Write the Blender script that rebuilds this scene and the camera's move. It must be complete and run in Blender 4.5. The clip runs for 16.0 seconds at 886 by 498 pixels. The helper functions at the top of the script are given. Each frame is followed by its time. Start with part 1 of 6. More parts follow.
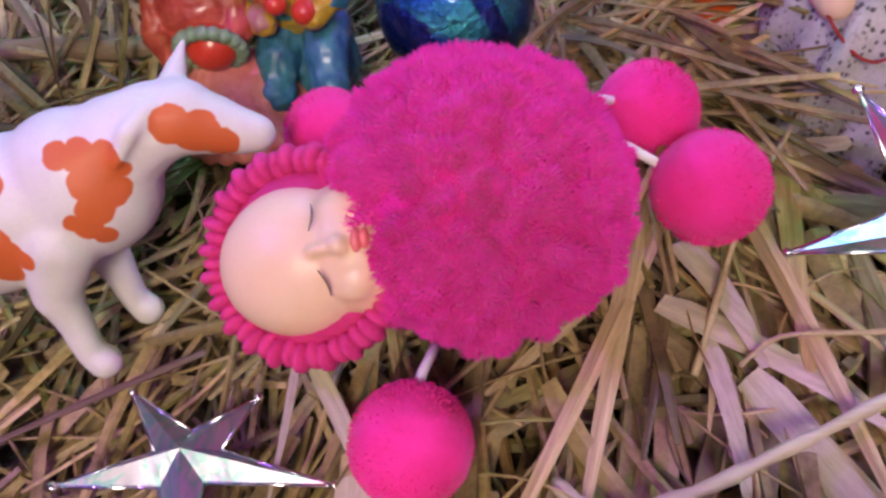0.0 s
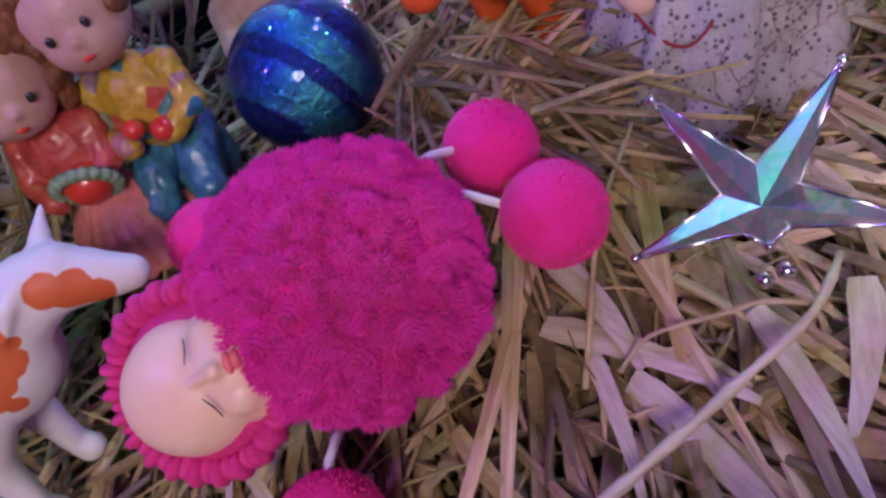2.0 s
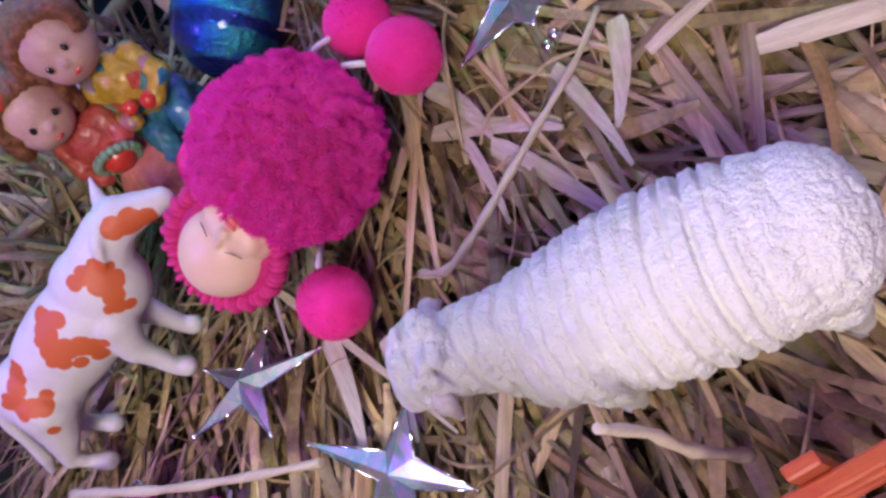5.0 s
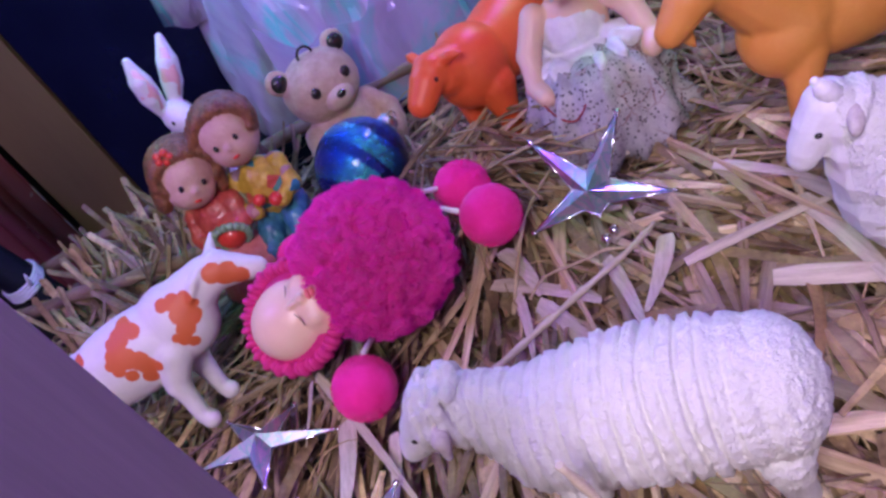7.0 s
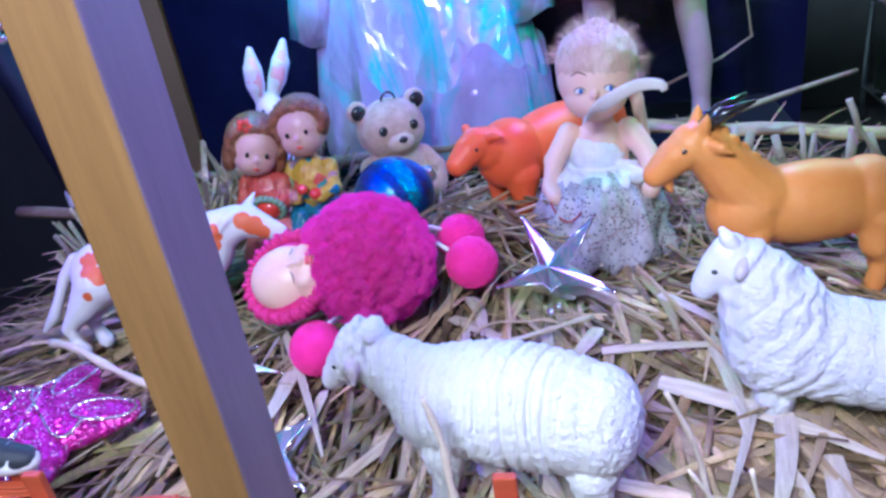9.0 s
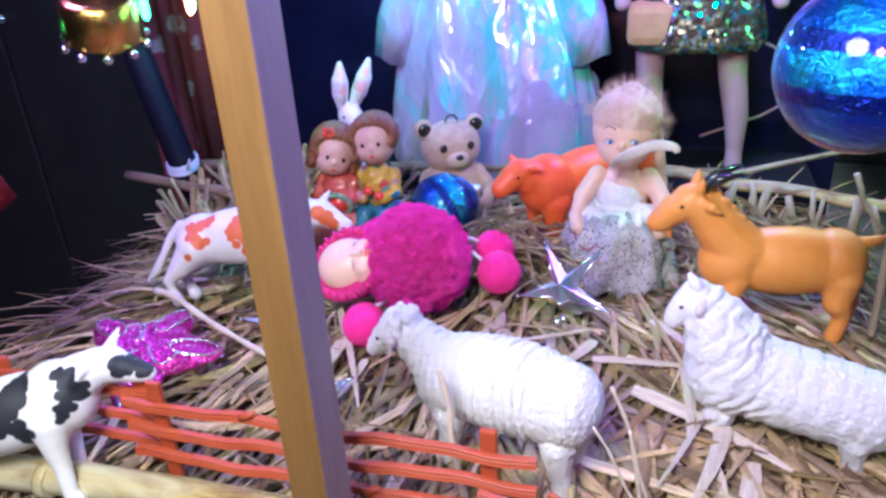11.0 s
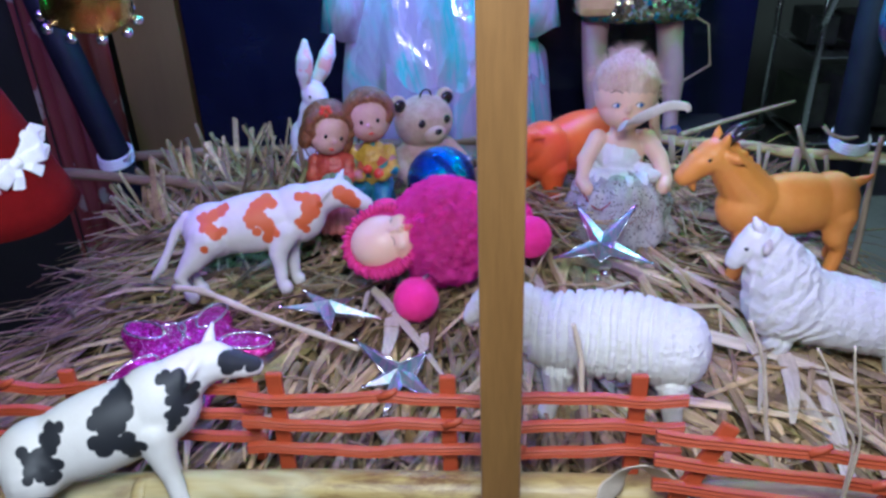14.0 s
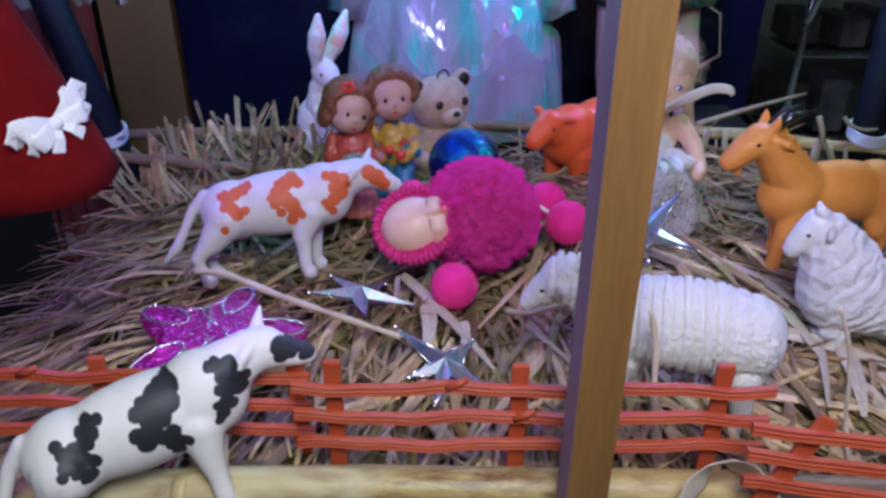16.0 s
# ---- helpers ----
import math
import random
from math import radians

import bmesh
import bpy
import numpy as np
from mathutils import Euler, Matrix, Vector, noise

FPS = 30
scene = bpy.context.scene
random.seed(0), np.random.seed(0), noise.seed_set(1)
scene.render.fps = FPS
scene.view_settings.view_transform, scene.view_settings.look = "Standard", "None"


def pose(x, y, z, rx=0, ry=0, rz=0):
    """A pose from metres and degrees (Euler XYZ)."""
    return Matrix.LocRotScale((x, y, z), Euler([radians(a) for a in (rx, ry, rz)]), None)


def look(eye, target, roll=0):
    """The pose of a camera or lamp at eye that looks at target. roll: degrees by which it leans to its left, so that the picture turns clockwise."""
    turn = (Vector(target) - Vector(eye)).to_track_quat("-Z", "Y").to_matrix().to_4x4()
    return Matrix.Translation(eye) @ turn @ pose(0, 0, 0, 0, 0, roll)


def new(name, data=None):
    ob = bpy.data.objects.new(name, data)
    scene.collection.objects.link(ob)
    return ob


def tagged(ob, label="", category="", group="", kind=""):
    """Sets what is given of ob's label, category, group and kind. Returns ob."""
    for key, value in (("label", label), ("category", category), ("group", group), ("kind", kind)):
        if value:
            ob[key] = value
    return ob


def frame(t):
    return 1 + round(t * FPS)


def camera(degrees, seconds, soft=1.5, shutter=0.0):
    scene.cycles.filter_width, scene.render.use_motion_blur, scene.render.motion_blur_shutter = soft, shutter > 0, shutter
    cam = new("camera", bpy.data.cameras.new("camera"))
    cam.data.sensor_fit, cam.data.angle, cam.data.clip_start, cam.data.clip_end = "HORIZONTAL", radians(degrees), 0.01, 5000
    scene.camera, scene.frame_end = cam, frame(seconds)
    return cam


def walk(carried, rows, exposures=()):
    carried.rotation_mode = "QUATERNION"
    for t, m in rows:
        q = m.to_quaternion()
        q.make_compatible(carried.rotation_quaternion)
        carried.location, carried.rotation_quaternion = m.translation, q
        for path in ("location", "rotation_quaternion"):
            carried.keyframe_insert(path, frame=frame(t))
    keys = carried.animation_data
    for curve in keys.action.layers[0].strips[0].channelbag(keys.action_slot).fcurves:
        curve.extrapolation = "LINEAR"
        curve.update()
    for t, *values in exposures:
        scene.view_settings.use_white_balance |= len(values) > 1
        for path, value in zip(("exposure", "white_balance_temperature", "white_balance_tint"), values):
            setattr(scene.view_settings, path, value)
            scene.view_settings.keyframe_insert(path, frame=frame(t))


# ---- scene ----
cam = camera(62.0, 16.0, soft=2.8)
PATH = [
    (0, (0.0100, 0.0861, 0.3222), (-0.0458, 0.3502, 0.0270), -13.39),
    (0.5, (0.0138, 0.0863, 0.3244), (-0.0418, 0.3549, 0.0333), -13.88),
    (1, (0.0178, 0.0840, 0.3219), (-0.0337, 0.3594, 0.0364), -13.36),
    (1.5, (0.0401, 0.0891, 0.3367), (-0.0083, 0.3627, 0.0489), -15.12),
    (2, (0.0648, 0.0960, 0.3409), (0.0082, 0.3558, 0.0420), -28.87),
    (2.5, (0.0803, 0.0944, 0.3413), (0.0268, 0.3473, 0.0360), -32.46),
    (3, (0.1196, 0.0932, 0.3623), (0.0520, 0.3264, 0.0444), -47.45),
    (3.5, (0.1298, 0.0825, 0.3851), (0.0249, 0.2978, 0.0647), -63.57),
    (4, (0.1467, 0.0453, 0.3739), (0.0254, 0.2600, 0.0589), -66.93),
    (6.5, (0.1382, -0.0957, 0.4168), (0.0355, 0.1909, 0.1573), -41.19),
    (7, (0.1268, -0.1178, 0.3997), (0.0482, 0.2024, 0.1732), -32.44),
    (7.5, (0.1259, -0.1522, 0.4015), (0.0590, 0.1812, 0.1909), -25.60),
    (8, (0.1247, -0.1824, 0.3956), (0.0655, 0.1599, 0.1972), -18.45),
    (10.5, (0.2393, -0.3021, 0.4189), (0.1305, 0.0446, 0.2516), -3.32),
    (11, (0.2057, -0.3303, 0.4574), (0.0978, 0.0132, 0.2832), -3.57),
    (11.5, (0.1705, -0.3465, 0.4707), (0.0736, -0.0034, 0.2892), -2.66),
    (12, (0.1191, -0.3755, 0.4680), (0.0326, -0.0294, 0.2870), -2.39),
    (12.5, (0.0636, -0.3773, 0.4509), (0.0011, -0.0289, 0.2645), -1.44),
    (13, (0.0535, -0.3545, 0.4608), (0.0120, -0.0032, 0.2741), -2.64),
    (13.5, (0.0366, -0.3581, 0.4541), (0.0060, -0.0058, 0.2671), -2.61),
    (14, (0.0254, -0.3702, 0.4570), (0.0020, -0.0168, 0.2711), -2.22),
    (14.5, (0.0257, -0.3677, 0.4527), (0.0073, -0.0137, 0.2674), -1.65),
    (15, (0.0085, -0.3700, 0.4455), (-0.0071, -0.0166, 0.2588), -1.24),
    (15.5, (-0.0169, -0.3643, 0.4389), (-0.0276, -0.0112, 0.2514), -0.69),
    (16, (-0.0432, -0.3458, 0.4332), (-0.0461, 0.0069, 0.2446), 0.08),
]
walk(cam, [(t, look(eye, target, roll)) for t, eye, target, roll in PATH], [
    (0, -0.39, 7650, 15.0), (0.5, -0.34, 14300, -10.0), (1, -0.64, 4380, 32.0), (1.5, -0.87, 4900, 66.0), (2, -0.94, 6500, 33.0),
    (2.5, -0.91, 6550, 27.0), (3, -0.44, 4630, 22.0), (3.5, -0.32, 4850, 32.0), (4, -0.46, 6550, 19.0), (6.5, -0.68, 6400, 24.0),
    (7, -0.76, 5880, 44.0), (7.5, -0.63, 5130, 30.0), (8, -0.24, 4640, 8.0), (10.5, -0.01, 4960, 8.0), (11, 0.02, 5510, 11.0),
    (11.5, -0.10, 4950, 27.0), (12, -0.06, 5750, 5.0), (12.5, -0.19, 5420, 14.0), (13, -0.35, 4530, 35.0), (13.5, -0.29, 4840, 8.0),
    (14, -0.53, 5140, 2.0), (14.5, -0.50, 5120, 22.0), (15, -0.61, 5040, 29.0), (15.5, -0.70, 5230, 28.0), (16, -0.87, 5500, 9.0),
])

# ---- world and lights ----
world = bpy.data.worlds.new("night_room")
scene.world = world
world.use_nodes = True
world.node_tree.nodes["Background"].inputs[0].default_value = (0.32, 0.34, 0.5, 1)
world.node_tree.nodes["Background"].inputs[1].default_value = 0.03


def lamp(name, kind, m, watts, colour, size=0.02):
    data = bpy.data.lights.new(name, kind)
    data.energy, data.color = watts, colour
    if kind == "AREA":
        data.shape, data.size = "DISK", size
    else:
        data.shadow_soft_size = size
    ob = new(name, data)
    ob.matrix_world = m
    return ob


CEILING = 1.75
LAMP = Vector((0.02, -0.40, 0.74))  # broad pendant lamp before the crib, unseen, added as the key light
lamp("added_key_light", "AREA", look(LAMP, (0.10, 0.12, 0.1)), 10.6, (1.0, 0.95, 0.92), 0.30)
ROOM_LAMP = Vector((1.35, 1.75, CEILING - 0.06))
lamp("room_light", "AREA", look(ROOM_LAMP, ROOM_LAMP - Vector((0, 0, 1))), 21.0, (0.86, 1.0, 0.90), 0.3)
LEDS = [  # place, watts, colour of the fairy lights that hang from the hut's frame
    ((0.30, -0.0425, 0.43), 1.9, (0.32, 0.12, 1.0)),
    ((-0.12, 0.60, 0.50), 4.6, (0.14, 0.42, 1.0)),
    ((0.28, 0.55, 0.53), 8.6, (0.40, 0.13, 1.0)),
    ((-0.28, 0.56, 0.44), 1.2, (0.12, 1.0, 0.40)),
    ((-0.40, 0.22, 0.56), 9.0, (0.33, 0.13, 1.0)),
    ((0.36, 0.50, 0.44), 2.4, (0.12, 1.0, 0.30)),
]
for place, watts, colour in LEDS:
    lamp("led_light", "POINT", pose(*place), watts, colour, 0.012)

# ---- materials ----


def node(nt, kind, **inputs):
    n = nt.nodes.new("ShaderNode" + kind)
    for key, value in inputs.items():
        sock = n.inputs[int(key[1:])] if key[0] == "i" and key[1:].isdigit() else n.inputs[key.replace("_", " ")]
        if isinstance(value, bpy.types.NodeSocket):
            nt.links.new(value, sock)
        else:
            sock.default_value = value
    return n


def ramp(nt, fac, stops):
    n = nt.nodes.new("ShaderNodeValToRGB")
    els = n.color_ramp.elements
    while len(els) < len(stops):
        els.new(0.5)
    for e, (at, col) in zip(els, stops):
        e.position, e.color = at, (*col, 1)
    nt.links.new(fac, n.inputs[0])
    return n.outputs[0]


def mixed(nt, fac, a, b):
    n = nt.nodes.new("ShaderNodeMix")
    n.data_type = "RGBA"
    for sock, value in ((n.inputs[0], fac), (n.inputs[6], a), (n.inputs[7], b)):
        if isinstance(value, bpy.types.NodeSocket):
            nt.links.new(value, sock)
        else:
            sock.default_value = value if isinstance(value, float) else (*value, 1)
    return n.outputs[2]


def calc(nt, op, a, b=0.0):
    n = nt.nodes.new("ShaderNodeMath")
    n.operation = op
    for sock, value in ((n.inputs[0], a), (n.inputs[1], b)):
        if isinstance(value, bpy.types.NodeSocket):
            nt.links.new(value, sock)
        else:
            sock.default_value = value
    return n.outputs[0]


def mat(name, dark, light, rough=0.5, metal=0.0, scale=60.0, bump=0.25, grain=700.0, depth=0.0006, vary="", sheen=0.0, sss=0.0, coat=0.0, stretch=(1, 1, 1), extra=None):
    """A surface that drifts between two colours at two scales, with fine relief. vary: '' , 'island' or 'object' adds a tone for each piece."""
    m = bpy.data.materials.new(name)
    m.use_nodes = True
    nt = m.node_tree
    bsdf = nt.nodes["Principled BSDF"]
    co = nt.nodes.new("ShaderNodeTexCoord").outputs["Object"]
    mp = node(nt, "Mapping", Vector=co, Scale=stretch).outputs[0]
    big = node(nt, "TexNoise", Vector=mp, Scale=scale, Detail=4.0, Roughness=0.6).outputs[0]
    fine = node(nt, "TexNoise", Vector=mp, Scale=grain, Detail=3.0, Roughness=0.65).outputs[0]
    fac = calc(nt, "ADD", calc(nt, "MULTIPLY", big, 0.7), calc(nt, "MULTIPLY", fine, 0.3))
    col = ramp(nt, fac, [(0.33, dark), (0.67, light)])
    if vary:
        if vary == "island":
            rnd = nt.nodes.new("ShaderNodeNewGeometry").outputs["Random Per Island"]
        else:
            rnd = nt.nodes.new("ShaderNodeObjectInfo").outputs["Random"]
        tone = ramp(nt, rnd, [(0.0, (0.36, 0.31, 0.26)), (0.25, (0.70, 0.64, 0.57)), (0.5, (1.0, 0.92, 0.76)), (0.70, (1.42, 1.36, 1.20)), (0.80, (0.85, 0.66, 0.46)), (0.90, (0.62, 0.66, 0.38)), (1.0, (0.50, 0.44, 0.38))])
        mul = nt.nodes.new("ShaderNodeMix")
        mul.data_type, mul.blend_type = "RGBA", "MULTIPLY"
        mul.inputs[0].default_value = 1.0
        nt.links.new(col, mul.inputs[6])
        nt.links.new(tone, mul.inputs[7])
        col = mul.outputs[2]
    if extra:
        col = extra(nt, co, col)
    nt.links.new(col, bsdf.inputs["Base Color"])
    nt.links.new(calc(nt, "ADD", calc(nt, "MULTIPLY", big, 0.16), rough - 0.08), bsdf.inputs["Roughness"])
    bsdf.inputs["Metallic"].default_value = metal
    bsdf.inputs["Sheen Weight"].default_value = sheen
    bsdf.inputs["Coat Weight"].default_value = coat
    if sss:
        bsdf.inputs["Subsurface Weight"].default_value = sss
        bsdf.inputs["Subsurface Radius"].default_value = (0.004, 0.002, 0.0015)
    if bump:
        b = node(nt, "Bump", Strength=bump, Distance=depth, Height=fine)
        nt.links.new(b.outputs[0], bsdf.inputs["Normal"])
    return m


def patches(blobs, colour, wobble=0.0014, edge=0.0003):
    """Painted patches: unions of round lobes in the thing's own space, with a scalloped edge."""

    def add(nt, co, col):
        wob = node(nt, "TexNoise", Vector=co, Scale=260.0, Detail=1.0).outputs[0]
        near = None
        flat = node(nt, "VectorMath", i0=co, i1=(1.0, 0.0, 1.0))
        flat.operation = "MULTIPLY"
        for x, z, r in blobs:
            d = node(nt, "VectorMath", i0=flat.outputs[0], i1=(x, 0.0, z))
            d.operation = "DISTANCE"
            gap = calc(nt, "SUBTRACT", d.outputs["Value"], r + 0.0011)
            near = gap if near is None else calc(nt, "MINIMUM", near, gap)
        near = calc(nt, "ADD", near, calc(nt, "MULTIPLY", calc(nt, "SUBTRACT", wob, 0.5), wobble))
        mask = node(nt, "MapRange", Value=near, From_Min=-edge, From_Max=edge, To_Min=1.0, To_Max=0.0).outputs[0]
        return mixed(nt, mask, col, colour)

    return add


def glow(name, colour, strength):
    m = bpy.data.materials.new(name)
    m.use_nodes = True
    b = m.node_tree.nodes["Principled BSDF"]
    b.inputs["Base Color"].default_value = (*colour, 1)
    b.inputs["Emission Color"].default_value = (*colour, 1)
    b.inputs["Emission Strength"].default_value = strength
    return m


STRAW = mat("straw", (0.13, 0.080, 0.038), (0.62, 0.48, 0.27), 0.55, scale=25, grain=260, bump=0.5, depth=0.0008, vary="island", stretch=(1, 1, 1))
BLADE = mat("straw_blade", (0.38, 0.27, 0.15), (0.74, 0.61, 0.41), 0.5, scale=30, grain=420, bump=0.5, depth=0.0006, vary="object", stretch=(0.15, 1.6, 1))
# Base under the straws: straw colour darkened to read as shade in the gaps
STRAW_GAP_SHADE = mat("straw_gap_shade", (0.045, 0.03, 0.018), (0.15, 0.105, 0.06), 0.9, scale=60, grain=300, bump=1.0, depth=0.004)
FUR = mat("pink_fluff", (0.90, 0.018, 0.42), (0.99, 0.085, 0.62), 0.85, scale=75, bump=0.0, sheen=0.3)
# Pompom core: pink darkened to give the shade in crevices between tufts
FUR_CORE_SHADE = mat("pink_fluff_core_shade", (0.66, 0.008, 0.24), (0.86, 0.024, 0.38), 0.9, scale=120, bump=0.6, grain=500, depth=0.001)
PLUSH = mat("pink_plush", (0.82, 0.010, 0.22), (0.94, 0.026, 0.32), 0.8, scale=80, grain=1500, bump=0.5, depth=0.0006, sheen=0.1)


def sheer(m, share):
    nt = m.node_tree
    bsdf, out = nt.nodes["Principled BSDF"], nt.nodes["Material Output"]
    thin = nt.nodes.new("ShaderNodeBsdfTranslucent")
    nt.links.new(bsdf.inputs["Base Color"].links[0].from_socket, thin.inputs[0])
    mix = nt.nodes.new("ShaderNodeMixShader")
    mix.inputs[0].default_value = share
    nt.links.new(bsdf.outputs[0], mix.inputs[1])
    nt.links.new(thin.outputs[0], mix.inputs[2])
    nt.links.new(mix.outputs[0], out.inputs["Surface"])


sheer(FUR, 0.45)
sheer(FUR_CORE_SHADE, 0.15)
KNIT = mat("pink_knit", (0.60, 0.020, 0.17), (0.76, 0.05, 0.26), 0.85, scale=150, grain=900, bump=0.8, depth=0.001)
SKIN = mat("doll_vinyl", (0.80, 0.52, 0.36), (0.86, 0.60, 0.43), 0.42, scale=25, grain=900, bump=0.05, sss=0.15)
LIPS = mat("doll_lips", (0.72, 0.12, 0.13), (0.8, 0.18, 0.18), 0.4, scale=100, bump=0.05)
LASH = mat("doll_lash", (0.16, 0.09, 0.07), (0.22, 0.13, 0.1), 0.6, scale=200, bump=0.0)
WHITE_CORD = mat("white_cord", (0.72, 0.70, 0.68), (0.82, 0.81, 0.79), 0.7, scale=200, grain=900)
# scalloped paint patches on the toy cows: rows of (along, up, radius)
BROWN_HEAD = [(0.0632, 0.0869, 0.0057), (0.0703, 0.0814, 0.0067), (0.0763, 0.0754, 0.0048)]
BROWN_SHOULDER = [(0.0258, 0.0873, 0.0032), (0.0328, 0.0852, 0.0046), (0.0404, 0.0832, 0.0042), (0.0429, 0.0781, 0.0028), (0.0335, 0.0769, 0.006), (0.0379, 0.0716, 0.0051), (0.0312, 0.0673, 0.0051), (0.0263, 0.0613, 0.0037), (0.0293, 0.0566, 0.0028), (0.0228, 0.065, 0.0023)]
BROWN_FLANK = [(-0.0038, 0.087, 0.005), (-0.0089, 0.0835, 0.0054), (0.0015, 0.0832, 0.0036), (-0.015, 0.0831, 0.0027), (-0.0167, 0.076, 0.005), (-0.0218, 0.0721, 0.0027), (-0.011, 0.0712, 0.0063), (-0.019, 0.067, 0.0036), (-0.005, 0.0658, 0.0055), (-0.0027, 0.0598, 0.005), (0.0022, 0.0564, 0.0027), (-0.0058, 0.0527, 0.0041), (-0.0145, 0.0598, 0.0032)]
BROWN_RUMP = [(-0.0406, 0.0835, 0.0027), (-0.0451, 0.0805, 0.004), (-0.0514, 0.0777, 0.0044), (-0.0597, 0.0774, 0.0031), (-0.0635, 0.0763, 0.0022), (-0.0581, 0.0716, 0.0044), (-0.0614, 0.0671, 0.0022), (-0.0542, 0.0655, 0.004), (-0.0505, 0.0613, 0.0045), (-0.0447, 0.0632, 0.0031), (-0.0618, 0.0489, 0.0027)]
BLACK_HEAD = [(0.0722, 0.0866, 0.0043), (0.0722, 0.0805, 0.004), (0.078, 0.0849, 0.0037), (0.0783, 0.0798, 0.003), (0.0834, 0.0813, 0.0027), (0.0872, 0.0796, 0.0034), (0.0886, 0.0759, 0.0037), (0.0855, 0.0748, 0.0027)]
BLACK_SHOULDER = [(0.0419, 0.0879, 0.0041), (0.0344, 0.09, 0.0031), (0.0308, 0.0899, 0.0022), (0.0372, 0.083, 0.0041), (0.0427, 0.0794, 0.0048), (0.0491, 0.0784, 0.0029), (0.0443, 0.0728, 0.0045), (0.0377, 0.0739, 0.0041), (0.0331, 0.0764, 0.0025), (0.0341, 0.0677, 0.0038), (0.0296, 0.068, 0.0022), (0.0375, 0.0656, 0.0029), (0.0311, 0.0621, 0.0032), (0.0281, 0.0588, 0.0022)]
BLACK_FLANK = [(0.0065, 0.0879, 0.0052), (0.0016, 0.0884, 0.0033), (-0.0024, 0.0845, 0.0051), (0.0046, 0.0799, 0.0055), (-0.0093, 0.0833, 0.003), (-0.0132, 0.0791, 0.0036), (-0.0073, 0.0763, 0.0055), (-0.0015, 0.0728, 0.0049), (-0.0084, 0.0679, 0.0052), (-0.0161, 0.0674, 0.0039), (-0.0129, 0.0609, 0.0043), (-0.003, 0.0612, 0.0043), (0.0019, 0.0629, 0.0037), (0.0012, 0.0556, 0.005), (0.0077, 0.0548, 0.0028), (0.0015, 0.0495, 0.0031)]
BLACK_RUMP = [(-0.034, 0.0827, 0.0021), (-0.0396, 0.0821, 0.0035), (-0.0391, 0.0772, 0.0038), (-0.0442, 0.0783, 0.0026), (-0.0431, 0.0727, 0.0041), (-0.0501, 0.0706, 0.0038), (-0.0558, 0.0712, 0.0029), (-0.0581, 0.0755, 0.0026), (-0.0544, 0.0651, 0.0041), (-0.0473, 0.0639, 0.0045), (-0.0419, 0.0612, 0.0033), (-0.0463, 0.0545, 0.0036), (-0.0505, 0.0598, 0.003), (-0.058, 0.0605, 0.0021), (-0.0587, 0.0401, 0.0045)]
COW_BROWN = mat("cow_white_brown", (0.62, 0.57, 0.55), (0.73, 0.68, 0.66), 0.55, scale=45, grain=900, bump=0.06, extra=patches(BROWN_HEAD + BROWN_SHOULDER + BROWN_FLANK + BROWN_RUMP, (0.60, 0.12, 0.032)))
COW_BLACK = mat("cow_white_black", (0.76, 0.72, 0.68), (0.86, 0.83, 0.79), 0.55, scale=45, grain=900, bump=0.06, extra=patches(BLACK_HEAD + BLACK_SHOULDER + BLACK_FLANK + BLACK_RUMP, (0.022, 0.024, 0.030)))
ORANGE = mat("orange_plastic", (0.78, 0.27, 0.045), (0.86, 0.35, 0.075), 0.45, scale=40, grain=900, bump=0.08)
RED_ORANGE = mat("red_orange_plastic", (0.78, 0.10, 0.018), (0.86, 0.15, 0.03), 0.45, scale=40, grain=900, bump=0.08)
WOOL = mat("white_wool_resin", (0.79, 0.77, 0.70), (0.88, 0.86, 0.81), 0.62, scale=120, grain=760, bump=1.0, depth=0.0018)
SHEEP_FACE = mat("sheep_face", (0.76, 0.72, 0.68), (0.86, 0.84, 0.80), 0.5, scale=90, grain=800, bump=0.15)
SHEEP_EAR = mat("sheep_ear", (0.46, 0.38, 0.34), (0.72, 0.66, 0.62), 0.5, scale=110, grain=700, bump=0.2)
EYE = mat("painted_eye", (0.012, 0.010, 0.010), (0.03, 0.025, 0.02), 0.25, scale=100, bump=0.0, coat=0.5)
FENCE = mat("terracotta_plastic", (0.36, 0.052, 0.015), (0.48, 0.088, 0.027), 0.5, scale=60, grain=500, bump=0.35, depth=0.0006, stretch=(0.15, 1, 1))
WOOD = mat("raw_lath", (0.16, 0.076, 0.018), (0.26, 0.132, 0.034), 0.6, scale=45, grain=400, bump=0.4, depth=0.0006, stretch=(1, 1, 0.08))
# Lath sides: paler wood colour stands in for the light falling on them
LIT_SIDE = mat("lit_lath_side", (0.23, 0.18, 0.15), (0.34, 0.26, 0.21), 0.6, scale=45, grain=400, bump=0.4, depth=0.0006, stretch=(1, 1, 0.08))


def stains(nt, co, col):
    mp = node(nt, "Mapping", Vector=co, Scale=(0.30, 1, 1)).outputs[0]
    n = node(nt, "TexNoise", Vector=mp, Scale=46.0, Detail=6.0, Roughness=0.7, Distortion=0.6).outputs[0]
    col = mixed(nt, node(nt, "MapRange", Value=n, From_Min=0.47, From_Max=0.62).outputs[0], col, (0.17, 0.085, 0.030))
    n = node(nt, "TexNoise", Vector=mp, Scale=30.0, Detail=3.0, Distortion=0.4).outputs[0]
    return mixed(nt, node(nt, "MapRange", Value=n, From_Min=0.56, From_Max=0.70).outputs[0], col, (0.62, 0.56, 0.34))


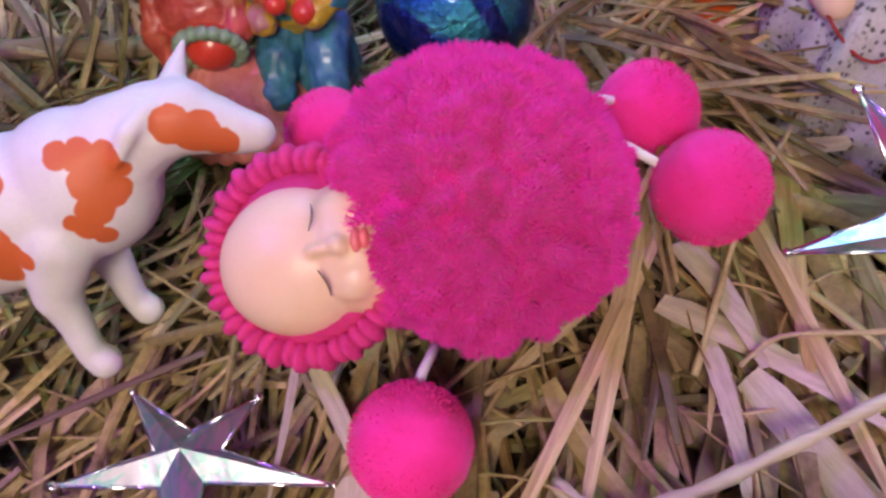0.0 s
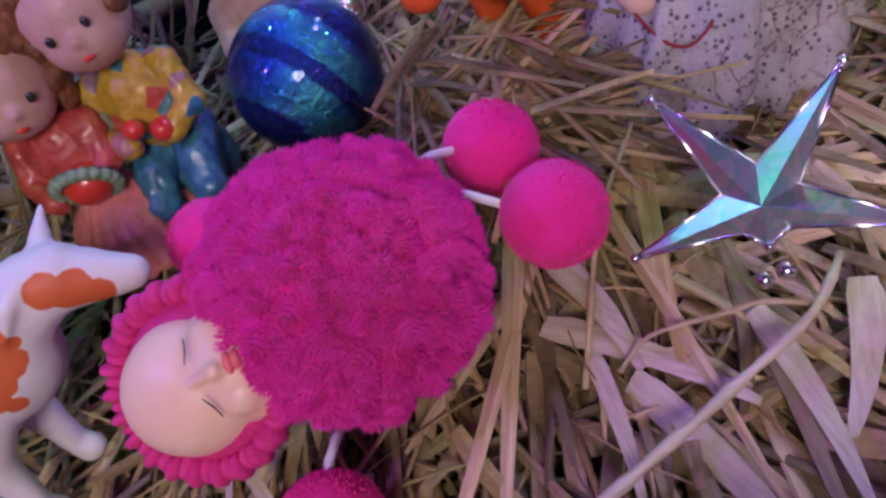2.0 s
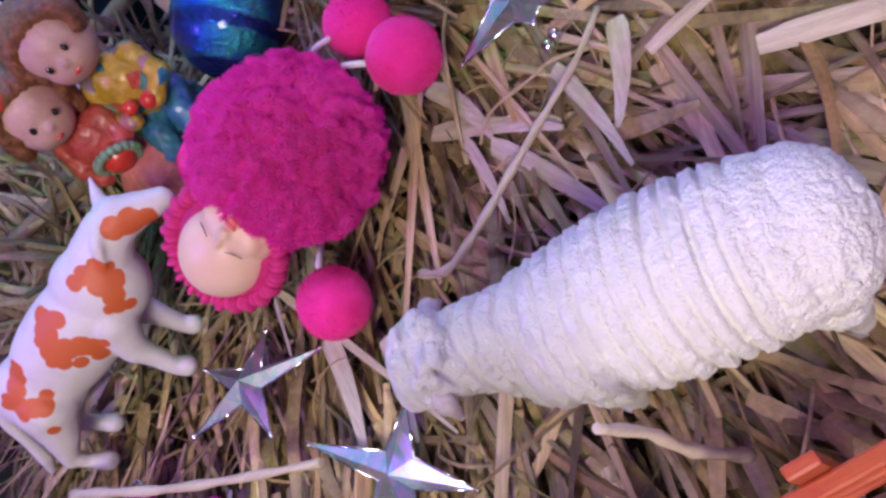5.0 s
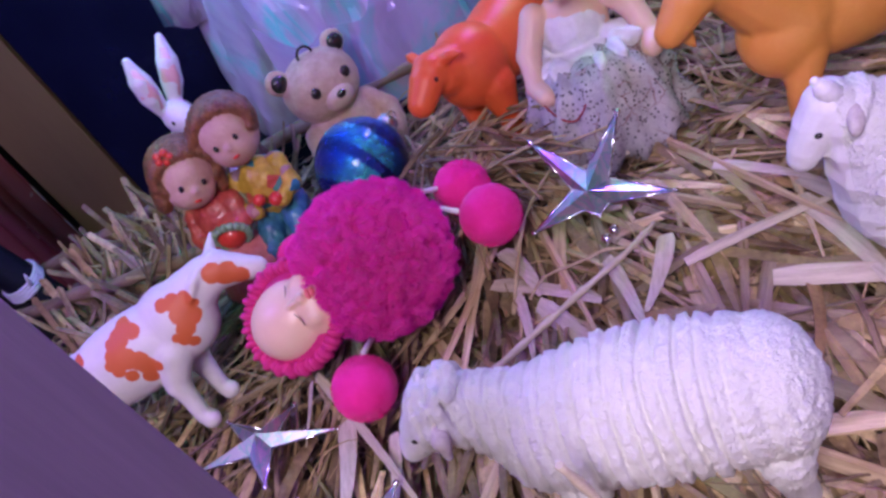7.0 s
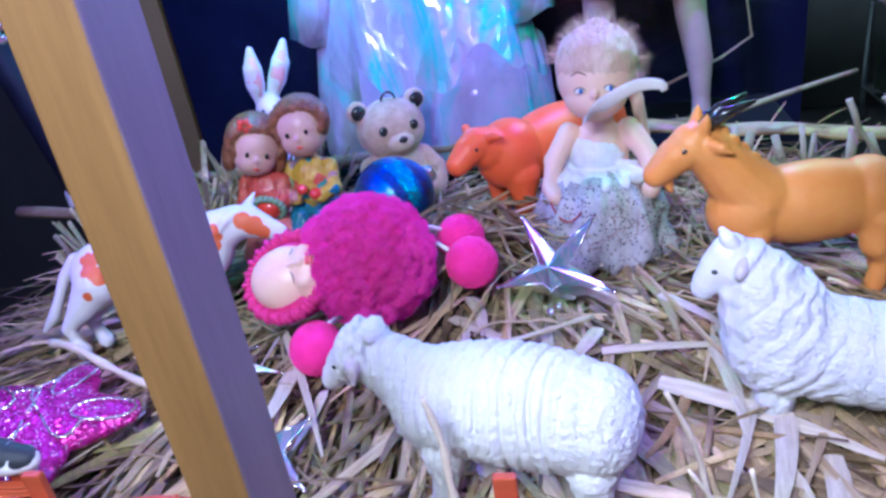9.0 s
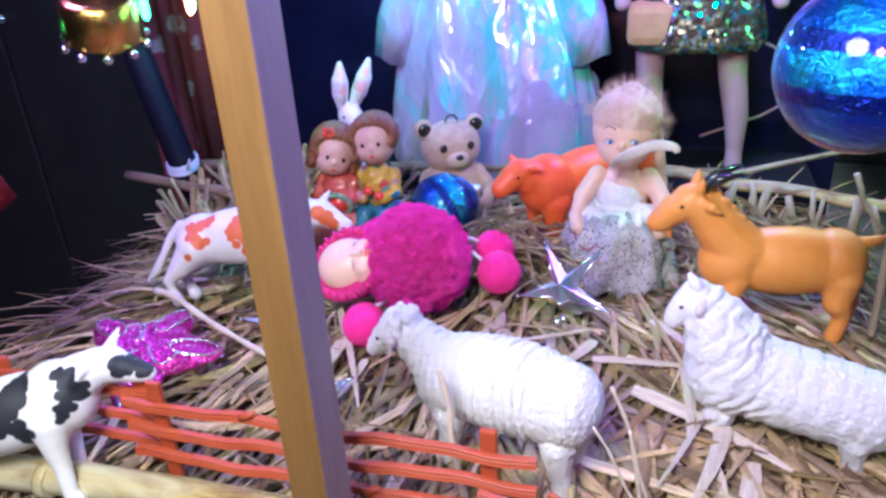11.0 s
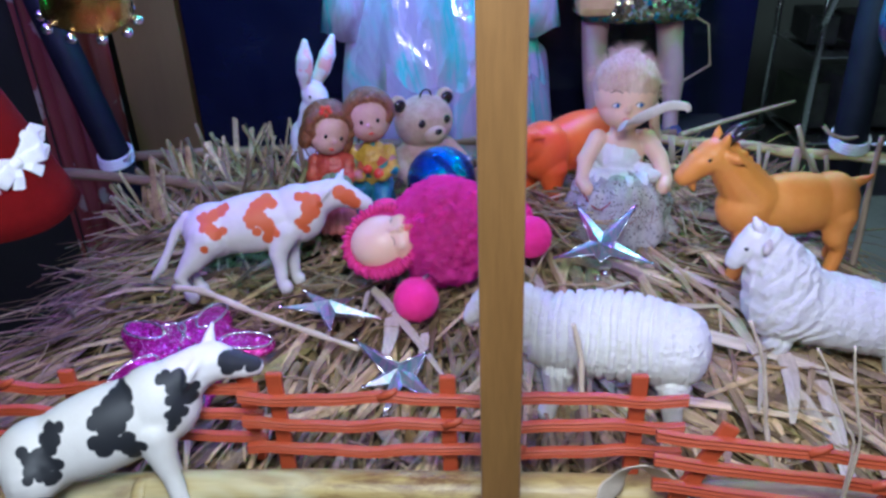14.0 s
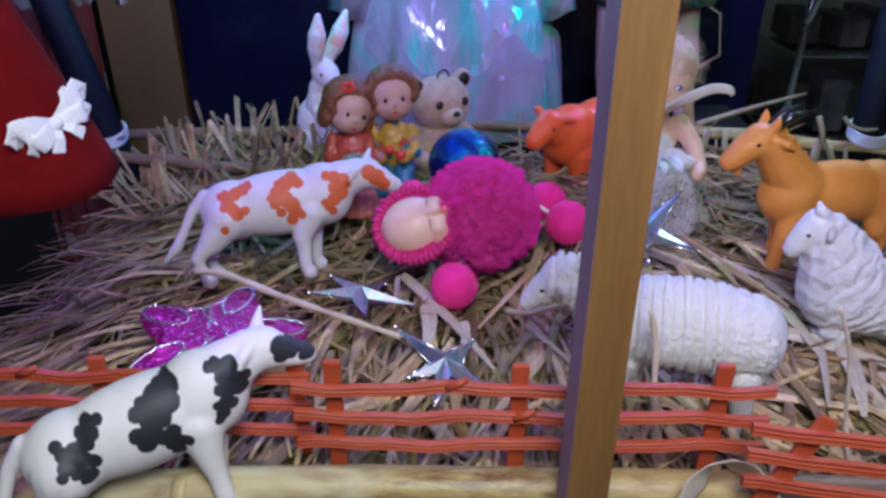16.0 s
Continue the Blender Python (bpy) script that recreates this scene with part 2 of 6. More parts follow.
BAMBOO = mat("dry_bamboo", (0.30, 0.19, 0.060), (0.58, 0.46, 0.17), 0.42, scale=38, grain=420, bump=0.5, depth=0.0008, stretch=(0.12, 1, 1), extra=stains)
SLAT = mat("straw_slat", (0.26, 0.19, 0.10), (0.54, 0.44, 0.28), 0.55, scale=40, grain=420, bump=0.5, stretch=(1, 1, 0.15))
BARK = mat("dry_branch", (0.16, 0.10, 0.06), (0.36, 0.25, 0.15), 0.75, scale=50, grain=300, bump=0.8, depth=0.0012, stretch=(0.12, 1, 1))
BLACK_PAINT = mat("black_pole_paint", (0.006, 0.007, 0.011), (0.013, 0.015, 0.022), 0.55, scale=30, grain=600, bump=0.15)
BLACK_PAINT.node_tree.nodes["Principled BSDF"].inputs["Specular IOR Level"].default_value = 0.15
BLACK_GLOSS = mat("black_gloss_panel", (0.006, 0.006, 0.022), (0.010, 0.011, 0.040), 0.22, scale=10, grain=300, bump=0.02, coat=0.3)
CARD = mat("tan_board", (0.21, 0.115, 0.040), (0.27, 0.155, 0.058), 0.65, scale=14, grain=400, bump=0.15, stretch=(1, 1, 0.1))
SILVER = mat("silver_foil", (0.80, 0.80, 0.84), (0.92, 0.92, 0.95), 0.16, metal=1.0, scale=120, grain=700, bump=0.12, depth=0.0004)
TIN = mat("tin_cap", (0.70, 0.70, 0.72), (0.85, 0.85, 0.87), 0.25, metal=1.0, scale=100, grain=500, bump=0.2)
GOLD = mat("gold_foil", (0.75, 0.42, 0.07), (0.95, 0.62, 0.15), 0.22, metal=1.0, scale=90, grain=300, bump=0.6, depth=0.001)
RED_FELT = mat("red_felt", (0.10, 0.0025, 0.003), (0.155, 0.004, 0.0055), 1.0, scale=60, grain=1100, bump=0.9, depth=0.0010)
RED_FELT.node_tree.nodes["Principled BSDF"].inputs["Specular IOR Level"].default_value = 0.12
RIBBON = mat("white_ribbon", (0.70, 0.69, 0.70), (0.84, 0.83, 0.84), 0.5, scale=150, grain=800, bump=0.25)
BEAR_FUR = mat("bear_flock", (0.42, 0.27, 0.16), (0.62, 0.43, 0.29), 0.9, scale=90, grain=900, bump=0.6, depth=0.0008, sheen=0.15)
BEAR_PALE = mat("bear_muzzle", (0.54, 0.39, 0.26), (0.66, 0.50, 0.35), 0.85, scale=90, grain=900, bump=0.5)
RABBIT = mat("white_ceramic", (0.78, 0.74, 0.72), (0.86, 0.83, 0.81), 0.3, scale=60, grain=600, bump=0.05, coat=0.2)
RABBIT_EAR = mat("pink_ear", (0.80, 0.42, 0.40), (0.86, 0.52, 0.48), 0.4, scale=80, bump=0.05)
HAIR_BROWN = mat("painted_brown_hair", (0.10, 0.034, 0.012), (0.32, 0.115, 0.040), 0.5, scale=170, grain=420, bump=1.0, depth=0.0018, coat=0.12)
FIG_SKIN = mat("figurine_skin", (0.46, 0.25, 0.18), (0.62, 0.38, 0.29), 0.55, scale=60, bump=0.05, coat=0.08)
FIG_RED = mat("figurine_red", (0.34, 0.030, 0.025), (0.60, 0.11, 0.07), 0.45, scale=120, grain=400, bump=0.5, coat=0.3)


def dabs(nt, co, col):
    """Hand-painted dabs of red, blue and green."""
    cell = node(nt, "TexVoronoi", Vector=co, Scale=95.0)
    sep = node(nt, "SeparateColor", i0=cell.outputs["Color"])
    tint = ramp(nt, sep.outputs[0], [(0.0, (0.55, 0.05, 0.03)), (0.35, (0.05, 0.22, 0.10)), (0.7, (0.03, 0.16, 0.30)), (1.0, (0.60, 0.16, 0.03))])
    pick = node(nt, "MapRange", Value=sep.outputs[1], From_Min=0.76, From_Max=0.80).outputs[0]
    return mixed(nt, pick, col, tint)


FIG_YELLOW = mat("figurine_yellow", (0.36, 0.20, 0.015), (0.62, 0.40, 0.04), 0.45, scale=120, grain=400, bump=0.5, coat=0.2, extra=dabs)
FIG_BLUE = mat("figurine_blue", (0.015, 0.09, 0.17), (0.05, 0.24, 0.30), 0.45, scale=120, grain=400, bump=0.5, coat=0.3)
FIG_GREEN = mat("figurine_green", (0.14, 0.26, 0.14), (0.30, 0.42, 0.26), 0.4, scale=150, grain=500, bump=0.8, depth=0.001)
FIG_CORAL = mat("figurine_coral", (0.70, 0.17, 0.13), (0.86, 0.32, 0.26), 0.45, scale=120, grain=400, bump=0.4, coat=0.2)
FIG_APPLE = mat("figurine_apple", (0.60, 0.03, 0.02), (0.75, 0.08, 0.04), 0.3, scale=80, bump=0.1, coat=0.4)
BLOND = mat("blond_hair", (0.56, 0.36, 0.25), (0.76, 0.56, 0.42), 0.6, scale=90, grain=600, bump=0.8, depth=0.001, stretch=(1, 1, 0.2))


def specks(nt, co, col):
    dots = node(nt, "TexVoronoi", Vector=co, Scale=300.0)
    mask = node(nt, "MapRange", Value=dots.outputs["Distance"], From_Min=0.22, From_Max=0.40, To_Min=1.0, To_Max=0.0).outputs[0]
    keep = node(nt, "TexNoise", Vector=co, Scale=90.0).outputs[0]
    keep = node(nt, "MapRange", Value=keep, From_Min=0.36, From_Max=0.46).outputs[0]
    col = mixed(nt, calc(nt, "MULTIPLY", mask, keep), col, (0.10, 0.085, 0.09))
    bent = node(nt, "VectorMath", i0=co, i1=node(nt, "VectorMath", i0=node(nt, "TexNoise", Vector=co, Scale=50.0, Detail=2.0).outputs[1], i1=(0.02, 0.02, 0.02)).outputs[0])
    bent.inputs[1].links[0].from_node.operation = "MULTIPLY"
    vine = node(nt, "TexVoronoi", Vector=bent.outputs[0], Scale=48.0)
    vine.feature = "DISTANCE_TO_EDGE"
    line = node(nt, "MapRange", Value=vine.outputs["Distance"], From_Min=0.012, From_Max=0.034, To_Min=1.0, To_Max=0.0).outputs[0]
    here = node(nt, "MapRange", Value=node(nt, "TexNoise", Vector=co, Scale=34.0, Detail=1.0).outputs[0], From_Min=0.48, From_Max=0.58).outputs[0]
    return mixed(nt, calc(nt, "MULTIPLY", line, calc(nt, "MULTIPLY", here, 0.65)), col, (0.20, 0.060, 0.050))


LACE = mat("speckled_fabric", (0.34, 0.31, 0.31), (0.60, 0.56, 0.55), 0.85, scale=70, grain=800, bump=0.6, depth=0.0008, extra=specks)


def sheen_film(name, stops, rough, metal, scale, relief=0.7, crumple=0.0, stretch=(1, 1, 1)):
    """Iridescent foil film: the tint drifts through a few hues over the crumples."""
    m = bpy.data.materials.new(name)
    m.use_nodes = True
    nt = m.node_tree
    bsdf = nt.nodes["Principled BSDF"]
    co = nt.nodes.new("ShaderNodeTexCoord").outputs["Object"]
    co = node(nt, "Mapping", Vector=co, Scale=stretch).outputs[0]
    n1 = node(nt, "TexNoise", Vector=co, Scale=scale, Detail=5.0, Roughness=0.6, Distortion=1.2).outputs[0]
    n2 = node(nt, "TexNoise", Vector=co, Scale=scale * 5, Detail=3.0).outputs[0]
    if crumple:
        soft = node(nt, "VectorMath", i0=co, i1=node(nt, "TexNoise", Vector=co, Scale=scale * 2.5, Detail=2.0).outputs[1])
        soft.operation = "MULTIPLY_ADD"
        soft.inputs[1].default_value = (1, 1, 0.55)
        shift = node(nt, "VectorMath", i0=node(nt, "TexNoise", Vector=co, Scale=scale * 2.5, Detail=2.0).outputs[1])
        shift.operation = "SCALE"
        shift.inputs["Scale"].default_value = 0.03
        nt.links.new(shift.outputs[0], soft.inputs[2])
        cell = node(nt, "TexVoronoi", Vector=soft.outputs[0], Scale=crumple).outputs["Distance"]
        n2 = calc(nt, "ADD", calc(nt, "MULTIPLY", cell, 0.8), n2)
    nt.links.new(ramp(nt, n1, stops), bsdf.inputs["Base Color"])
    bsdf.inputs["Roughness"].default_value, bsdf.inputs["Metallic"].default_value = rough, metal
    h = calc(nt, "ADD", n1, calc(nt, "MULTIPLY", n2, 0.4))
    lit = node(nt, "Bump", Strength=relief, Distance=0.004, Height=h).outputs[0]
    if crumple:
        for size, tilt in ((crumple, 0.26), (crumple * 2.3, 0.22)):
            flake = node(nt, "VectorMath", i0=node(nt, "TexVoronoi", Vector=soft.outputs[0], Scale=size).outputs["Color"], i1=(0.5, 0.5, 0.5))
            flake.operation = "SUBTRACT"
            scaled = node(nt, "VectorMath", i0=flake.outputs[0])
            scaled.operation = "SCALE"
            scaled.inputs["Scale"].default_value = tilt
            total = node(nt, "VectorMath", i0=lit, i1=scaled.outputs[0])
            total.operation = "ADD"
            lit = total.outputs[0]
        unit = node(nt, "VectorMath", i0=lit)
        unit.operation = "NORMALIZE"
        lit = unit.outputs[0]
    nt.links.new(lit, bsdf.inputs["Normal"])
    return m


ANGEL_FILM = sheen_film("iridescent_film", [(0.30, (0.58, 0.46, 0.70)), (0.44, (0.70, 0.60, 0.76)), (0.50, (0.56, 0.68, 0.78)), (0.55, (0.20, 0.82, 0.76)), (0.60, (0.58, 0.66, 0.78)), (0.70, (0.70, 0.58, 0.74))], 0.20, 0.4, 9, 1.0, 52.0, (1.0, 1.0, 0.42))
VEIL_FILM = sheen_film("clear_film", [(0.30, (0.46, 0.36, 0.56)), (0.50, (0.62, 0.50, 0.66)), (0.57, (0.34, 0.60, 0.64)), (0.64, (0.60, 0.46, 0.62))], 0.22, 0.2, 12, 0.8, 30.0, (1.0, 1.0, 0.5))
clear = VEIL_FILM.node_tree
veil_mix, see = clear.nodes.new("ShaderNodeMixShader"), clear.nodes.new("ShaderNodeBsdfTransparent")
veil_mix.inputs[0].default_value = 0.35
clear.links.new(clear.nodes["Principled BSDF"].outputs[0], veil_mix.inputs[1])
clear.links.new(see.outputs[0], veil_mix.inputs[2])
clear.links.new(veil_mix.outputs[0], clear.nodes["Material Output"].inputs["Surface"])
STAR_FOIL = sheen_film("holographic_foil", [(0.30, (0.66, 0.64, 0.70)), (0.44, (0.60, 0.54, 0.70)), (0.475, (0.30, 0.62, 0.58)), (0.51, (0.70, 0.66, 0.72)), (0.62, (0.60, 0.55, 0.68)), (0.68, (0.68, 0.30, 0.24)), (0.74, (0.66, 0.64, 0.66))], 0.33, 0.88, 28, 0.10)


def glitter(name, dark, light, metal, sparkle=950.0, flakes=None):
    m = bpy.data.materials.new(name)
    m.use_nodes = True
    nt = m.node_tree
    bsdf = nt.nodes["Principled BSDF"]
    co = nt.nodes.new("ShaderNodeTexCoord").outputs["Object"]
    cell = node(nt, "TexVoronoi", Vector=co, Scale=sparkle)
    sep = node(nt, "SeparateColor", i0=cell.outputs["Color"])
    nt.links.new(ramp(nt, sep.outputs[0], flakes or [(0.0, dark), (0.93, light), (1.0, (0.95, 0.70, 0.95))]), bsdf.inputs["Base Color"])
    bsdf.inputs["Metallic"].default_value = metal
    bsdf.inputs["Roughness"].default_value = 0.22
    flake = node(nt, "VectorMath", i0=cell.outputs["Color"], i1=(0.5, 0.5, 0.5))
    flake.operation = "SUBTRACT"
    small = node(nt, "VectorMath", i0=flake.outputs[0])
    small.operation = "SCALE"
    small.inputs["Scale"].default_value = 0.7
    geo = nt.nodes.new("ShaderNodeNewGeometry").outputs["Normal"]
    tot = node(nt, "VectorMath", i0=geo, i1=small.outputs[0])
    tot.operation = "ADD"
    nrm = node(nt, "VectorMath", i0=tot.outputs[0])
    nrm.operation = "NORMALIZE"
    nt.links.new(nrm.outputs[0], bsdf.inputs["Normal"])
    return m


PURPLE_GLITTER = glitter("purple_glitter", (0.26, 0.006, 0.13), (0.66, 0.03, 0.34), 0.6)
SILVER_GLITTER = glitter("silver_glitter", (0.5, 0.48, 0.55), (0.9, 0.88, 0.92), 0.9)
SEQUIN = glitter("sequins", (0.10, 0.10, 0.08), (0.80, 0.70, 0.45), 0.8, 190.0, [(0.0, (0.10, 0.09, 0.06)), (0.55, (0.26, 0.22, 0.13)), (0.78, (0.50, 0.42, 0.20)), (0.82, (0.05, 0.55, 0.42)), (0.90, (0.10, 0.34, 0.60)), (0.94, (0.85, 0.80, 0.62))])


def bauble_stripes(nt, co, col):
    sep = node(nt, "SeparateXYZ", i0=co)
    rough_edge = node(nt, "TexNoise", Vector=co, Scale=220.0, Detail=2.0).outputs[0]
    wave = calc(nt, "SINE", calc(nt, "ADD", calc(nt, "MULTIPLY", sep.outputs[2], 230.0), calc(nt, "MULTIPLY", rough_edge, 0.9)))
    mask = node(nt, "MapRange", Value=wave, From_Min=-0.62, From_Max=-0.42).outputs[0]
    drift = node(nt, "TexNoise", Vector=co, Scale=28.0, Detail=2.0).outputs[0]
    frost = ramp(nt, drift, [(0.35, (0.010, 0.045, 0.36)), (0.5, (0.012, 0.13, 0.40)), (0.62, (0.03, 0.36, 0.40)), (0.75, (0.015, 0.06, 0.42))])
    return mixed(nt, mask, col, frost)


BLUE_BALL = mat("blue_bauble_paint", (0.006, 0.018, 0.14), (0.012, 0.035, 0.22), 0.26, metal=0.85, scale=30, grain=300, bump=1.0, depth=0.0022, coat=0.5, extra=bauble_stripes)

# ---- mesh helpers ----


def ell(bm, c, r, rot=(0, 0, 0), seg=20, mi=0):
    r = (r, r, r) if isinstance(r, (int, float)) else r
    m = pose(*c, *rot) @ Matrix.Diagonal((*r, 1))
    made = bmesh.ops.create_uvsphere(bm, u_segments=seg, v_segments=max(6, seg * 2 // 3), radius=1.0, matrix=m)
    for f in {f for v in made["verts"] for f in v.link_faces}:
        f.material_index, f.smooth = mi, True


def tube(bm, pts, radii, n=10, mi=0, flat=1.0, side=None):
    """A closed tube through the points; flat squeezes it across."""
    pts = [Vector(p) for p in pts]
    radii = radii if isinstance(radii, (list, tuple)) else [radii] * len(pts)
    rings, up = [], Vector(side) if side else Vector((0.13, 0.31, 0.94))
    for k, (p, r) in enumerate(zip(pts, radii)):
        d = (pts[min(k + 1, len(pts) - 1)] - pts[max(k - 1, 0)]).normalized()
        a = d.cross(up)
        a = a.normalized() if a.length > 1e-4 else d.orthogonal().normalized()
        b = a.cross(d)
        rings.append([bm.verts.new(p + r * (math.cos(q) * a + flat * math.sin(q) * b)) for q in [2 * math.pi * j / n for j in range(n)]])
    for A, B in zip(rings, rings[1:]):
        for j in range(n):
            f = bm.faces.new((A[j], A[(j + 1) % n], B[(j + 1) % n], B[j]))
            f.material_index, f.smooth = mi, True
    for ring, rev in ((rings[0], True), (rings[-1], False)):
        f = bm.faces.new(ring[::-1] if rev else ring)
        f.material_index = mi


def rounded(pts, steps=5):
    """More points along a smooth curve through pts."""
    P = [Vector(p) for p in pts]
    out = []
    for k in range(len(P) - 1):
        a, b, c, d = P[max(k - 1, 0)], P[k], P[k + 1], P[min(k + 2, len(P) - 1)]
        for j in range(steps):
            t = j / steps
            out.append(0.5 * (2 * b + (c - a) * t + (2 * a - 5 * b + 4 * c - d) * t * t + (3 * b - a - 3 * c + d) * t**3))
    return out + [P[-1]]


def limb(bm, rows, n=12, mi=0):
    """A rounded limb: rows of (x, y, z, r)."""
    tube(bm, [r[:3] for r in rows], [r[3] for r in rows], n, mi)
    for x, y, z, r in rows:
        ell(bm, (x, y, z), r, seg=12, mi=mi)


def box(bm, c, s, rot=(0, 0, 0), mi=0, bevel=0.0):
    made = bmesh.ops.create_cube(bm, size=1.0, matrix=pose(*c, *rot) @ Matrix.Diagonal((*s, 1)))
    vs = made["verts"]
    es = {e for v in vs for e in v.link_edges}
    for f in {f for v in vs for f in v.link_faces}:
        f.material_index = mi
    if bevel:
        out = bmesh.ops.bevel(bm, geom=list(es), offset=bevel, segments=2, affect="EDGES", profile=0.6)
        for f in out["faces"]:
            f.material_index = mi


def done(name, bm, mats, smooth=None):
    me = bpy.data.meshes.new(name)
    bmesh.ops.recalc_face_normals(bm, faces=bm.faces)
    bm.to_mesh(me)
    bm.free()
    for m in mats if isinstance(mats, (list, tuple)) else [mats]:
        me.materials.append(m)
    if smooth is not None:
        me.shade_smooth() if smooth else me.shade_flat()
    return me


def part(name, bm, material, parent, label=""):
    ob = new(name, bm if isinstance(bm, bpy.types.Mesh) else done(name, bm, material))
    ob.parent = parent
    if label:
        ob["label"] = label
    return ob


def thing(name, label, category, m=None, group="", kind="", data=None):
    ob = new(name, data)
    if m is not None:
        ob.matrix_basis = m
    return tagged(ob, label, category, group, kind)


def fused(bm, voxel, rounds=5, factor=0.5):
    """One skin over overlapping closed shapes. Returns a mesh."""
    me = bpy.data.meshes.new("fused")
    bmesh.ops.recalc_face_normals(bm, faces=bm.faces)
    bm.to_mesh(me)
    bm.free()
    ob = new("fused", me)
    r = ob.modifiers.new("skin", "REMESH")
    r.mode, r.voxel_size = "VOXEL", voxel
    s = ob.modifiers.new("soft", "SMOOTH")
    s.factor, s.iterations = factor, rounds
    dg = bpy.context.evaluated_depsgraph_get()
    out = bpy.data.meshes.new_from_object(ob.evaluated_get(dg))
    bpy.data.objects.remove(ob)
    bpy.data.meshes.remove(me)
    out.materials.clear()
    out.shade_smooth()
    return out


def push(me, fn):
    """Moves every vertex along its normal by fn(co, normal)."""
    n = len(me.vertices)
    co, no = np.empty(n * 3), np.empty(n * 3)
    me.vertices.foreach_get("co", co)
    me.vertex_normals.foreach_get("vector", no)
    co, no = co.reshape(-1, 3), no.reshape(-1, 3)
    d = np.array([fn(c, q) for c, q in zip(co, no)])
    me.vertices.foreach_set("co", (co + no * d[:, None]).ravel())
    me.update()


def joined(name, pieces, mats):
    """One mesh from meshes, each with the slot its faces take (None keeps their own)."""
    bm = bmesh.new()
    for me, mi in pieces:
        k = len(bm.faces)
        bm.from_mesh(me)
        if mi is not None:
            bm.faces.ensure_lookup_table()
            for f in bm.faces[k:]:
                f.material_index = mi
    out = bpy.data.meshes.new(name)
    bm.to_mesh(out)
    bm.free()
    for m in mats:
        out.materials.append(m)
    return out


def raw(bm):
    me = bpy.data.meshes.new("raw")
    bmesh.ops.recalc_face_normals(bm, faces=bm.faces)
    bm.to_mesh(me)
    bm.free()
    return me


def noisy(p, scale, seed=0.0):
    return noise.noise(Vector((p[0] * scale + seed, p[1] * scale - seed, p[2] * scale + 2 * seed)))


def facing(place, ahead):
    """A pose that stands at place with its own x axis towards ahead (x, y)."""
    return Matrix.Translation(place) @ Matrix.Rotation(math.atan2(ahead[1], ahead[0]), 4, "Z")


def assemble(root, items):
    """Hangs finished meshes under a thing: rows of (name, mesh, material, label)."""
    for name, me, material, label in items:
        if material is not None:
            me.materials.clear()
            me.materials.append(material)
        part(name, me, None, root, label)
    return root

# ---- the room round the stand ----
FLOOR = -0.68
CEMENT = mat("grey_floor", (0.20, 0.21, 0.20), (0.32, 0.33, 0.31), 0.55, scale=5, grain=120, bump=0.3)
WALL = mat("dim_wall", (0.085, 0.080, 0.075), (0.13, 0.125, 0.115), 0.9, scale=4, grain=150, bump=0.3)
PALE_CEILING = mat("ceiling_paint", (0.30, 0.30, 0.29), (0.38, 0.38, 0.37), 0.9, scale=4, grain=150, bump=0.2)


def slab(name, c, s, material, label):
    bm = bmesh.new()
    box(bm, c, s)
    return tagged(new(name, done(name, bm, material)), label, name.split("_")[0], kind="structure")


slab("floor", (0, 0.3, FLOOR - 0.05), (5.2, 5.6, 0.1), CEMENT, "worn grey cement floor of the room")
slab("ceiling", (0, 0.3, CEILING + 0.05), (5.2, 5.6, 0.1), PALE_CEILING, "plain grey painted ceiling of the room")
slab("wall_north", (0, 3.05, 0.54), (5.0, 0.1, 2.42), WALL, "dim grey painted wall behind the stand")
slab("wall_south", (0, -2.45, 0.54), (5.0, 0.1, 2.42), WALL, "dim grey painted wall of the room")
slab("wall_east", (2.55, 0.3, 0.54), (0.1, 5.6, 2.42), WALL, "dim grey painted wall of the room")
slab("wall_west", (-2.55, 0.3, 0.54), (0.1, 5.6, 2.42), WALL, "dim grey painted wall of the room")

# lamp body added out of view to go with the key light
pendant = thing("added_pendant_lamp", "white enamel pendant lamp, unseen, added as key light", "lamp", pose(LAMP.x, LAMP.y, LAMP.z))
bm = bmesh.new()
prof = [(0.150, 0.010), (0.155, 0.013), (0.13, 0.055), (0.07, 0.085), (0.02, 0.095), (0.02, 0.12)]
inner = [(0.016, 0.118), (0.016, 0.092), (0.065, 0.080), (0.125, 0.052), (0.146, 0.010)]
rings = [[bm.verts.new((1.2 * r * math.cos(a), 1.2 * r * math.sin(a), z)) for a in [2 * math.pi * k / 36 for k in range(36)]] for r, z in prof + inner]
for A, B in zip(rings, rings[1:] + rings[:1]):
    for k in range(36):
        bm.faces.new((A[k], A[(k + 1) % 36], B[(k + 1) % 36], B[k])).smooth = True
part("shade", bm, RIBBON, pendant)
bm = bmesh.new()
tube(bm, [(0, 0, 0.11), (0, 0, CEILING - LAMP.z)], 0.003, 8)
part("cord", bm, BLACK_PAINT, pendant)

room = thing("ceiling_lamp", "round white ceiling lamp, switched on", "lamp", pose(ROOM_LAMP.x, ROOM_LAMP.y, CEILING))
bm = bmesh.new()
tube(bm, [(0, 0, 0), (0, 0, -0.03), (0, 0, -0.05)], [0.2, 0.2, 0.185], 40)
part("housing", bm, RIBBON, room)

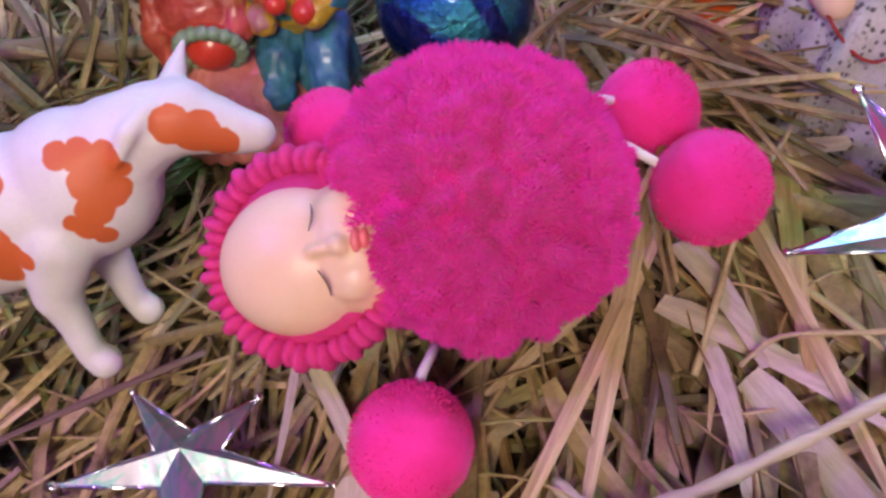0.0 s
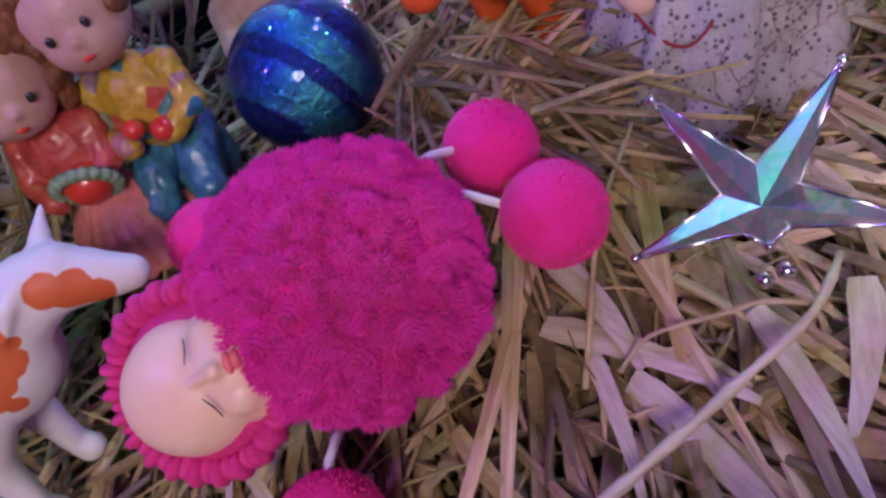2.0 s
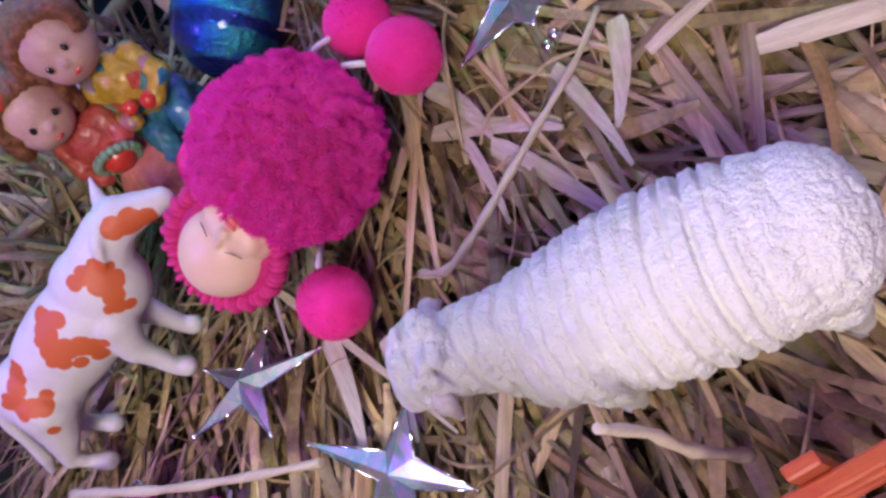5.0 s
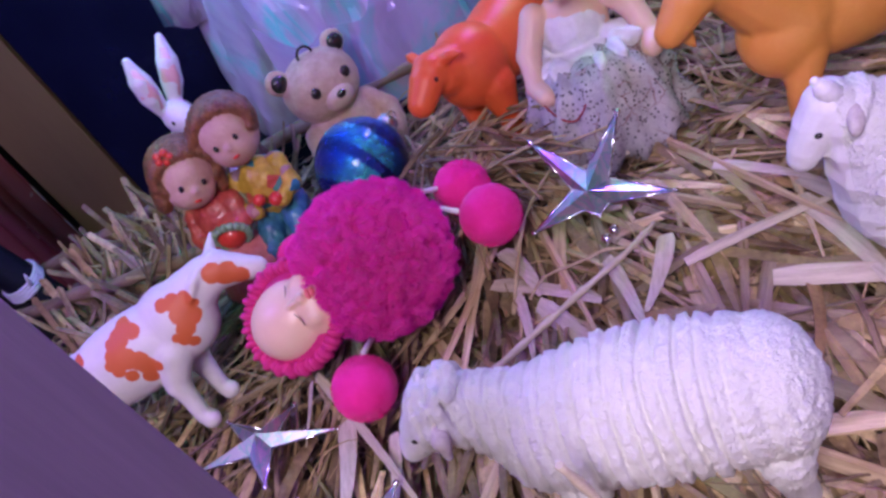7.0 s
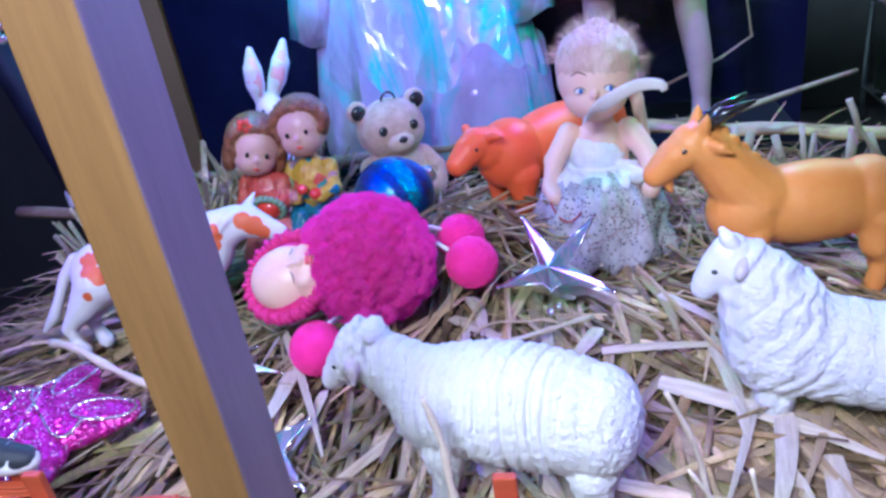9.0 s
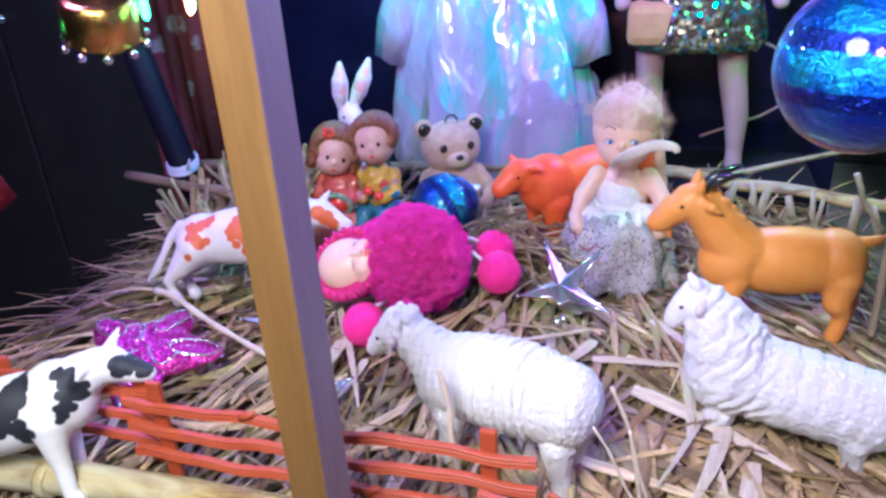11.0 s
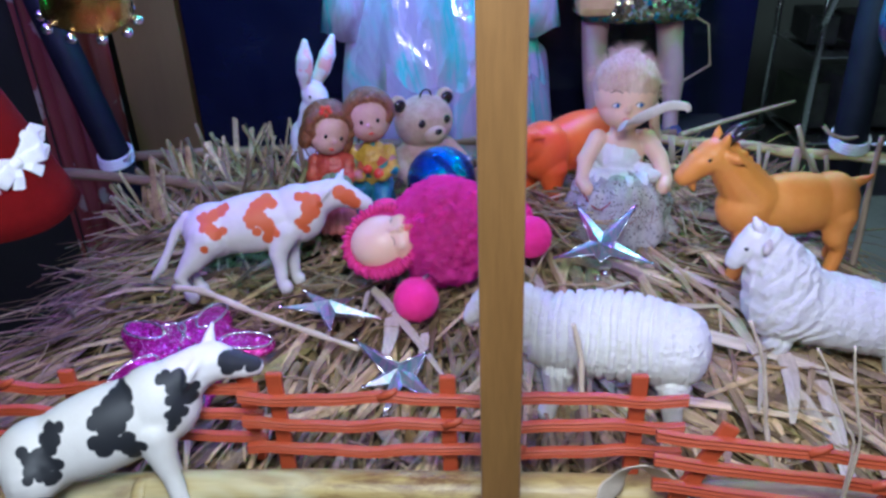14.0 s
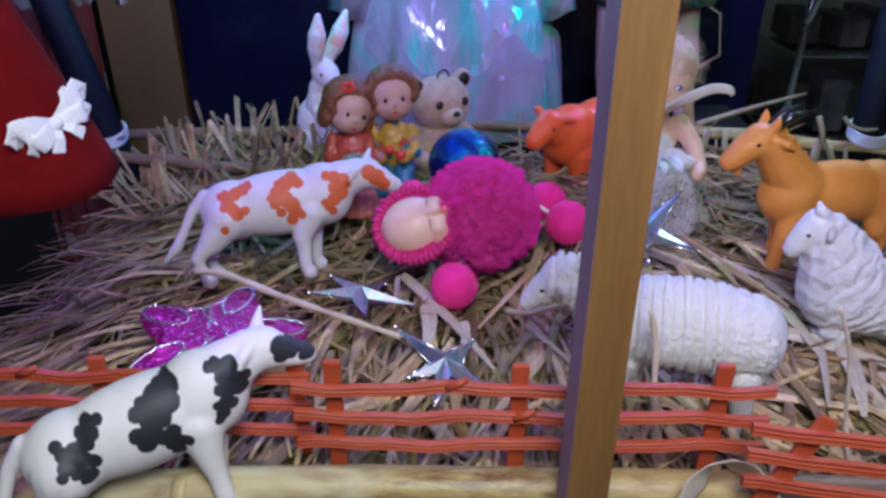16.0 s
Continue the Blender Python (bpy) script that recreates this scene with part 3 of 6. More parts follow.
# tall black cabinet behind, tan cupboard and flowered cloth beside it
cab = thing("black_cabinet", "tall glossy black cabinet standing behind the crib", "cabinet", pose(-0.010, 0.96, FLOOR))
bm = bmesh.new()
box(bm, (0, 0.2, 0.85), (1.0, 0.4, 1.7), bevel=0.004)
part("body", bm, BLACK_GLOSS, cab)
for sx in (-0.252, 0.252):
    bm = bmesh.new()
    box(bm, (sx, -0.008, 0.86), (0.49, 0.016, 1.64), bevel=0.003)
    door = part("door", bm, BLACK_GLOSS, cab)
    bm = bmesh.new()
    tube(bm, [(sx * 0.12, -0.016, 1.2), (sx * 0.12, -0.04, 1.2), (sx * 0.12, -0.04, 1.32), (sx * 0.12, -0.016, 1.32)], 0.004, 8)
    part("handle", bm, TIN, door)

board = thing("tan_cupboard", "tan wooden cupboard side beside the black cabinet", "cupboard", pose(-0.585, 0.96, FLOOR))
bm = bmesh.new()
box(bm, (0, 0.2, 0.8), (0.125, 0.4, 1.6), bevel=0.003)
part("side_panel", bm, CARD, board)
bm = bmesh.new()
box(bm, (0, 0.2, 1.608), (0.135, 0.41, 0.016), bevel=0.003)
part("top_board", bm, CARD, board)


def flowers(nt, co, col):
    d = node(nt, "TexVoronoi", Vector=co, Scale=13.0)
    wob = node(nt, "TexNoise", Vector=co, Scale=60.0).outputs[0]
    v = calc(nt, "ADD", d.outputs["Distance"], calc(nt, "MULTIPLY", wob, 0.25))
    return mixed(nt, node(nt, "MapRange", Value=v, From_Min=0.38, From_Max=0.44, To_Min=1.0, To_Max=0.0).outputs[0], col, (0.46, 0.36, 0.30))


CLOTH = mat("flowered_cloth", (0.20, 0.035, 0.035), (0.28, 0.058, 0.055), 0.85, scale=8, grain=500, bump=0.4, extra=flowers)
bm = bmesh.new()
cols = 26
for k in range(cols + 1):
    x = -0.822 + 0.168 * k / cols
    y = 0.955 + 0.012 * math.sin(k * 1.35) + 0.006 * math.sin(k * 0.5)
    for z in (FLOOR + 0.05, 0.05, 0.5, 0.95):
        bm.verts.new((x, y, z))
bm.verts.ensure_lookup_table()
for k in range(cols):
    for j in range(3):
        a = k * 4 + j
        bm.faces.new((bm.verts[a], bm.verts[a + 4], bm.verts[a + 5], bm.verts[a + 1])).smooth = True
cloth = thing("curtain", "dark red curtain with pale flowers hanging beside the cupboard", "curtain", data=done("curtain", bm, CLOTH))
sol = cloth.modifiers.new("thick", "SOLIDIFY")
sol.thickness = 0.002
bm = bmesh.new()
tube(bm, [(-0.84, 0.96, 0.955), (-0.60, 0.96, 0.955)], 0.008, 12)
rod = thing("curtain_rod", "thin dark metal curtain rod", "rod", data=done("curtain_rod", bm, BLACK_PAINT))

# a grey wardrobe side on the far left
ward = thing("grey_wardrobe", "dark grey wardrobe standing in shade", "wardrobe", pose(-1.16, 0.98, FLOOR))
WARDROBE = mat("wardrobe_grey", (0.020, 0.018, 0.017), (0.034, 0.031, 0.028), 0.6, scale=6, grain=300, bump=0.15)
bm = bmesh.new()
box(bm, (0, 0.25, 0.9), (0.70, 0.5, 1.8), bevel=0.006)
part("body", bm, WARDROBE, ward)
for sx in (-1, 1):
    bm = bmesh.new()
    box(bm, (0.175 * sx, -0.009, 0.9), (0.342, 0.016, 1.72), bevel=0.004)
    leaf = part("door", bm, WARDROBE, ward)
    bm = bmesh.new()
    ell(bm, (0.03 * sx, -0.03, 0.95), 0.012, seg=14)
    part("knob", bm, TIN, leaf)

# chrome trolley with dark goods, stand-in for a motorbike-like shape at the right, deep in the room
rack = thing("stand_in_trolley", "chrome wire trolley with dark goods, stand-in for a motorbike-like shape", "trolley", pose(1.45, 2.35, FLOOR))
for sx in (-0.32, 0.32):
    for sy in (-0.2, 0.2):
        bm = bmesh.new()
        tube(bm, [(sx, sy, 0.0), (sx, sy, 1.1)], 0.011, 12)
        part("upright", bm, TIN, rack)
for z in (0.22, 0.52, 0.80, 1.05):
    bm = bmesh.new()
    box(bm, (0, 0, z), (0.66, 0.42, 0.008), bevel=0.003)
    part("shelf", bm, TIN, rack)
bm = bmesh.new()
tube(bm, [(-0.34, -0.22, 0.62), (-0.36, -0.30, 0.66), (-0.35, -0.34, 0.78), (-0.30, -0.34, 0.90), (-0.20, -0.30, 0.93)], 0.012, 12)
part("handle", bm, TIN, rack)
GOODS = mat("dark_goods", (0.03, 0.034, 0.045), (0.20, 0.21, 0.23), 0.4, scale=12, grain=200, bump=0.3, vary="object")
rng = random.Random(5)
for z in (0.23, 0.53, 0.81):
    for k in range(5):
        bm = bmesh.new()
        w, h = rng.uniform(0.06, 0.11), rng.uniform(0.08, 0.2)
        box(bm, (0, 0, h / 2), (w, 0.22, h), bevel=0.008)
        thing("goods_box", "dark packed box on the stand-in trolley", "box", pose(1.45 - 0.26 + 0.13 * k, 2.35 + rng.uniform(-0.03, 0.03), FLOOR + z + 0.004, 0, 0, rng.uniform(-8, 8)), group="boxes on the trolley", data=done("goods_box", bm, GOODS))

# ---- the stand: poles, lath, bars, bamboo ----
for x, y, lean in ((-0.505, 0.606, -0.22), (0.507, 0.585, -0.02)):
    bm = bmesh.new()
    tube(bm, [(-lean * 0.78, 0, FLOOR), (0, 0, 0.1), (lean * 0.70, 0, 0.80)], 0.021, 20)
    thing("black_pole", "black painted round pole at the back corner of the stand", "pole", pose(x, y, 0), group="poles of the stand", data=done("black_pole", bm, BLACK_PAINT))

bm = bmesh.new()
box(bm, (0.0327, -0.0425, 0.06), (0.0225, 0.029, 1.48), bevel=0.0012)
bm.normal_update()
# faces to the left and right take the paler colour that holds side light
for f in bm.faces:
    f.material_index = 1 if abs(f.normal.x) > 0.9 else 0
thing("wooden_post", "brown wooden lath, sides coloured paler for side light, standing upright", "post", data=done("wooden_post", bm, [WOOD, LIT_SIDE]))

bm = bmesh.new()
box(bm, (0.0, 0.275, 0.005), (0.92, 0.71, 0.02), bevel=0.003)
table = thing("platform", "dark wooden platform under the straw", "platform", data=done("platform", bm, BARK))
for x in (-0.42, 0.42):
    for y in (0.0, 0.6):
        bm = bmesh.new()
        box(bm, (x, y, (FLOOR - 0.005) / 2), (0.035, 0.035, -FLOOR - 0.005), bevel=0.003)
        part("leg", bm, BARK, table)


def stick(name, label, category, pts, radii, material, n=12, kind=""):
    bm = bmesh.new()
    tube(bm, pts, radii, n)
    return thing(name, label, category, data=done(name, bm, material), kind=kind)


rng = random.Random(11)
pts = [(-0.36 + 0.09 * k, -0.010 + 0.002 * math.sin(k * 0.9) - 0.0015 * (k - 4) ** 2, 0.0870 + 0.0015 * math.sin(k * 1.3)) for k in range(9)]
pole = stick("bamboo_pole", "yellowed split bamboo pole lying along the front edge", "bamboo", pts, [0.0125, 0.0130, 0.0128, 0.0134, 0.0128, 0.0132, 0.0126, 0.0130, 0.0124], BAMBOO, 18)
for x in (-0.205, 0.135):
    bm = bmesh.new()
    y = -0.010 - 0.185 * x * x
    tube(bm, [(x - 0.004, y, 0.0870), (x - 0.001, y, 0.0870), (x + 0.002, y, 0.0870), (x + 0.005, y, 0.0870)], [0.0136, 0.0146, 0.0140, 0.0134], 18)
    part("node_ring", bm, BAMBOO, pole)
for label, a, b in (("dry grey branch tied to the pole at the back", (-0.56, 0.545, 0.098), (-0.20, 0.462, 0.100)), ("dry brown branch along the back edge", (-0.53, 0.63, 0.088), (0.30, 0.668, 0.096))):
    a, b = Vector(a), Vector(b)
    pts = [a.lerp(b, k / 8) + Vector((0, rng.uniform(-0.004, 0.004), rng.uniform(-0.003, 0.003))) for k in range(9)]
    stick("branch", label, "branch", pts, [rng.uniform(0.0065, 0.0085) for _ in pts], BARK, 10)
for x, y, z in ((-0.505, 0.606, 0.098), (0.507, 0.585, 0.112)):
    bm = bmesh.new()
    for k in range(4):
        ring = [(0.0235 * math.cos(q), 0.0235 * math.sin(q), 0.004 * k - 0.006 + 0.006 * math.sin(q)) for q in [2 * math.pi * j / 16 for j in range(17)]]
        tube(bm, ring, 0.0022, 6)
    tube(bm, [(0.02, -0.018, 0.0), (0.035, -0.035, 0.008), (0.045, -0.042, 0.024)], [0.002, 0.003, 0.001], 6)
    thing("twine", "pale plastic twine knotted round the pole", "twine", pose(x, y, z), group="twine on the poles", data=done("twine", bm, RIBBON))
top = stick("top_lath", "plain wooden lath across the top of the hut", "lath", [(-0.56, -0.0425, 0.81), (0.56, -0.0425, 0.81)], 0.012, WOOD)
for x in (-0.52, 0.52):
    stick("top_lath", "plain wooden lath along the top of the hut", "lath", [(x, -0.05, 0.812), (x, 0.66, 0.812)], 0.011, WOOD)
stick("top_lath", "plain wooden lath across the top of the hut", "lath", [(-0.56, 0.62, 0.812), (0.56, 0.62, 0.812)], 0.011, WOOD)
stick("top_lath", "plain wooden lath across the top of the hut", "lath", [(-0.54, 0.25, 0.826), (0.54, 0.25, 0.826)], 0.011, WOOD)

# split bamboo rail along the back corner, with slats and stalks caught under it
bm = bmesh.new()
rail_line = [Vector((0.20, 0.628, 0.112)).lerp(Vector((0.575, 0.555, 0.092)), k / 10) + Vector((0, 0, 0.0025 * math.sin(1.7 * k))) for k in range(11)]
tube(bm, rail_line, [0.0095 + 0.0012 * math.sin(2.3 * k) for k in range(11)], 10, flat=0.45, side=(0, -0.5, 1))
rail = thing("bamboo_rail", "pale split bamboo rail tied along the back corner", "bamboo", data=done("bamboo_rail", bm, BAMBOO))
slat_rng = random.Random(14)
for k in range(10):
    x = 0.285 + 0.0205 * k + slat_rng.uniform(-0.009, 0.009)
    y = 0.612 - 0.195 * (x - 0.285) - 0.012
    lean = slat_rng.uniform(-0.022, 0.022)
    w = slat_rng.uniform(0.0028, 0.0062)
    bm = bmesh.new()
    tube(bm, [(x + lean, y - 0.010, 0.050), (x + 0.4 * lean, y - 0.004, 0.082), (x, y, 0.106 + slat_rng.uniform(-0.008, 0.012))], [w, w * 0.95, w * 0.85], 8, flat=0.35, side=(0, -1, 0.1))
    part("slat", bm, SLAT, rail)
for label, pts, r in (
    ("long pale dry leaf slanting up behind the goat", [(0.300, 0.640, 0.104), (0.355, 0.668, 0.110), (0.430, 0.712, 0.114), (0.495, 0.750, 0.116)], 0.0044),
    ("reddish bent stalk caught on the bamboo rail", [(0.428, 0.566, 0.140), (0.434, 0.562, 0.124), (0.440, 0.563, 0.108), (0.454, 0.560, 0.088), (0.468, 0.562, 0.070)], 0.0038),
    ("tall pale green stick at the edge of the straw", [(0.404, 0.318, 0.046), (0.404, 0.318, 0.100), (0.402, 0.318, 0.160), (0.402, 0.319, 0.212)], 0.0040),
    ("curled pale twine end on the bamboo rail", [(0.462, 0.570, 0.138), (0.472, 0.562, 0.128), (0.490, 0.560, 0.124), (0.506, 0.566, 0.124), (0.520, 0.572, 0.128)], 0.0030),
):
    path = rounded(pts, 4)
    stick("dry_stalk", label, "stalk", path, [r * (1.0 - 0.4 * k / (len(path) - 1)) for k in range(len(path))], SLAT, 8)

# ---- straw ----


def ground(x, y):
    """The height of the packed straw."""
    h = 0.080 + 0.006 * noise.noise(Vector((x * 9, y * 9, 0.3))) + 0.003 * noise.noise(Vector((x * 25, y * 25, 4.0)))
    left = max(0.0, (-0.31 - x) / 0.14)
    right = max(0.0, (x - 0.36) / 0.10)
    front = max(0.0, (-0.005 - y) / 0.05)
    back = max(0.0, (y - 0.60) / 0.10)
    return h - 0.055 * (left**2 + right**2 + front**2 + back**2)


# mound below the straws; its dark colour deepens the shade between them
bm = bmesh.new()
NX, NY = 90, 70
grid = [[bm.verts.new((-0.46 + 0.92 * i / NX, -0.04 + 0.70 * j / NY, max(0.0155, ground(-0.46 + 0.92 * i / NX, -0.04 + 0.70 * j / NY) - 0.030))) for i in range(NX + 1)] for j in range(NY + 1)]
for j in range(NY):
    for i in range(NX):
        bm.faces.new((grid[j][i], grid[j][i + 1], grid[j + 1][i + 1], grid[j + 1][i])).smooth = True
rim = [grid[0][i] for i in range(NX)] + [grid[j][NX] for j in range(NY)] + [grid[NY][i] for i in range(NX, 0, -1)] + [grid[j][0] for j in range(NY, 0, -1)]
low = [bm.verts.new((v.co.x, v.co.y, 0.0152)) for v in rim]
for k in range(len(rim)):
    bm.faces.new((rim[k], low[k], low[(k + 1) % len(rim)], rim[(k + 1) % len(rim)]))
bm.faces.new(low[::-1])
bed = thing("straw_bed", "bed of dry golden rice straw on the platform", "straw", data=done("straw_bed", bm, STRAW_GAP_SHADE))

SV, SF = [], []


def stalk(p, yaw, pitch, length, width, bend=0.0, droop=0.0, flat=0.45, follow=False, rings=6, V=None, F=None, lift=0.0, taper=0.45):
    """A hollow-looking straw or a creased leaf blade: a flattened five-sided tube that bends and droops."""
    V, F = (SV, SF) if V is None else (V, F)
    base = len(V)
    x, y, z = p
    step = length / (rings - 1)
    roll = rng.uniform(-0.7, 0.7)
    for k in range(rings):
        t = k / (rings - 1)
        w = width * (1.0 - taper * t**2) * (0.75 if k == 0 else 1.0)
        dx, dy = math.cos(yaw), math.sin(yaw)
        ax, ay = -dy, dx
        zz = z
        if follow:
            zz = ground(x, y) + lift + 0.010 * math.sin(pitch) * (t - 0.3) * 3
        for j in range(5):
            q = 2 * math.pi * j / 5
            u, v = 0.5 * w * math.cos(q), 0.5 * w * flat * math.sin(q)
            cr, sr = math.cos(roll), math.sin(roll)
            u, v = u * cr - v * sr, u * sr + v * cr
            V.append((x + ax * u, y + ay * u, zz + v))
        x += dx * math.cos(pitch) * step
        y += dy * math.cos(pitch) * step
        z += math.sin(pitch) * step
        yaw += bend / rings
        pitch -= droop / rings
    for k in range(rings - 1):
        for j in range(5):
            a, b = base + 5 * k + j, base + 5 * k + (j + 1) % 5
            F.append((a, b, b + 5, a + 5))
    F.append(tuple(base + j for j in range(4, -1, -1)))
    F.append(tuple(base + 5 * (rings - 1) + j for j in range(5)))


rng = random.Random(21)
for n in range(3700):
    x, y = rng.uniform(-0.44, 0.42), rng.uniform(-0.02, 0.63)
    away = math.atan2(y - 0.55 - 0.7 * min(1.0, max(0.0, (x + 0.30) / 0.2)), x - 0.03)
    front = y < 0.22 and x < 0.12
    spread = 0.22 if front else 0.75
    yaw = away + rng.gauss(0, spread)
    if rng.random() < (0.07 if front else 0.2):
        yaw = rng.uniform(0, 6.28)
    length = rng.uniform(0.05, 0.16)
    if y + math.sin(yaw) * length < -0.004:
        length = max(0.03, (y + 0.004) / max(0.2, -math.sin(yaw)))
    stalk((x, y, 0), yaw, rng.uniform(-0.3, 0.5), length, rng.uniform(0.0026, 0.0080) if front else rng.uniform(0.0016, 0.0066), rng.gauss(0, 0.22), 0, rng.uniform(0.25, 0.9), True, lift=rng.uniform(-0.030, 0.0040))
for n in range(760):  # broad flat leaves that lie along the fan of the straw
    x, y = (rng.uniform(0.02, 0.37), rng.uniform(0.02, 0.42)) if n < 400 else (rng.uniform(-0.40, 0.37), rng.uniform(0.02, 0.58))
    away = math.atan2(y - 0.56, x - 0.02) + rng.gauss(0, 0.42)
    length = rng.uniform(0.06, 0.17)
    if y + math.sin(away) * length < 0.0:
        length = max(0.04, y / max(0.2, -math.sin(away)))
    stalk((x, y, 0), away, rng.uniform(-0.6, 0.7), length, rng.uniform(0.0055, 0.0125), rng.gauss(0, 0.34), 0, rng.uniform(0.12, 0.34), True, rings=8, lift=rng.uniform(-0.017, 0.0065), taper=0.7)
for n in range(420):  # loose bent wisps on top
    x, y = rng.uniform(-0.40, 0.40), rng.uniform(0.02, 0.62)
    stalk((x, y, ground(x, y) + rng.uniform(-0.004, 0.004)), rng.uniform(0, 6.28), rng.uniform(0.0, 0.45), rng.uniform(0.03, 0.10), rng.uniform(0.0008, 0.0024), rng.gauss(0, 0.9), rng.uniform(0.2, 1.3), 0.6, rings=8)
for n in range(260):  # loose heap between the bull and the seated doll
    x, y = rng.uniform(0.015, 0.085), rng.uniform(0.355, 0.435)
    stalk((x, y, ground(x, y) + rng.uniform(0.0, 0.040)), rng.gauss(-0.6, 1.1), rng.uniform(-0.25, 0.35), rng.uniform(0.05, 0.12), rng.uniform(0.0018, 0.0060), rng.gauss(0, 0.3), rng.uniform(0.0, 0.6), rng.uniform(0.3, 0.8))
for n in range(1500):  # cut ends that hang out under the bamboo
    x = rng.uniform(-0.40, 0.40)
    stalk((x, rng.uniform(0.0, 0.03), rng.uniform(0.022, 0.074)), -1.5708 + rng.gauss(0, 0.22), rng.uniform(-0.45, 0.0), rng.uniform(0.055, 0.095), rng.uniform(0.002, 0.006), rng.gauss(0, 0.2), rng.uniform(0.2, 1.3), rng.uniform(0.3, 0.8))
for n in range(190):  # cut stubs that stand up at the back
    x, y = rng.uniform(-0.43, -0.14), rng.uniform(0.42, 0.62)
    stalk((x, y, ground(x, y) - 0.01), rng.uniform(0.4, 3.6), rng.uniform(0.35, 1.4), rng.uniform(0.045, 0.09), rng.uniform(0.004, 0.0095), rng.gauss(0, 0.15), rng.uniform(-0.2, 0.3), rng.uniform(0.4, 0.9), taper=0.05)
for n in range(70):
    x, y = rng.uniform(0.05, 0.46), rng.uniform(0.55, 0.63)
    stalk((x, y, ground(x, y) - 0.01), rng.uniform(-0.4, 3.4), rng.uniform(0.1, 0.9), rng.uniform(0.04, 0.09), rng.uniform(0.002, 0.005), rng.gauss(0, 0.4), rng.uniform(0, 0.8), 0.6)
for n in range(420):  # ragged left edge
    y = rng.uniform(0.0, 0.55)
    x = rng.uniform(-0.44, -0.33)
    stalk((x, y, ground(x, y) - 0.005), 3.3 + rng.gauss(0.25, 0.5), rng.uniform(-0.45, 0.25), rng.uniform(0.05, 0.13), rng.uniform(0.001, 0.004), rng.gauss(0, 0.5), rng.uniform(0, 1.0), 0.5)
for n in range(260):  # ragged right edge
    y = rng.uniform(0.0, 0.58)
    x = rng.uniform(0.34, 0.42)
    stalk((x, y, ground(x, y) - 0.005), rng.gauss(-0.2, 0.6), rng.uniform(-0.5, 0.15), rng.uniform(0.04, 0.10), rng.uniform(0.001, 0.005), rng.gauss(0, 0.5), rng.uniform(0, 1.0), 0.5)
me = bpy.data.meshes.new("straw")
me.from_pydata(SV, [], SF)
me.materials.append(STRAW)
loose = new("straw", me)
loose.parent = bed
tagged(loose, "countless loose dry straws", kind="stuff")

# broad blades on top, some placed where they show best
BLADES = [  # x, y, heading in degrees, length, width, bend, lift
    (0.075, 0.225, -62, 0.10, 0.016, 0.1, 0.004), (0.125, 0.235, -82, 0.075, 0.011, 0.0, 0.008), (0.20, 0.17, -28, 0.13, 0.012, -0.15, 0.004),
    (0.165, 0.205, 4, 0.10, 0.007, 0.1, 0.006), (0.285, 0.105, -100, 0.13, 0.014, 0.05, 0.002), (0.26, 0.09, -82, 0.11, 0.012, 0.1, 0.003),
    (-0.03, 0.17, -86, 0.06, 0.010, 0.0, 0.003),
    (-0.165, 0.155, -112, 0.09, 0.008, 0.0, 0.003), (0.02, 0.155, -55, 0.07, 0.004, 0.1, 0.006), (0.06, 0.33, 8, 0.12, 0.010, 0.1, 0.003),
    (0.050, 0.257, -36, 0.084, 0.0146, 0.0, 0.006), (0.163, 0.234, -111, 0.060, 0.0143, 0.0, 0.006), (0.064, 0.240, -85, 0.064, 0.0087, 0.0, 0.006), (-0.086, 0.244, -60, 0.164, 0.0070, 0.0, 0.006), (0.246, 0.235, -73, 0.096, 0.0136, 0.0, 0.006), (0.267, 0.135, -99, 0.090, 0.0155, 0.0, 0.006), (0.211, 0.279, -45, 0.069, 0.0100, 0.0, 0.006), (-0.062, 0.193, -81, 0.077, 0.0171, 0.0, 0.006), (0.239, 0.221, -84, 0.110, 0.0128, 0.0, 0.006), (0.257, 0.161, -107, 0.110, 0.0064, 0.0, 0.006), (0.062, 0.285, -65, 0.063, 0.0158, 0.0, 0.006), (0.089, 0.228, -26, 0.030, 0.0107, 0.0, 0.006), (-0.090, 0.240, -85, 0.054, 0.0074, 0.0, 0.006),
]
rng = random.Random(33)
blade_sets = []
for n in range(8):
    V, F = [], []
    stalk((0, 0, 0), 0, 0.08, 1.0, 0.11 + 0.02 * n % 0.05, rng.gauss(0, 0.55), rng.uniform(0.0, 0.35), 0.22, rings=10, V=V, F=F, taper=0.72)
    me = bpy.data.meshes.new("straw_blade")
    me.from_pydata(V, [], F)
    me.materials.append(BLADE)
    blade_sets.append(me)


PALE_STRAW = mat("pale_straw", (0.44, 0.35, 0.23), (0.74, 0.63, 0.47), 0.5, scale=30, grain=420, bump=0.5, stretch=(0.15, 1.6, 1))
pale_set = blade_sets[3].copy()
pale_set.materials.clear()
pale_set.materials.append(PALE_STRAW)


def blade(x, y, deg, length, width, lift, tilt, n, pale=False):
    ob = new("straw_blade", pale_set if pale else blade_sets[n % 8])
    ob.parent = bed
    a = radians(deg)
    h0, h1 = ground(x, y), ground(x + length * math.cos(a), y + length * math.sin(a))
    ob.matrix_basis = pose(x, y, h0 + lift, 0, -math.degrees(math.atan2(h1 - h0, length)) + tilt, deg) @ pose(0, 0, 0, rng.uniform(-25, 25)) @ Matrix.Diagonal((length, width / 0.11, length * 0.7, 1))


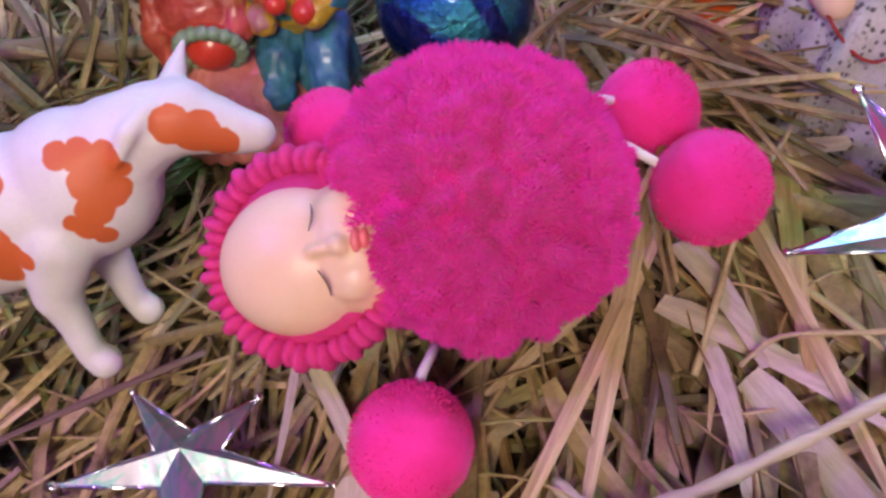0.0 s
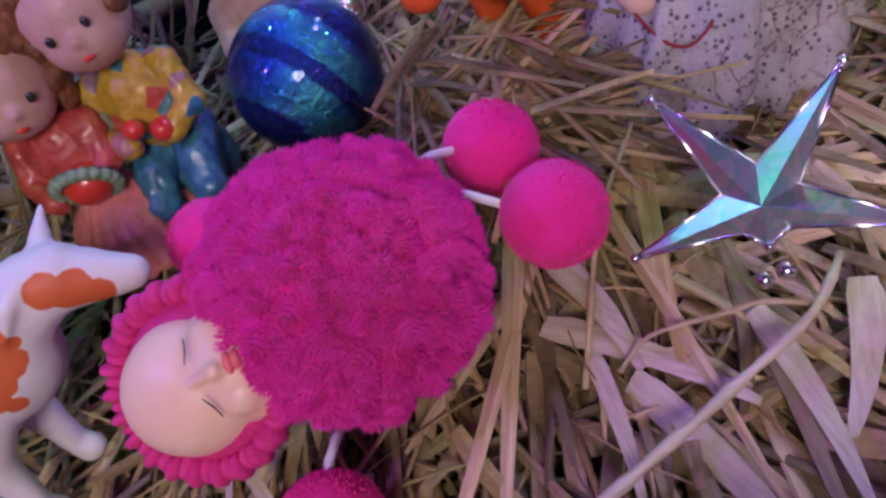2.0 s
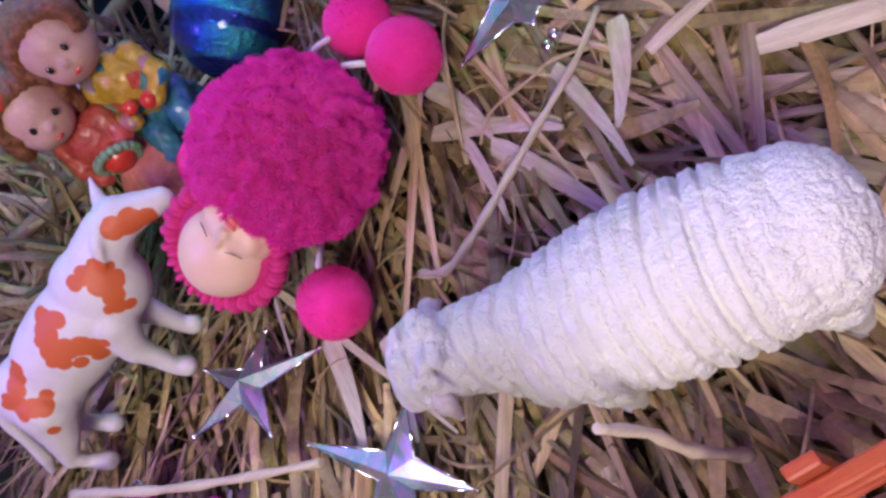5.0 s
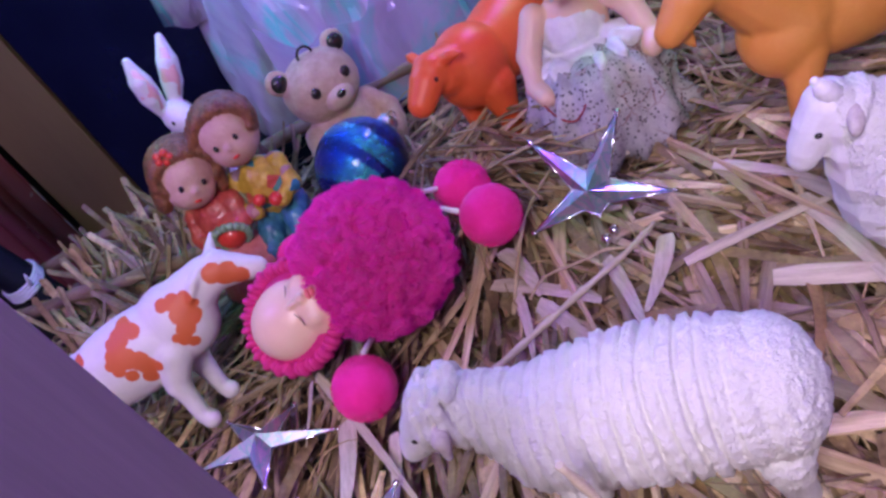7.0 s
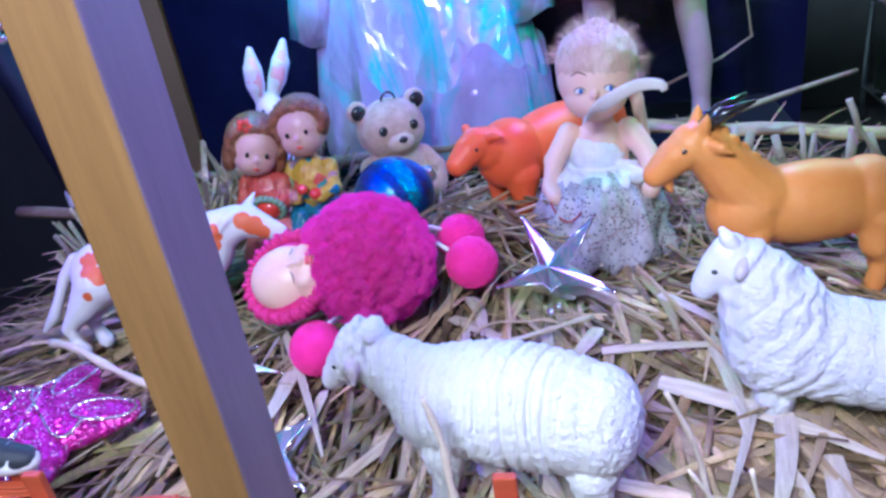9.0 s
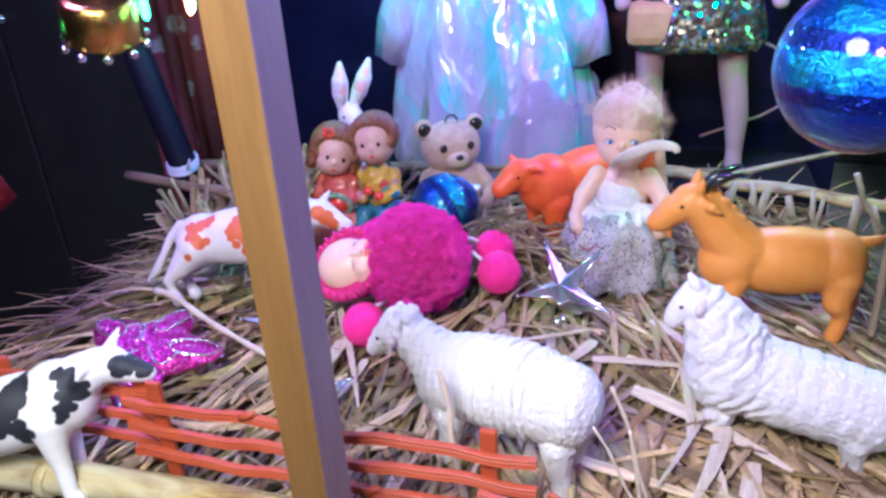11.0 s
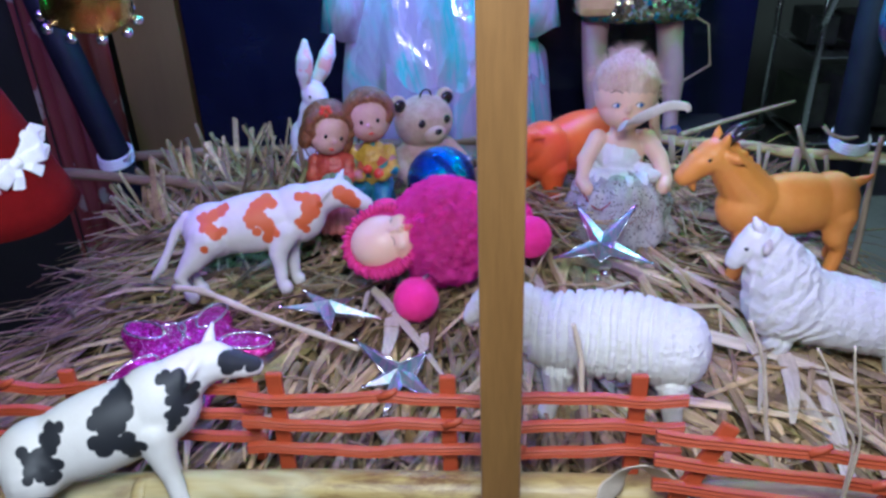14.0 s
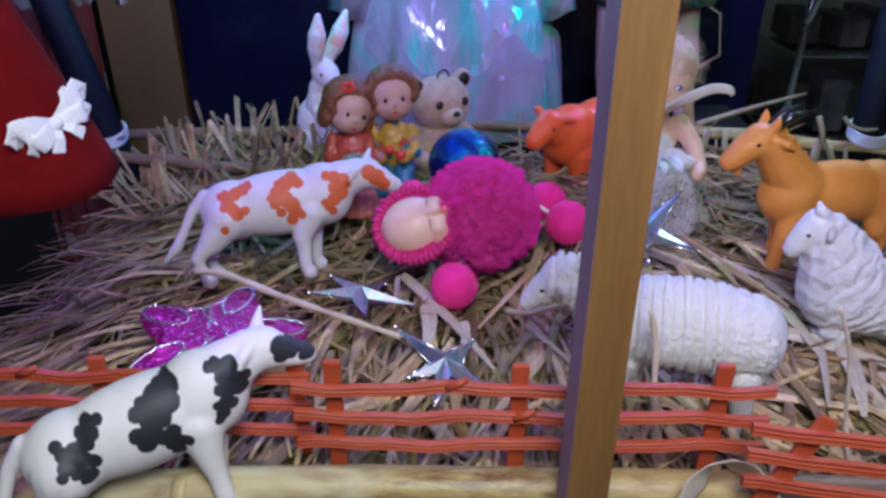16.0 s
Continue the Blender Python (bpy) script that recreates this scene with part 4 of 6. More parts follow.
for n, (x, y, deg, length, width, bend, lift) in enumerate(BLADES):
    blade(x, y, deg, length, width, lift + 0.004, 0, n, True)
for n in range(170):
    x, y = rng.uniform(-0.34, 0.38), rng.uniform(0.0, 0.55)
    if n < 120:
        x, y = rng.uniform(0.03, 0.38), rng.uniform(0.0, 0.36)
    deg = math.degrees(math.atan2(y - 0.52, x - 0.03)) + rng.gauss(0, 32)
    blade(x, y, deg, rng.uniform(0.07, 0.19), rng.uniform(0.0045, 0.0100), rng.uniform(-0.005, 0.004), rng.uniform(-6, 4), n)


# single stalks and twigs that lie over the rest
DRY_TWIG = mat("dry_twig", (0.34, 0.23, 0.12), (0.62, 0.48, 0.30), 0.6, scale=60, grain=500, bump=0.5)
SINGLE = [
    ("long flat pale straw lying across the small star", [(-0.262, 0.202, 0.118), (-0.226, 0.184, 0.124), (-0.180, 0.162, 0.118), (-0.130, 0.142, 0.112), (-0.080, 0.124, 0.105)], 0.0034),
    ("long curved dry stalk lying over the straw", [(0.006, 0.189, 0.088), (0.023, 0.176, 0.094), (0.048, 0.180, 0.099), (0.074, 0.190, 0.102), (0.104, 0.203, 0.104), (0.138, 0.220, 0.104), (0.160, 0.243, 0.096)], 0.0026),
    ("thin dry stem rising beside the pink doll", [(0.058, 0.228, 0.086), (0.071, 0.256, 0.098), (0.086, 0.288, 0.107), (0.104, 0.315, 0.108), (0.121, 0.343, 0.104)], 0.0014),
    ("thin wavy dry stem by the silver star", [(0.145, 0.223, 0.100), (0.128, 0.230, 0.103), (0.112, 0.232, 0.101), (0.086, 0.233, 0.100), (0.072, 0.226, 0.094)], 0.0012),
    ("thin bare twig standing before the fence", [(0.223, -0.060, 0.045), (0.219, -0.065, 0.166), (0.211, -0.065, 0.191), (0.202, -0.065, 0.209), (0.195, -0.065, 0.226), (0.187, -0.065, 0.240)], 0.0009),
    ("thin bare twig standing before the fence", [(0.220, -0.062, 0.045), (0.219, -0.068, 0.170), (0.214, -0.068, 0.199), (0.207, -0.068, 0.224), (0.203, -0.068, 0.243)], 0.0009),
    ("pale straw standing between the sheep", [(0.222, 0.012, 0.070), (0.212, 0.020, 0.112), (0.207, 0.022, 0.142), (0.201, 0.024, 0.170), (0.190, 0.026, 0.196)], 0.0017),
    ("short pale straw leaning on the banded sheep", [(0.098, 0.030, 0.080), (0.090, 0.032, 0.130), (0.088, 0.036, 0.160), (0.082, 0.038, 0.186)], 0.0027),
]
for label, pts, r in SINGLE:
    skin = PALE_STRAW if r > 0.0015 or "bare" in label else DRY_TWIG
    path = rounded(pts, 4)
    stick("dry_stalk", label, "stalk", path, [r * (1.0 - 0.35 * k / (len(path) - 1)) * (1.0 + 0.22 * math.sin(k * 2.1)) for k in range(len(path))], skin, 8)

# ---- plastic animals ----


def cow_mesh(front, hind, drop=0.0):
    """front, hind: where the near feet stand along the body; drop: how far they reach below the rest."""
    bm = bmesh.new()
    ell(bm, (-0.014, 0, 0.0655), (0.060, 0.0250, 0.0285), (0, -4, 0), seg=28)
    ell(bm, (0.022, 0, 0.070), (0.028, 0.0235, 0.0280), seg=24)
    ell(bm, (-0.056, 0, 0.0620), (0.028, 0.0230, 0.0265), seg=24)
    limb(bm, [(0.024, 0, 0.074, 0.0230), (0.040, 0, 0.0805, 0.0180), (0.054, 0, 0.0850, 0.0150), (0.064, 0, 0.0850, 0.0138), (0.074, 0, 0.0795, 0.0108), (0.0820, 0, 0.0750, 0.0086), (0.0870, 0, 0.0728, 0.0072)])
    limb(bm, [(0.0610, 0.006, 0.0925, 0.0052), (0.0650, 0.012, 0.0985, 0.0042), (0.0695, 0.019, 0.1065, 0.0014)])  # far ear
    limb(bm, [(0.0570, -0.010, 0.0930, 0.0034), (0.0500, -0.0165, 0.0885, 0.0038), (0.0430, -0.0190, 0.0800, 0.0016)])  # near ear
    for s in (-1, 1):
        fx, hx = (front, hind) if s < 0 else (0.010, -0.078)
        low = drop if s < 0 else 0.0
        limb(bm, [(0.4 * fx + 0.010, 0.012 * s, 0.056, 0.0150), (fx + 0.001, 0.0145 * s, 0.036, 0.0090), (fx + 0.002, 0.0150 * s, 0.022, 0.0066), (fx + 0.002, 0.0160 * s, 0.010 - low, 0.0058), (fx + 0.005, 0.0160 * s, 0.0040 - low, 0.0070)])
        limb(bm, [(-0.060, 0.011 * s, 0.056, 0.0190), (0.6 * hx - 0.026, 0.0140 * s, 0.038, 0.0112), (hx - 0.006, 0.0150 * s, 0.024, 0.0066), (hx - 0.001, 0.0155 * s, 0.010 - low, 0.0056), (hx + 0.002, 0.0155 * s, 0.0040 - low, 0.0068)])
    limb(bm, [(-0.078, 0, 0.076, 0.0064), (-0.090, 0, 0.064, 0.0048), (-0.098, 0, 0.048, 0.0042), (-0.107, 0.001, 0.032, 0.0052), (-0.117, 0.002, 0.022, 0.0026)])
    return fused(bm, 0.0013, 15)


def bull_mesh():
    bm = bmesh.new()
    ell(bm, (-0.030, 0, 0.074), (0.072, 0.031, 0.0350), seg=28)
    ell(bm, (0.030, 0, 0.078), (0.034, 0.030, 0.0340), seg=24)
    ell(bm, (-0.088, 0, 0.074), (0.030, 0.029, 0.0340), seg=24)
    limb(bm, [(0.038, 0, 0.082, 0.0270), (0.054, 0, 0.091, 0.0205), (0.067, 0, 0.0985, 0.0160), (0.076, 0, 0.0950, 0.0142), (0.085, 0, 0.0890, 0.0122), (0.090, 0, 0.0860, 0.0110)])
    for s in (-1, 1):
        limb(bm, [(0.064, 0.011 * s, 0.105, 0.0042), (0.061, 0.021 * s, 0.108, 0.0048), (0.058, 0.031 * s, 0.1085, 0.0016)])
        limb(bm, [(0.030, 0.016 * s, 0.060, 0.0180), (0.032, 0.018 * s, 0.036, 0.0110), (0.033, 0.018 * s, 0.018, 0.0080), (0.036, 0.018 * s, 0.005, 0.0085)])
        limb(bm, [(-0.090, 0.014 * s, 0.060, 0.0220), (-0.096, 0.017 * s, 0.036, 0.0125), (-0.100, 0.017 * s, 0.020, 0.0080), (-0.094, 0.017 * s, 0.005, 0.0085)])
    limb(bm, [(-0.114, 0, 0.086, 0.0060), (-0.122, 0, 0.070, 0.0045), (-0.124, 0, 0.040, 0.0045)])
    body = fused(bm, 0.0016, 10)
    items = [("body", body, RED_ORANGE, "")]
    for s in (-1, 1):
        bm = bmesh.new()
        ell(bm, (0.0765, 0.0132 * s, 0.0985), (0.0018, 0.0014, 0.0018), seg=10)
        items.append(("eye", raw(bm), EYE, "small black painted eye"))
    return items


for skin, label, place, ahead, tilt, roll, size, stance in (
    (COW_BROWN, "white toy cow with orange-brown patches on the straw", (-0.183, 0.277, 0.0810), (0.168, 0.037), 0, -17, 1.05, (0.000, -0.082, 0.0)),
    (COW_BLACK, "white toy cow with black patches leaning before the fence", (-0.199, -0.0065, 0.0805), (0.155, 0.064), -8, -15, 0.98, (0.014, -0.074, 0.008)),
):
    me = joined("toy_cow", [(cow_mesh(*stance), 0)], [skin])
    thing("toy_cow", label, "toy cow", facing(place, ahead) @ pose(0, 0, 0, 0, tilt, 0) @ pose(0, 0, 0.066) @ pose(0, 0, 0, roll) @ pose(0, 0, -0.066) @ Matrix.Scale(size, 4), group="toy cows", data=me)
assemble(thing("toy_bull", "plain red-orange plastic toy bull behind the seated doll", "toy bull", facing((0.112, 0.456, 0.082), (-0.72, -0.70))), bull_mesh())


def goat_mesh():
    bm = bmesh.new()
    ell(bm, (-0.030, 0, 0.070), (0.060, 0.0265, 0.0310), seg=28)
    ell(bm, (-0.068, 0, 0.070), (0.027, 0.0255, 0.0300), seg=24)
    ell(bm, (0.014, 0, 0.070), (0.030, 0.0250, 0.0300), seg=24)
    limb(bm, [(0.008, 0, 0.078, 0.0255), (0.026, 0, 0.097, 0.0215), (0.042, 0, 0.116, 0.0175), (0.055, 0, 0.124, 0.0160), (0.066, 0, 0.117, 0.0136), (0.075, 0, 0.1090, 0.0112), (0.080, 0, 0.105, 0.0094)])
    limb(bm, [(0.072, 0, 0.101, 0.0050), (0.070, 0, 0.094, 0.0036), (0.068, 0, 0.089, 0.0016)])
    for k in range(6):  # crest of tufts down the neck
        t = k / 5
        ell(bm, (0.042 - 0.036 * t, 0.002 * (-1) ** k, 0.137 - 0.036 * t), (0.0075, 0.0040, 0.0060), (0, 40, 0), seg=12)
    for s in (-1, 1):
        limb(bm, [(0.050, 0.007 * s, 0.134, 0.0056), (0.048, 0.010 * s, 0.141, 0.0048), (0.047, 0.012 * s, 0.148, 0.0020)])
        limb(bm, [(0.046, 0.012 * s, 0.128, 0.0044), (0.039, 0.018 * s, 0.126, 0.0050), (0.032, 0.021 * s, 0.122, 0.0018)])
        limb(bm, [(0.012, 0.012 * s, 0.058, 0.0135), (0.014 + 0.006 * s, 0.015 * s, 0.034, 0.0092), (0.015 + 0.008 * s, 0.015 * s, 0.018, 0.0070), (0.016 + 0.008 * s, 0.015 * s, 0.004, 0.0076)])
        limb(bm, [(-0.074, 0.012 * s, 0.060, 0.0165), (-0.080 + 0.008 * s, 0.015 * s, 0.038, 0.0120), (-0.086 + 0.008 * s, 0.015 * s, 0.024, 0.0076), (-0.082 + 0.008 * s, 0.015 * s, 0.004, 0.0076)])
    limb(bm, [(-0.090, 0, 0.088, 0.0060), (-0.100, 0, 0.091, 0.0042), (-0.106, 0, 0.095, 0.0020)])
    body = fused(bm, 0.0014, 14)
    items = [("body", body, ORANGE, "")]
    for s in (-1, 1):
        bm = bmesh.new()
        ell(bm, (0.0620, 0.0132 * s, 0.1245), (0.0026, 0.0012, 0.0018), (0, 20, 0), seg=12)
        items.append(("eye", raw(bm), EYE, "small black painted eye"))
        bm = bmesh.new()
        limb(bm, [(0.046, 0.004 * s, 0.136, 0.0046), (0.034, 0.006 * s, 0.146, 0.0048), (0.016, 0.009 * s, 0.153, 0.0016)], 8)
        items.append(("horn", raw(bm), EYE, "dark blue-black horn"))
    return items


assemble(thing("toy_goat", "orange plastic toy goat with small dark horns", "toy goat", facing((0.2895, 0.291, 0.084), (-1.0, -0.12))), goat_mesh())


def sheep_mesh(kind):
    bm = bmesh.new()
    if kind == "grazing":  # head low, banded fleece
        for k in range(9):
            t = k / 8
            ell(bm, (0.040 - 0.092 * t, 0, 0.068 + 0.003 * math.sin(3.1 * t)), (0.022, 0.0270 + 0.005 * math.sin(3.1 * t) + 0.002 * t, 0.0285 + 0.004 * math.sin(3.1 * t)))
        limb(bm, [(0.045, 0, 0.075, 0.0225), (0.060, 0, 0.086, 0.0175), (0.072, 0.002, 0.094, 0.0150)])
        limb(bm, [(0.079, 0.002, 0.094, 0.0148), (0.088, 0.004, 0.0875, 0.0116), (0.095, 0.005, 0.0805, 0.0086), (0.0985, 0.006, 0.0765, 0.0064)])
        ell(bm, (0.0770, 0.002, 0.0960), (0.0160, 0.0175, 0.0165), seg=20)
        for k in range(14):
            a = k * 2.4
            ell(bm, (0.0735 + 0.0065 * math.cos(a), 0.002 + 0.0105 * math.sin(a), 0.1075 + 0.003 * math.sin(k * 1.7)), 0.0044, seg=10)
        legs = [(0.030, 0.015, 0.006), (0.022, -0.015, -0.004), (-0.050, 0.016, -0.004), (-0.054, -0.016, 0.004)]
        top = 0.046
    else:  # head up, deep shaggy chest
        for k in range(8):
            t = k / 7
            ell(bm, (0.012 - 0.094 * t, 0, 0.0690 - 0.0145 * t), (0.029, 0.030 + 0.003 * math.sin(3.1 * t), 0.0325 - 0.0035 * t))
        limb(bm, [(0.006, 0, 0.070, 0.0365), (0.013, 0, 0.088, 0.0310), (0.020, 0, 0.103, 0.0245), (0.029, 0, 0.117, 0.0175)])
        limb(bm, [(0.036, 0, 0.124, 0.0134), (0.043, 0, 0.116, 0.0114), (0.0490, 0, 0.107, 0.0090), (0.0515, 0, 0.102, 0.0074)])
        legs = [(0.010, 0.016, 0.004), (0.002, -0.016, -0.003), (-0.078, 0.017, -0.003), (-0.068, -0.017, 0.003)]
        top = 0.040
    for x, y, dx in legs:
        limb(bm, [(x, y, top, 0.0125), (x + dx * 0.4, y, 0.024, 0.0080), (x + dx, y, 0.010, 0.0065), (x + dx + 0.002, y, 0.004, 0.0075)])
    wool = fused(bm, 0.0010, 3)

    def fleece(c, n):
        x, y, z = c
        body = min(1.0, max(0.0, (z - 0.026) / 0.010))
        face = min(1.0, max(0.0, ((0.090 if kind == "grazing" else 0.034) - x) / 0.006))
        curl = 0.0005 * noisy(c, 330.0) + 0.0007 * noisy(c, 560.0, 7.0)
        if kind == "grazing":
            q = (x * 140.0 + 0.34 * noisy(c, 30.0, 3.0) + 1.3 * y) % 1.0
            groove = max(0.0, 1.0 - abs(q - 0.5) / (0.20 + 0.05 * noisy(c, 60.0, 8.0)))
            depth = 0.8 + 0.6 * noisy(c, 50.0, 12.0)
            curl += (0.0008 - 0.0040 * depth * groove) * min(1.0, max(0.0, (x + 0.046) / 0.014))
            curl += 0.0003 * noisy(c, 150.0, 2.0) + 0.0003 * noisy(c, 260.0, 4.0)
            curl += 0.0006 * noisy(c, 260.0, 6.0) * (1.0 if x > 0.046 or x < -0.040 else 0.0)
        else:
            w = noisy((x * 1.0 + z * 0.7, y, z * 0.9), 60.0, 5.0)
            ridge = math.sin(430.0 * (x + 0.75 * z) + 5.0 * w)
            ridge = min(0.35, ridge)
            curl += 0.0011 * ridge * min(1.0, max(0.25, (x + 0.030) / 0.020)) + 0.0004 * noisy(c, 210.0, 1.0)
        return body * curl * face

    push(wool, fleece)
    items = []
    for s in (-1, 1):
        bm = bmesh.new()
        if kind == "grazing":
            limb(bm, [(0.074, 0.002 + 0.013 * s, 0.100, 0.0036), (0.073, 0.002 + 0.0185 * s, 0.097, 0.0042), (0.072, 0.002 + 0.022 * s, 0.091, 0.0018)], 10)
        else:
            ell(bm, (0.031, 0.0145 * s, 0.1235), (0.0036, 0.0080, 0.0044), (-35 * s, 15, -35 * s), seg=16)
        items.append(("ear", raw(bm), SHEEP_EAR, "grey-brown painted ear"))
        bm = bmesh.new()
        c = (0.0890, 0.004 + 0.0098 * s, 0.0915) if kind == "grazing" else (0.0455, 0.0106 * s, 0.1185)
        ell(bm, c, (0.0019, 0.0013, 0.0015), seg=10)
        items.append(("eye", raw(bm), EYE, "small black painted eye"))
    if kind != "grazing":
        bm = bmesh.new()
        limb(bm, [(0.035, 0.004, 0.130, 0.0064), (0.039, 0.005, 0.137, 0.0046), (0.042, 0.006, 0.143, 0.0022)], 10)
        items.append(("forelock", raw(bm), SHEEP_FACE, ""))
    me = joined("body", [(wool, 0)], [WOOL, SHEEP_FACE])
    for f in me.polygons:
        x, z = f.center.x, f.center.z
        if (kind == "grazing" and x > 0.091 and z < 0.090) or (kind != "grazing" and x > 0.037 and z > 0.08) or z < 0.016:
            f.material_index = 1
    return [("body", me, None, "")] + items


assemble(thing("toy_sheep", "white toy sheep with a banded fleece, behind the fence", "toy sheep", facing((0.111, 0.0795, 0.0785), (-0.162, 0.038)), group="toy sheep"), sheep_mesh("grazing"))
assemble(thing("toy_sheep", "white toy sheep with a shaggy neck and raised head", "toy sheep", facing((0.277, 0.158, 0.0600), (-1.0, 0.16)), group="toy sheep"), sheep_mesh("standing"))

# ---- the pink pompom doll ----


def fibres(V, F, c, radius, count, length, width, rng, clump=0.0, clumps=1):
    c = Vector(c)
    heads = []
    for k in range(clumps):
        z = 1 - 2 * (k + 0.5) / clumps
        a = k * 2.39996 + rng.uniform(-0.3, 0.3)
        q = math.sqrt(max(0, 1 - z * z))
        heads.append(Vector((q * math.cos(a), q * math.sin(a), z)))
    tall = [rng.uniform(-1, 1) for _ in heads]
    for n in range(count):
        k = rng.randrange(len(heads))
        d = Vector((rng.gauss(0, 1), rng.gauss(0, 1), rng.gauss(0, 1))).normalized()
        if clump:
            d = (heads[k] + d * rng.random() * 0.17).normalized()
        tip_dir = (d.lerp(heads[k], clump) + Vector((rng.gauss(0, 0.05), rng.gauss(0, 0.05), rng.gauss(0, 0.05)))).normalized() if clump else d
        side = d.orthogonal().normalized()
        side.rotate(Matrix.Rotation(rng.uniform(0, 6.28), 3, d))
        reach = radius + length * ((rng.uniform(0.55, 1.0) + 0.30 * tall[k]) if clump else rng.uniform(0.6, 1.0))
        a, m, b = c + d * (radius * 0.9), c + (d + tip_dir).normalized() * (radius * 0.5 + reach * 0.5), c + tip_dir * reach
        i = len(V)
        V.extend([a - side * width, a + side * width, m - side * width * 0.8, m + side * width * 0.8, b])
        F.extend([(i, i + 1, i + 3, i + 2), (i + 2, i + 3, i + 4)])


def strands(V, F):
    me = bpy.data.meshes.new("strands")
    me.from_pydata([tuple(v) for v in V], [], F)
    me.shade_smooth()
    return me


def pompom_doll():
    rng = random.Random(8)
    pieces = []
    pom = Vector((-0.0125, 0.274, 0.138))
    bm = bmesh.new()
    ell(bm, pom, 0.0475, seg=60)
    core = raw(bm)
    bm = bmesh.new()
    ell(bm, (0, 0, 0), 1.0, seg=20)
    bm.verts.index_update()
    ball, quads = [v.co.copy() for v in bm.verts], [tuple(v.index for v in f.verts) for f in bm.faces]
    bm.free()
    TV, TF, V, F = [], [], [], []
    for k in range(330):  # soft tufts, each a blunt brush of yarn with fine fuzz
        z = 1 - 2 * (k + 0.5) / 330
        a, q = k * 2.39996 + rng.uniform(-0.10, 0.10), math.sqrt(1 - z * z)
        out = Vector((q * math.cos(a), q * math.sin(a), z + rng.uniform(-0.03, 0.03))).normalized()
        tilt = (out + 0.30 * Vector((rng.gauss(0, 1), rng.gauss(0, 1), rng.gauss(0, 1)))).normalized()
        size = Vector((rng.uniform(0.0056, 0.0084), rng.uniform(0.0046, 0.0070), rng.uniform(0.0075, 0.0105)))
        turn = Vector((0, 0, 1)).rotation_difference(tilt).to_matrix()
        centre, first = pom + out * rng.uniform(0.0428, 0.0452), len(TV)
        for b in ball:
            co = centre + turn @ Vector((b.x * size.x, b.y * size.y, b.z * size.z))
            away = (co - pom).normalized()
            co += away * (0.0014 * noisy(co, 260, 6) + 0.0026 * noisy(co, 45))
            normal = (turn @ Vector((b.x / size.x, b.y / size.y, b.z / size.z))).normalized()
            TV.append(co)
            if normal.dot(away) < -0.2:
                continue
            for _ in range(5):
                lie = (normal + 0.8 * away + Vector((rng.gauss(0, 0.4), rng.gauss(0, 0.4), rng.gauss(0, 0.4)))).normalized()
                side = lie.orthogonal().normalized()
                side.rotate(Matrix.Rotation(rng.uniform(0, 6.28), 3, lie))
                i, reach = len(V), rng.uniform(0.0014, 0.0040)
                V.extend([co - side * 0.00045 - lie * 0.0004, co + side * 0.00045 - lie * 0.0004, co + lie * reach])
                F.append((i, i + 1, i + 2))
        TF.extend(tuple(first + n for n in f) for f in quads)
    pieces.append((strands(TV, TF), 0))
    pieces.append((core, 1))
    pieces.append((strands(V, F), 0))
    for c, r in (((-0.038, 0.195, 0.1085), 0.0200), ((0.069, 0.279, 0.128), 0.0205), ((0.054, 0.325, 0.128), 0.0200), ((-0.080, 0.335, 0.126), 0.0190)):
        bm = bmesh.new()
        ell(bm, c, r, seg=36)
        for v in bm.verts:
            d = (v.co - Vector(c)).normalized()
            v.co += d * (0.0007 * noisy(v.co, 160) + 0.0016 * noisy(v.co, 45, 5))
        pieces.append((raw(bm), 2))
        V, F = [], []
        fibres(V, F, c, r * 1.005, 3000, 0.0009, 0.00020, rng)
        pieces.append((strands(V, F), 2))
    # head: crown points away from the pompom, face up and to the front
    face = Vector((-0.073, 0.252, 0.138))
    u = Vector((-0.975, 0.13, -0.13)).normalized()
    n = Vector((0.12, -0.66, 0.74))
    n = (n - n.dot(u) * u).normalized()
    v_ = n.cross(u)
    R = Matrix((u, v_, n)).transposed().to_4x4()
    M = Matrix.Translation(face) @ R

    def at(a, b, c):
        return tuple(M @ Vector((a, b, c)))

    def set_at(a, b, c):
        return tuple(turned @ Vector((a, b, c)))

    bm = bmesh.new()
    ell(bm, (0.0055, 0, 0), (0.0300, 0.0265, 0.0245), seg=30)
    ell(bm, (-0.016, 0, -0.001), (0.0200, 0.0235, 0.0220), seg=24)
    for s in (-1, 1):
        ell(bm, (-0.0175, 0.0105 * s, 0.0115), (0.0090, 0.0085, 0.0075), seg=16)
    ell(bm, (-0.0190, 0, 0.0208), (0.0034, 0.0036, 0.0036), seg=14)
    ell(bm, (-0.0130, 0, 0.0208), (0.0070, 0.0022, 0.0030), seg=14)
    ell(bm, (-0.0265, 0, 0.0165), (0.0035, 0.0055, 0.0033), seg=14)
    ell(bm, (-0.0315, 0, 0.0095), (0.0050, 0.0075, 0.0060), seg=14)
    turned = M @ Matrix.Translation((-0.004, 0, 0)) @ Matrix.Rotation(radians(10), 4, "Z")
    head = fused(bm, 0.0009, 9)
    head.transform(turned)
    pieces.append((head, 4))
    bm = bmesh.new()
    ell(bm, set_at(-0.0252, 0, 0.0206), (0.0018, 0.0040, 0.0019), tuple(math.degrees(a) for a in R.to_euler()), seg=14)
    ell(bm, set_at(-0.0276, 0, 0.0194), (0.0018, 0.0035, 0.0018), tuple(math.degrees(a) for a in R.to_euler()), seg=14)
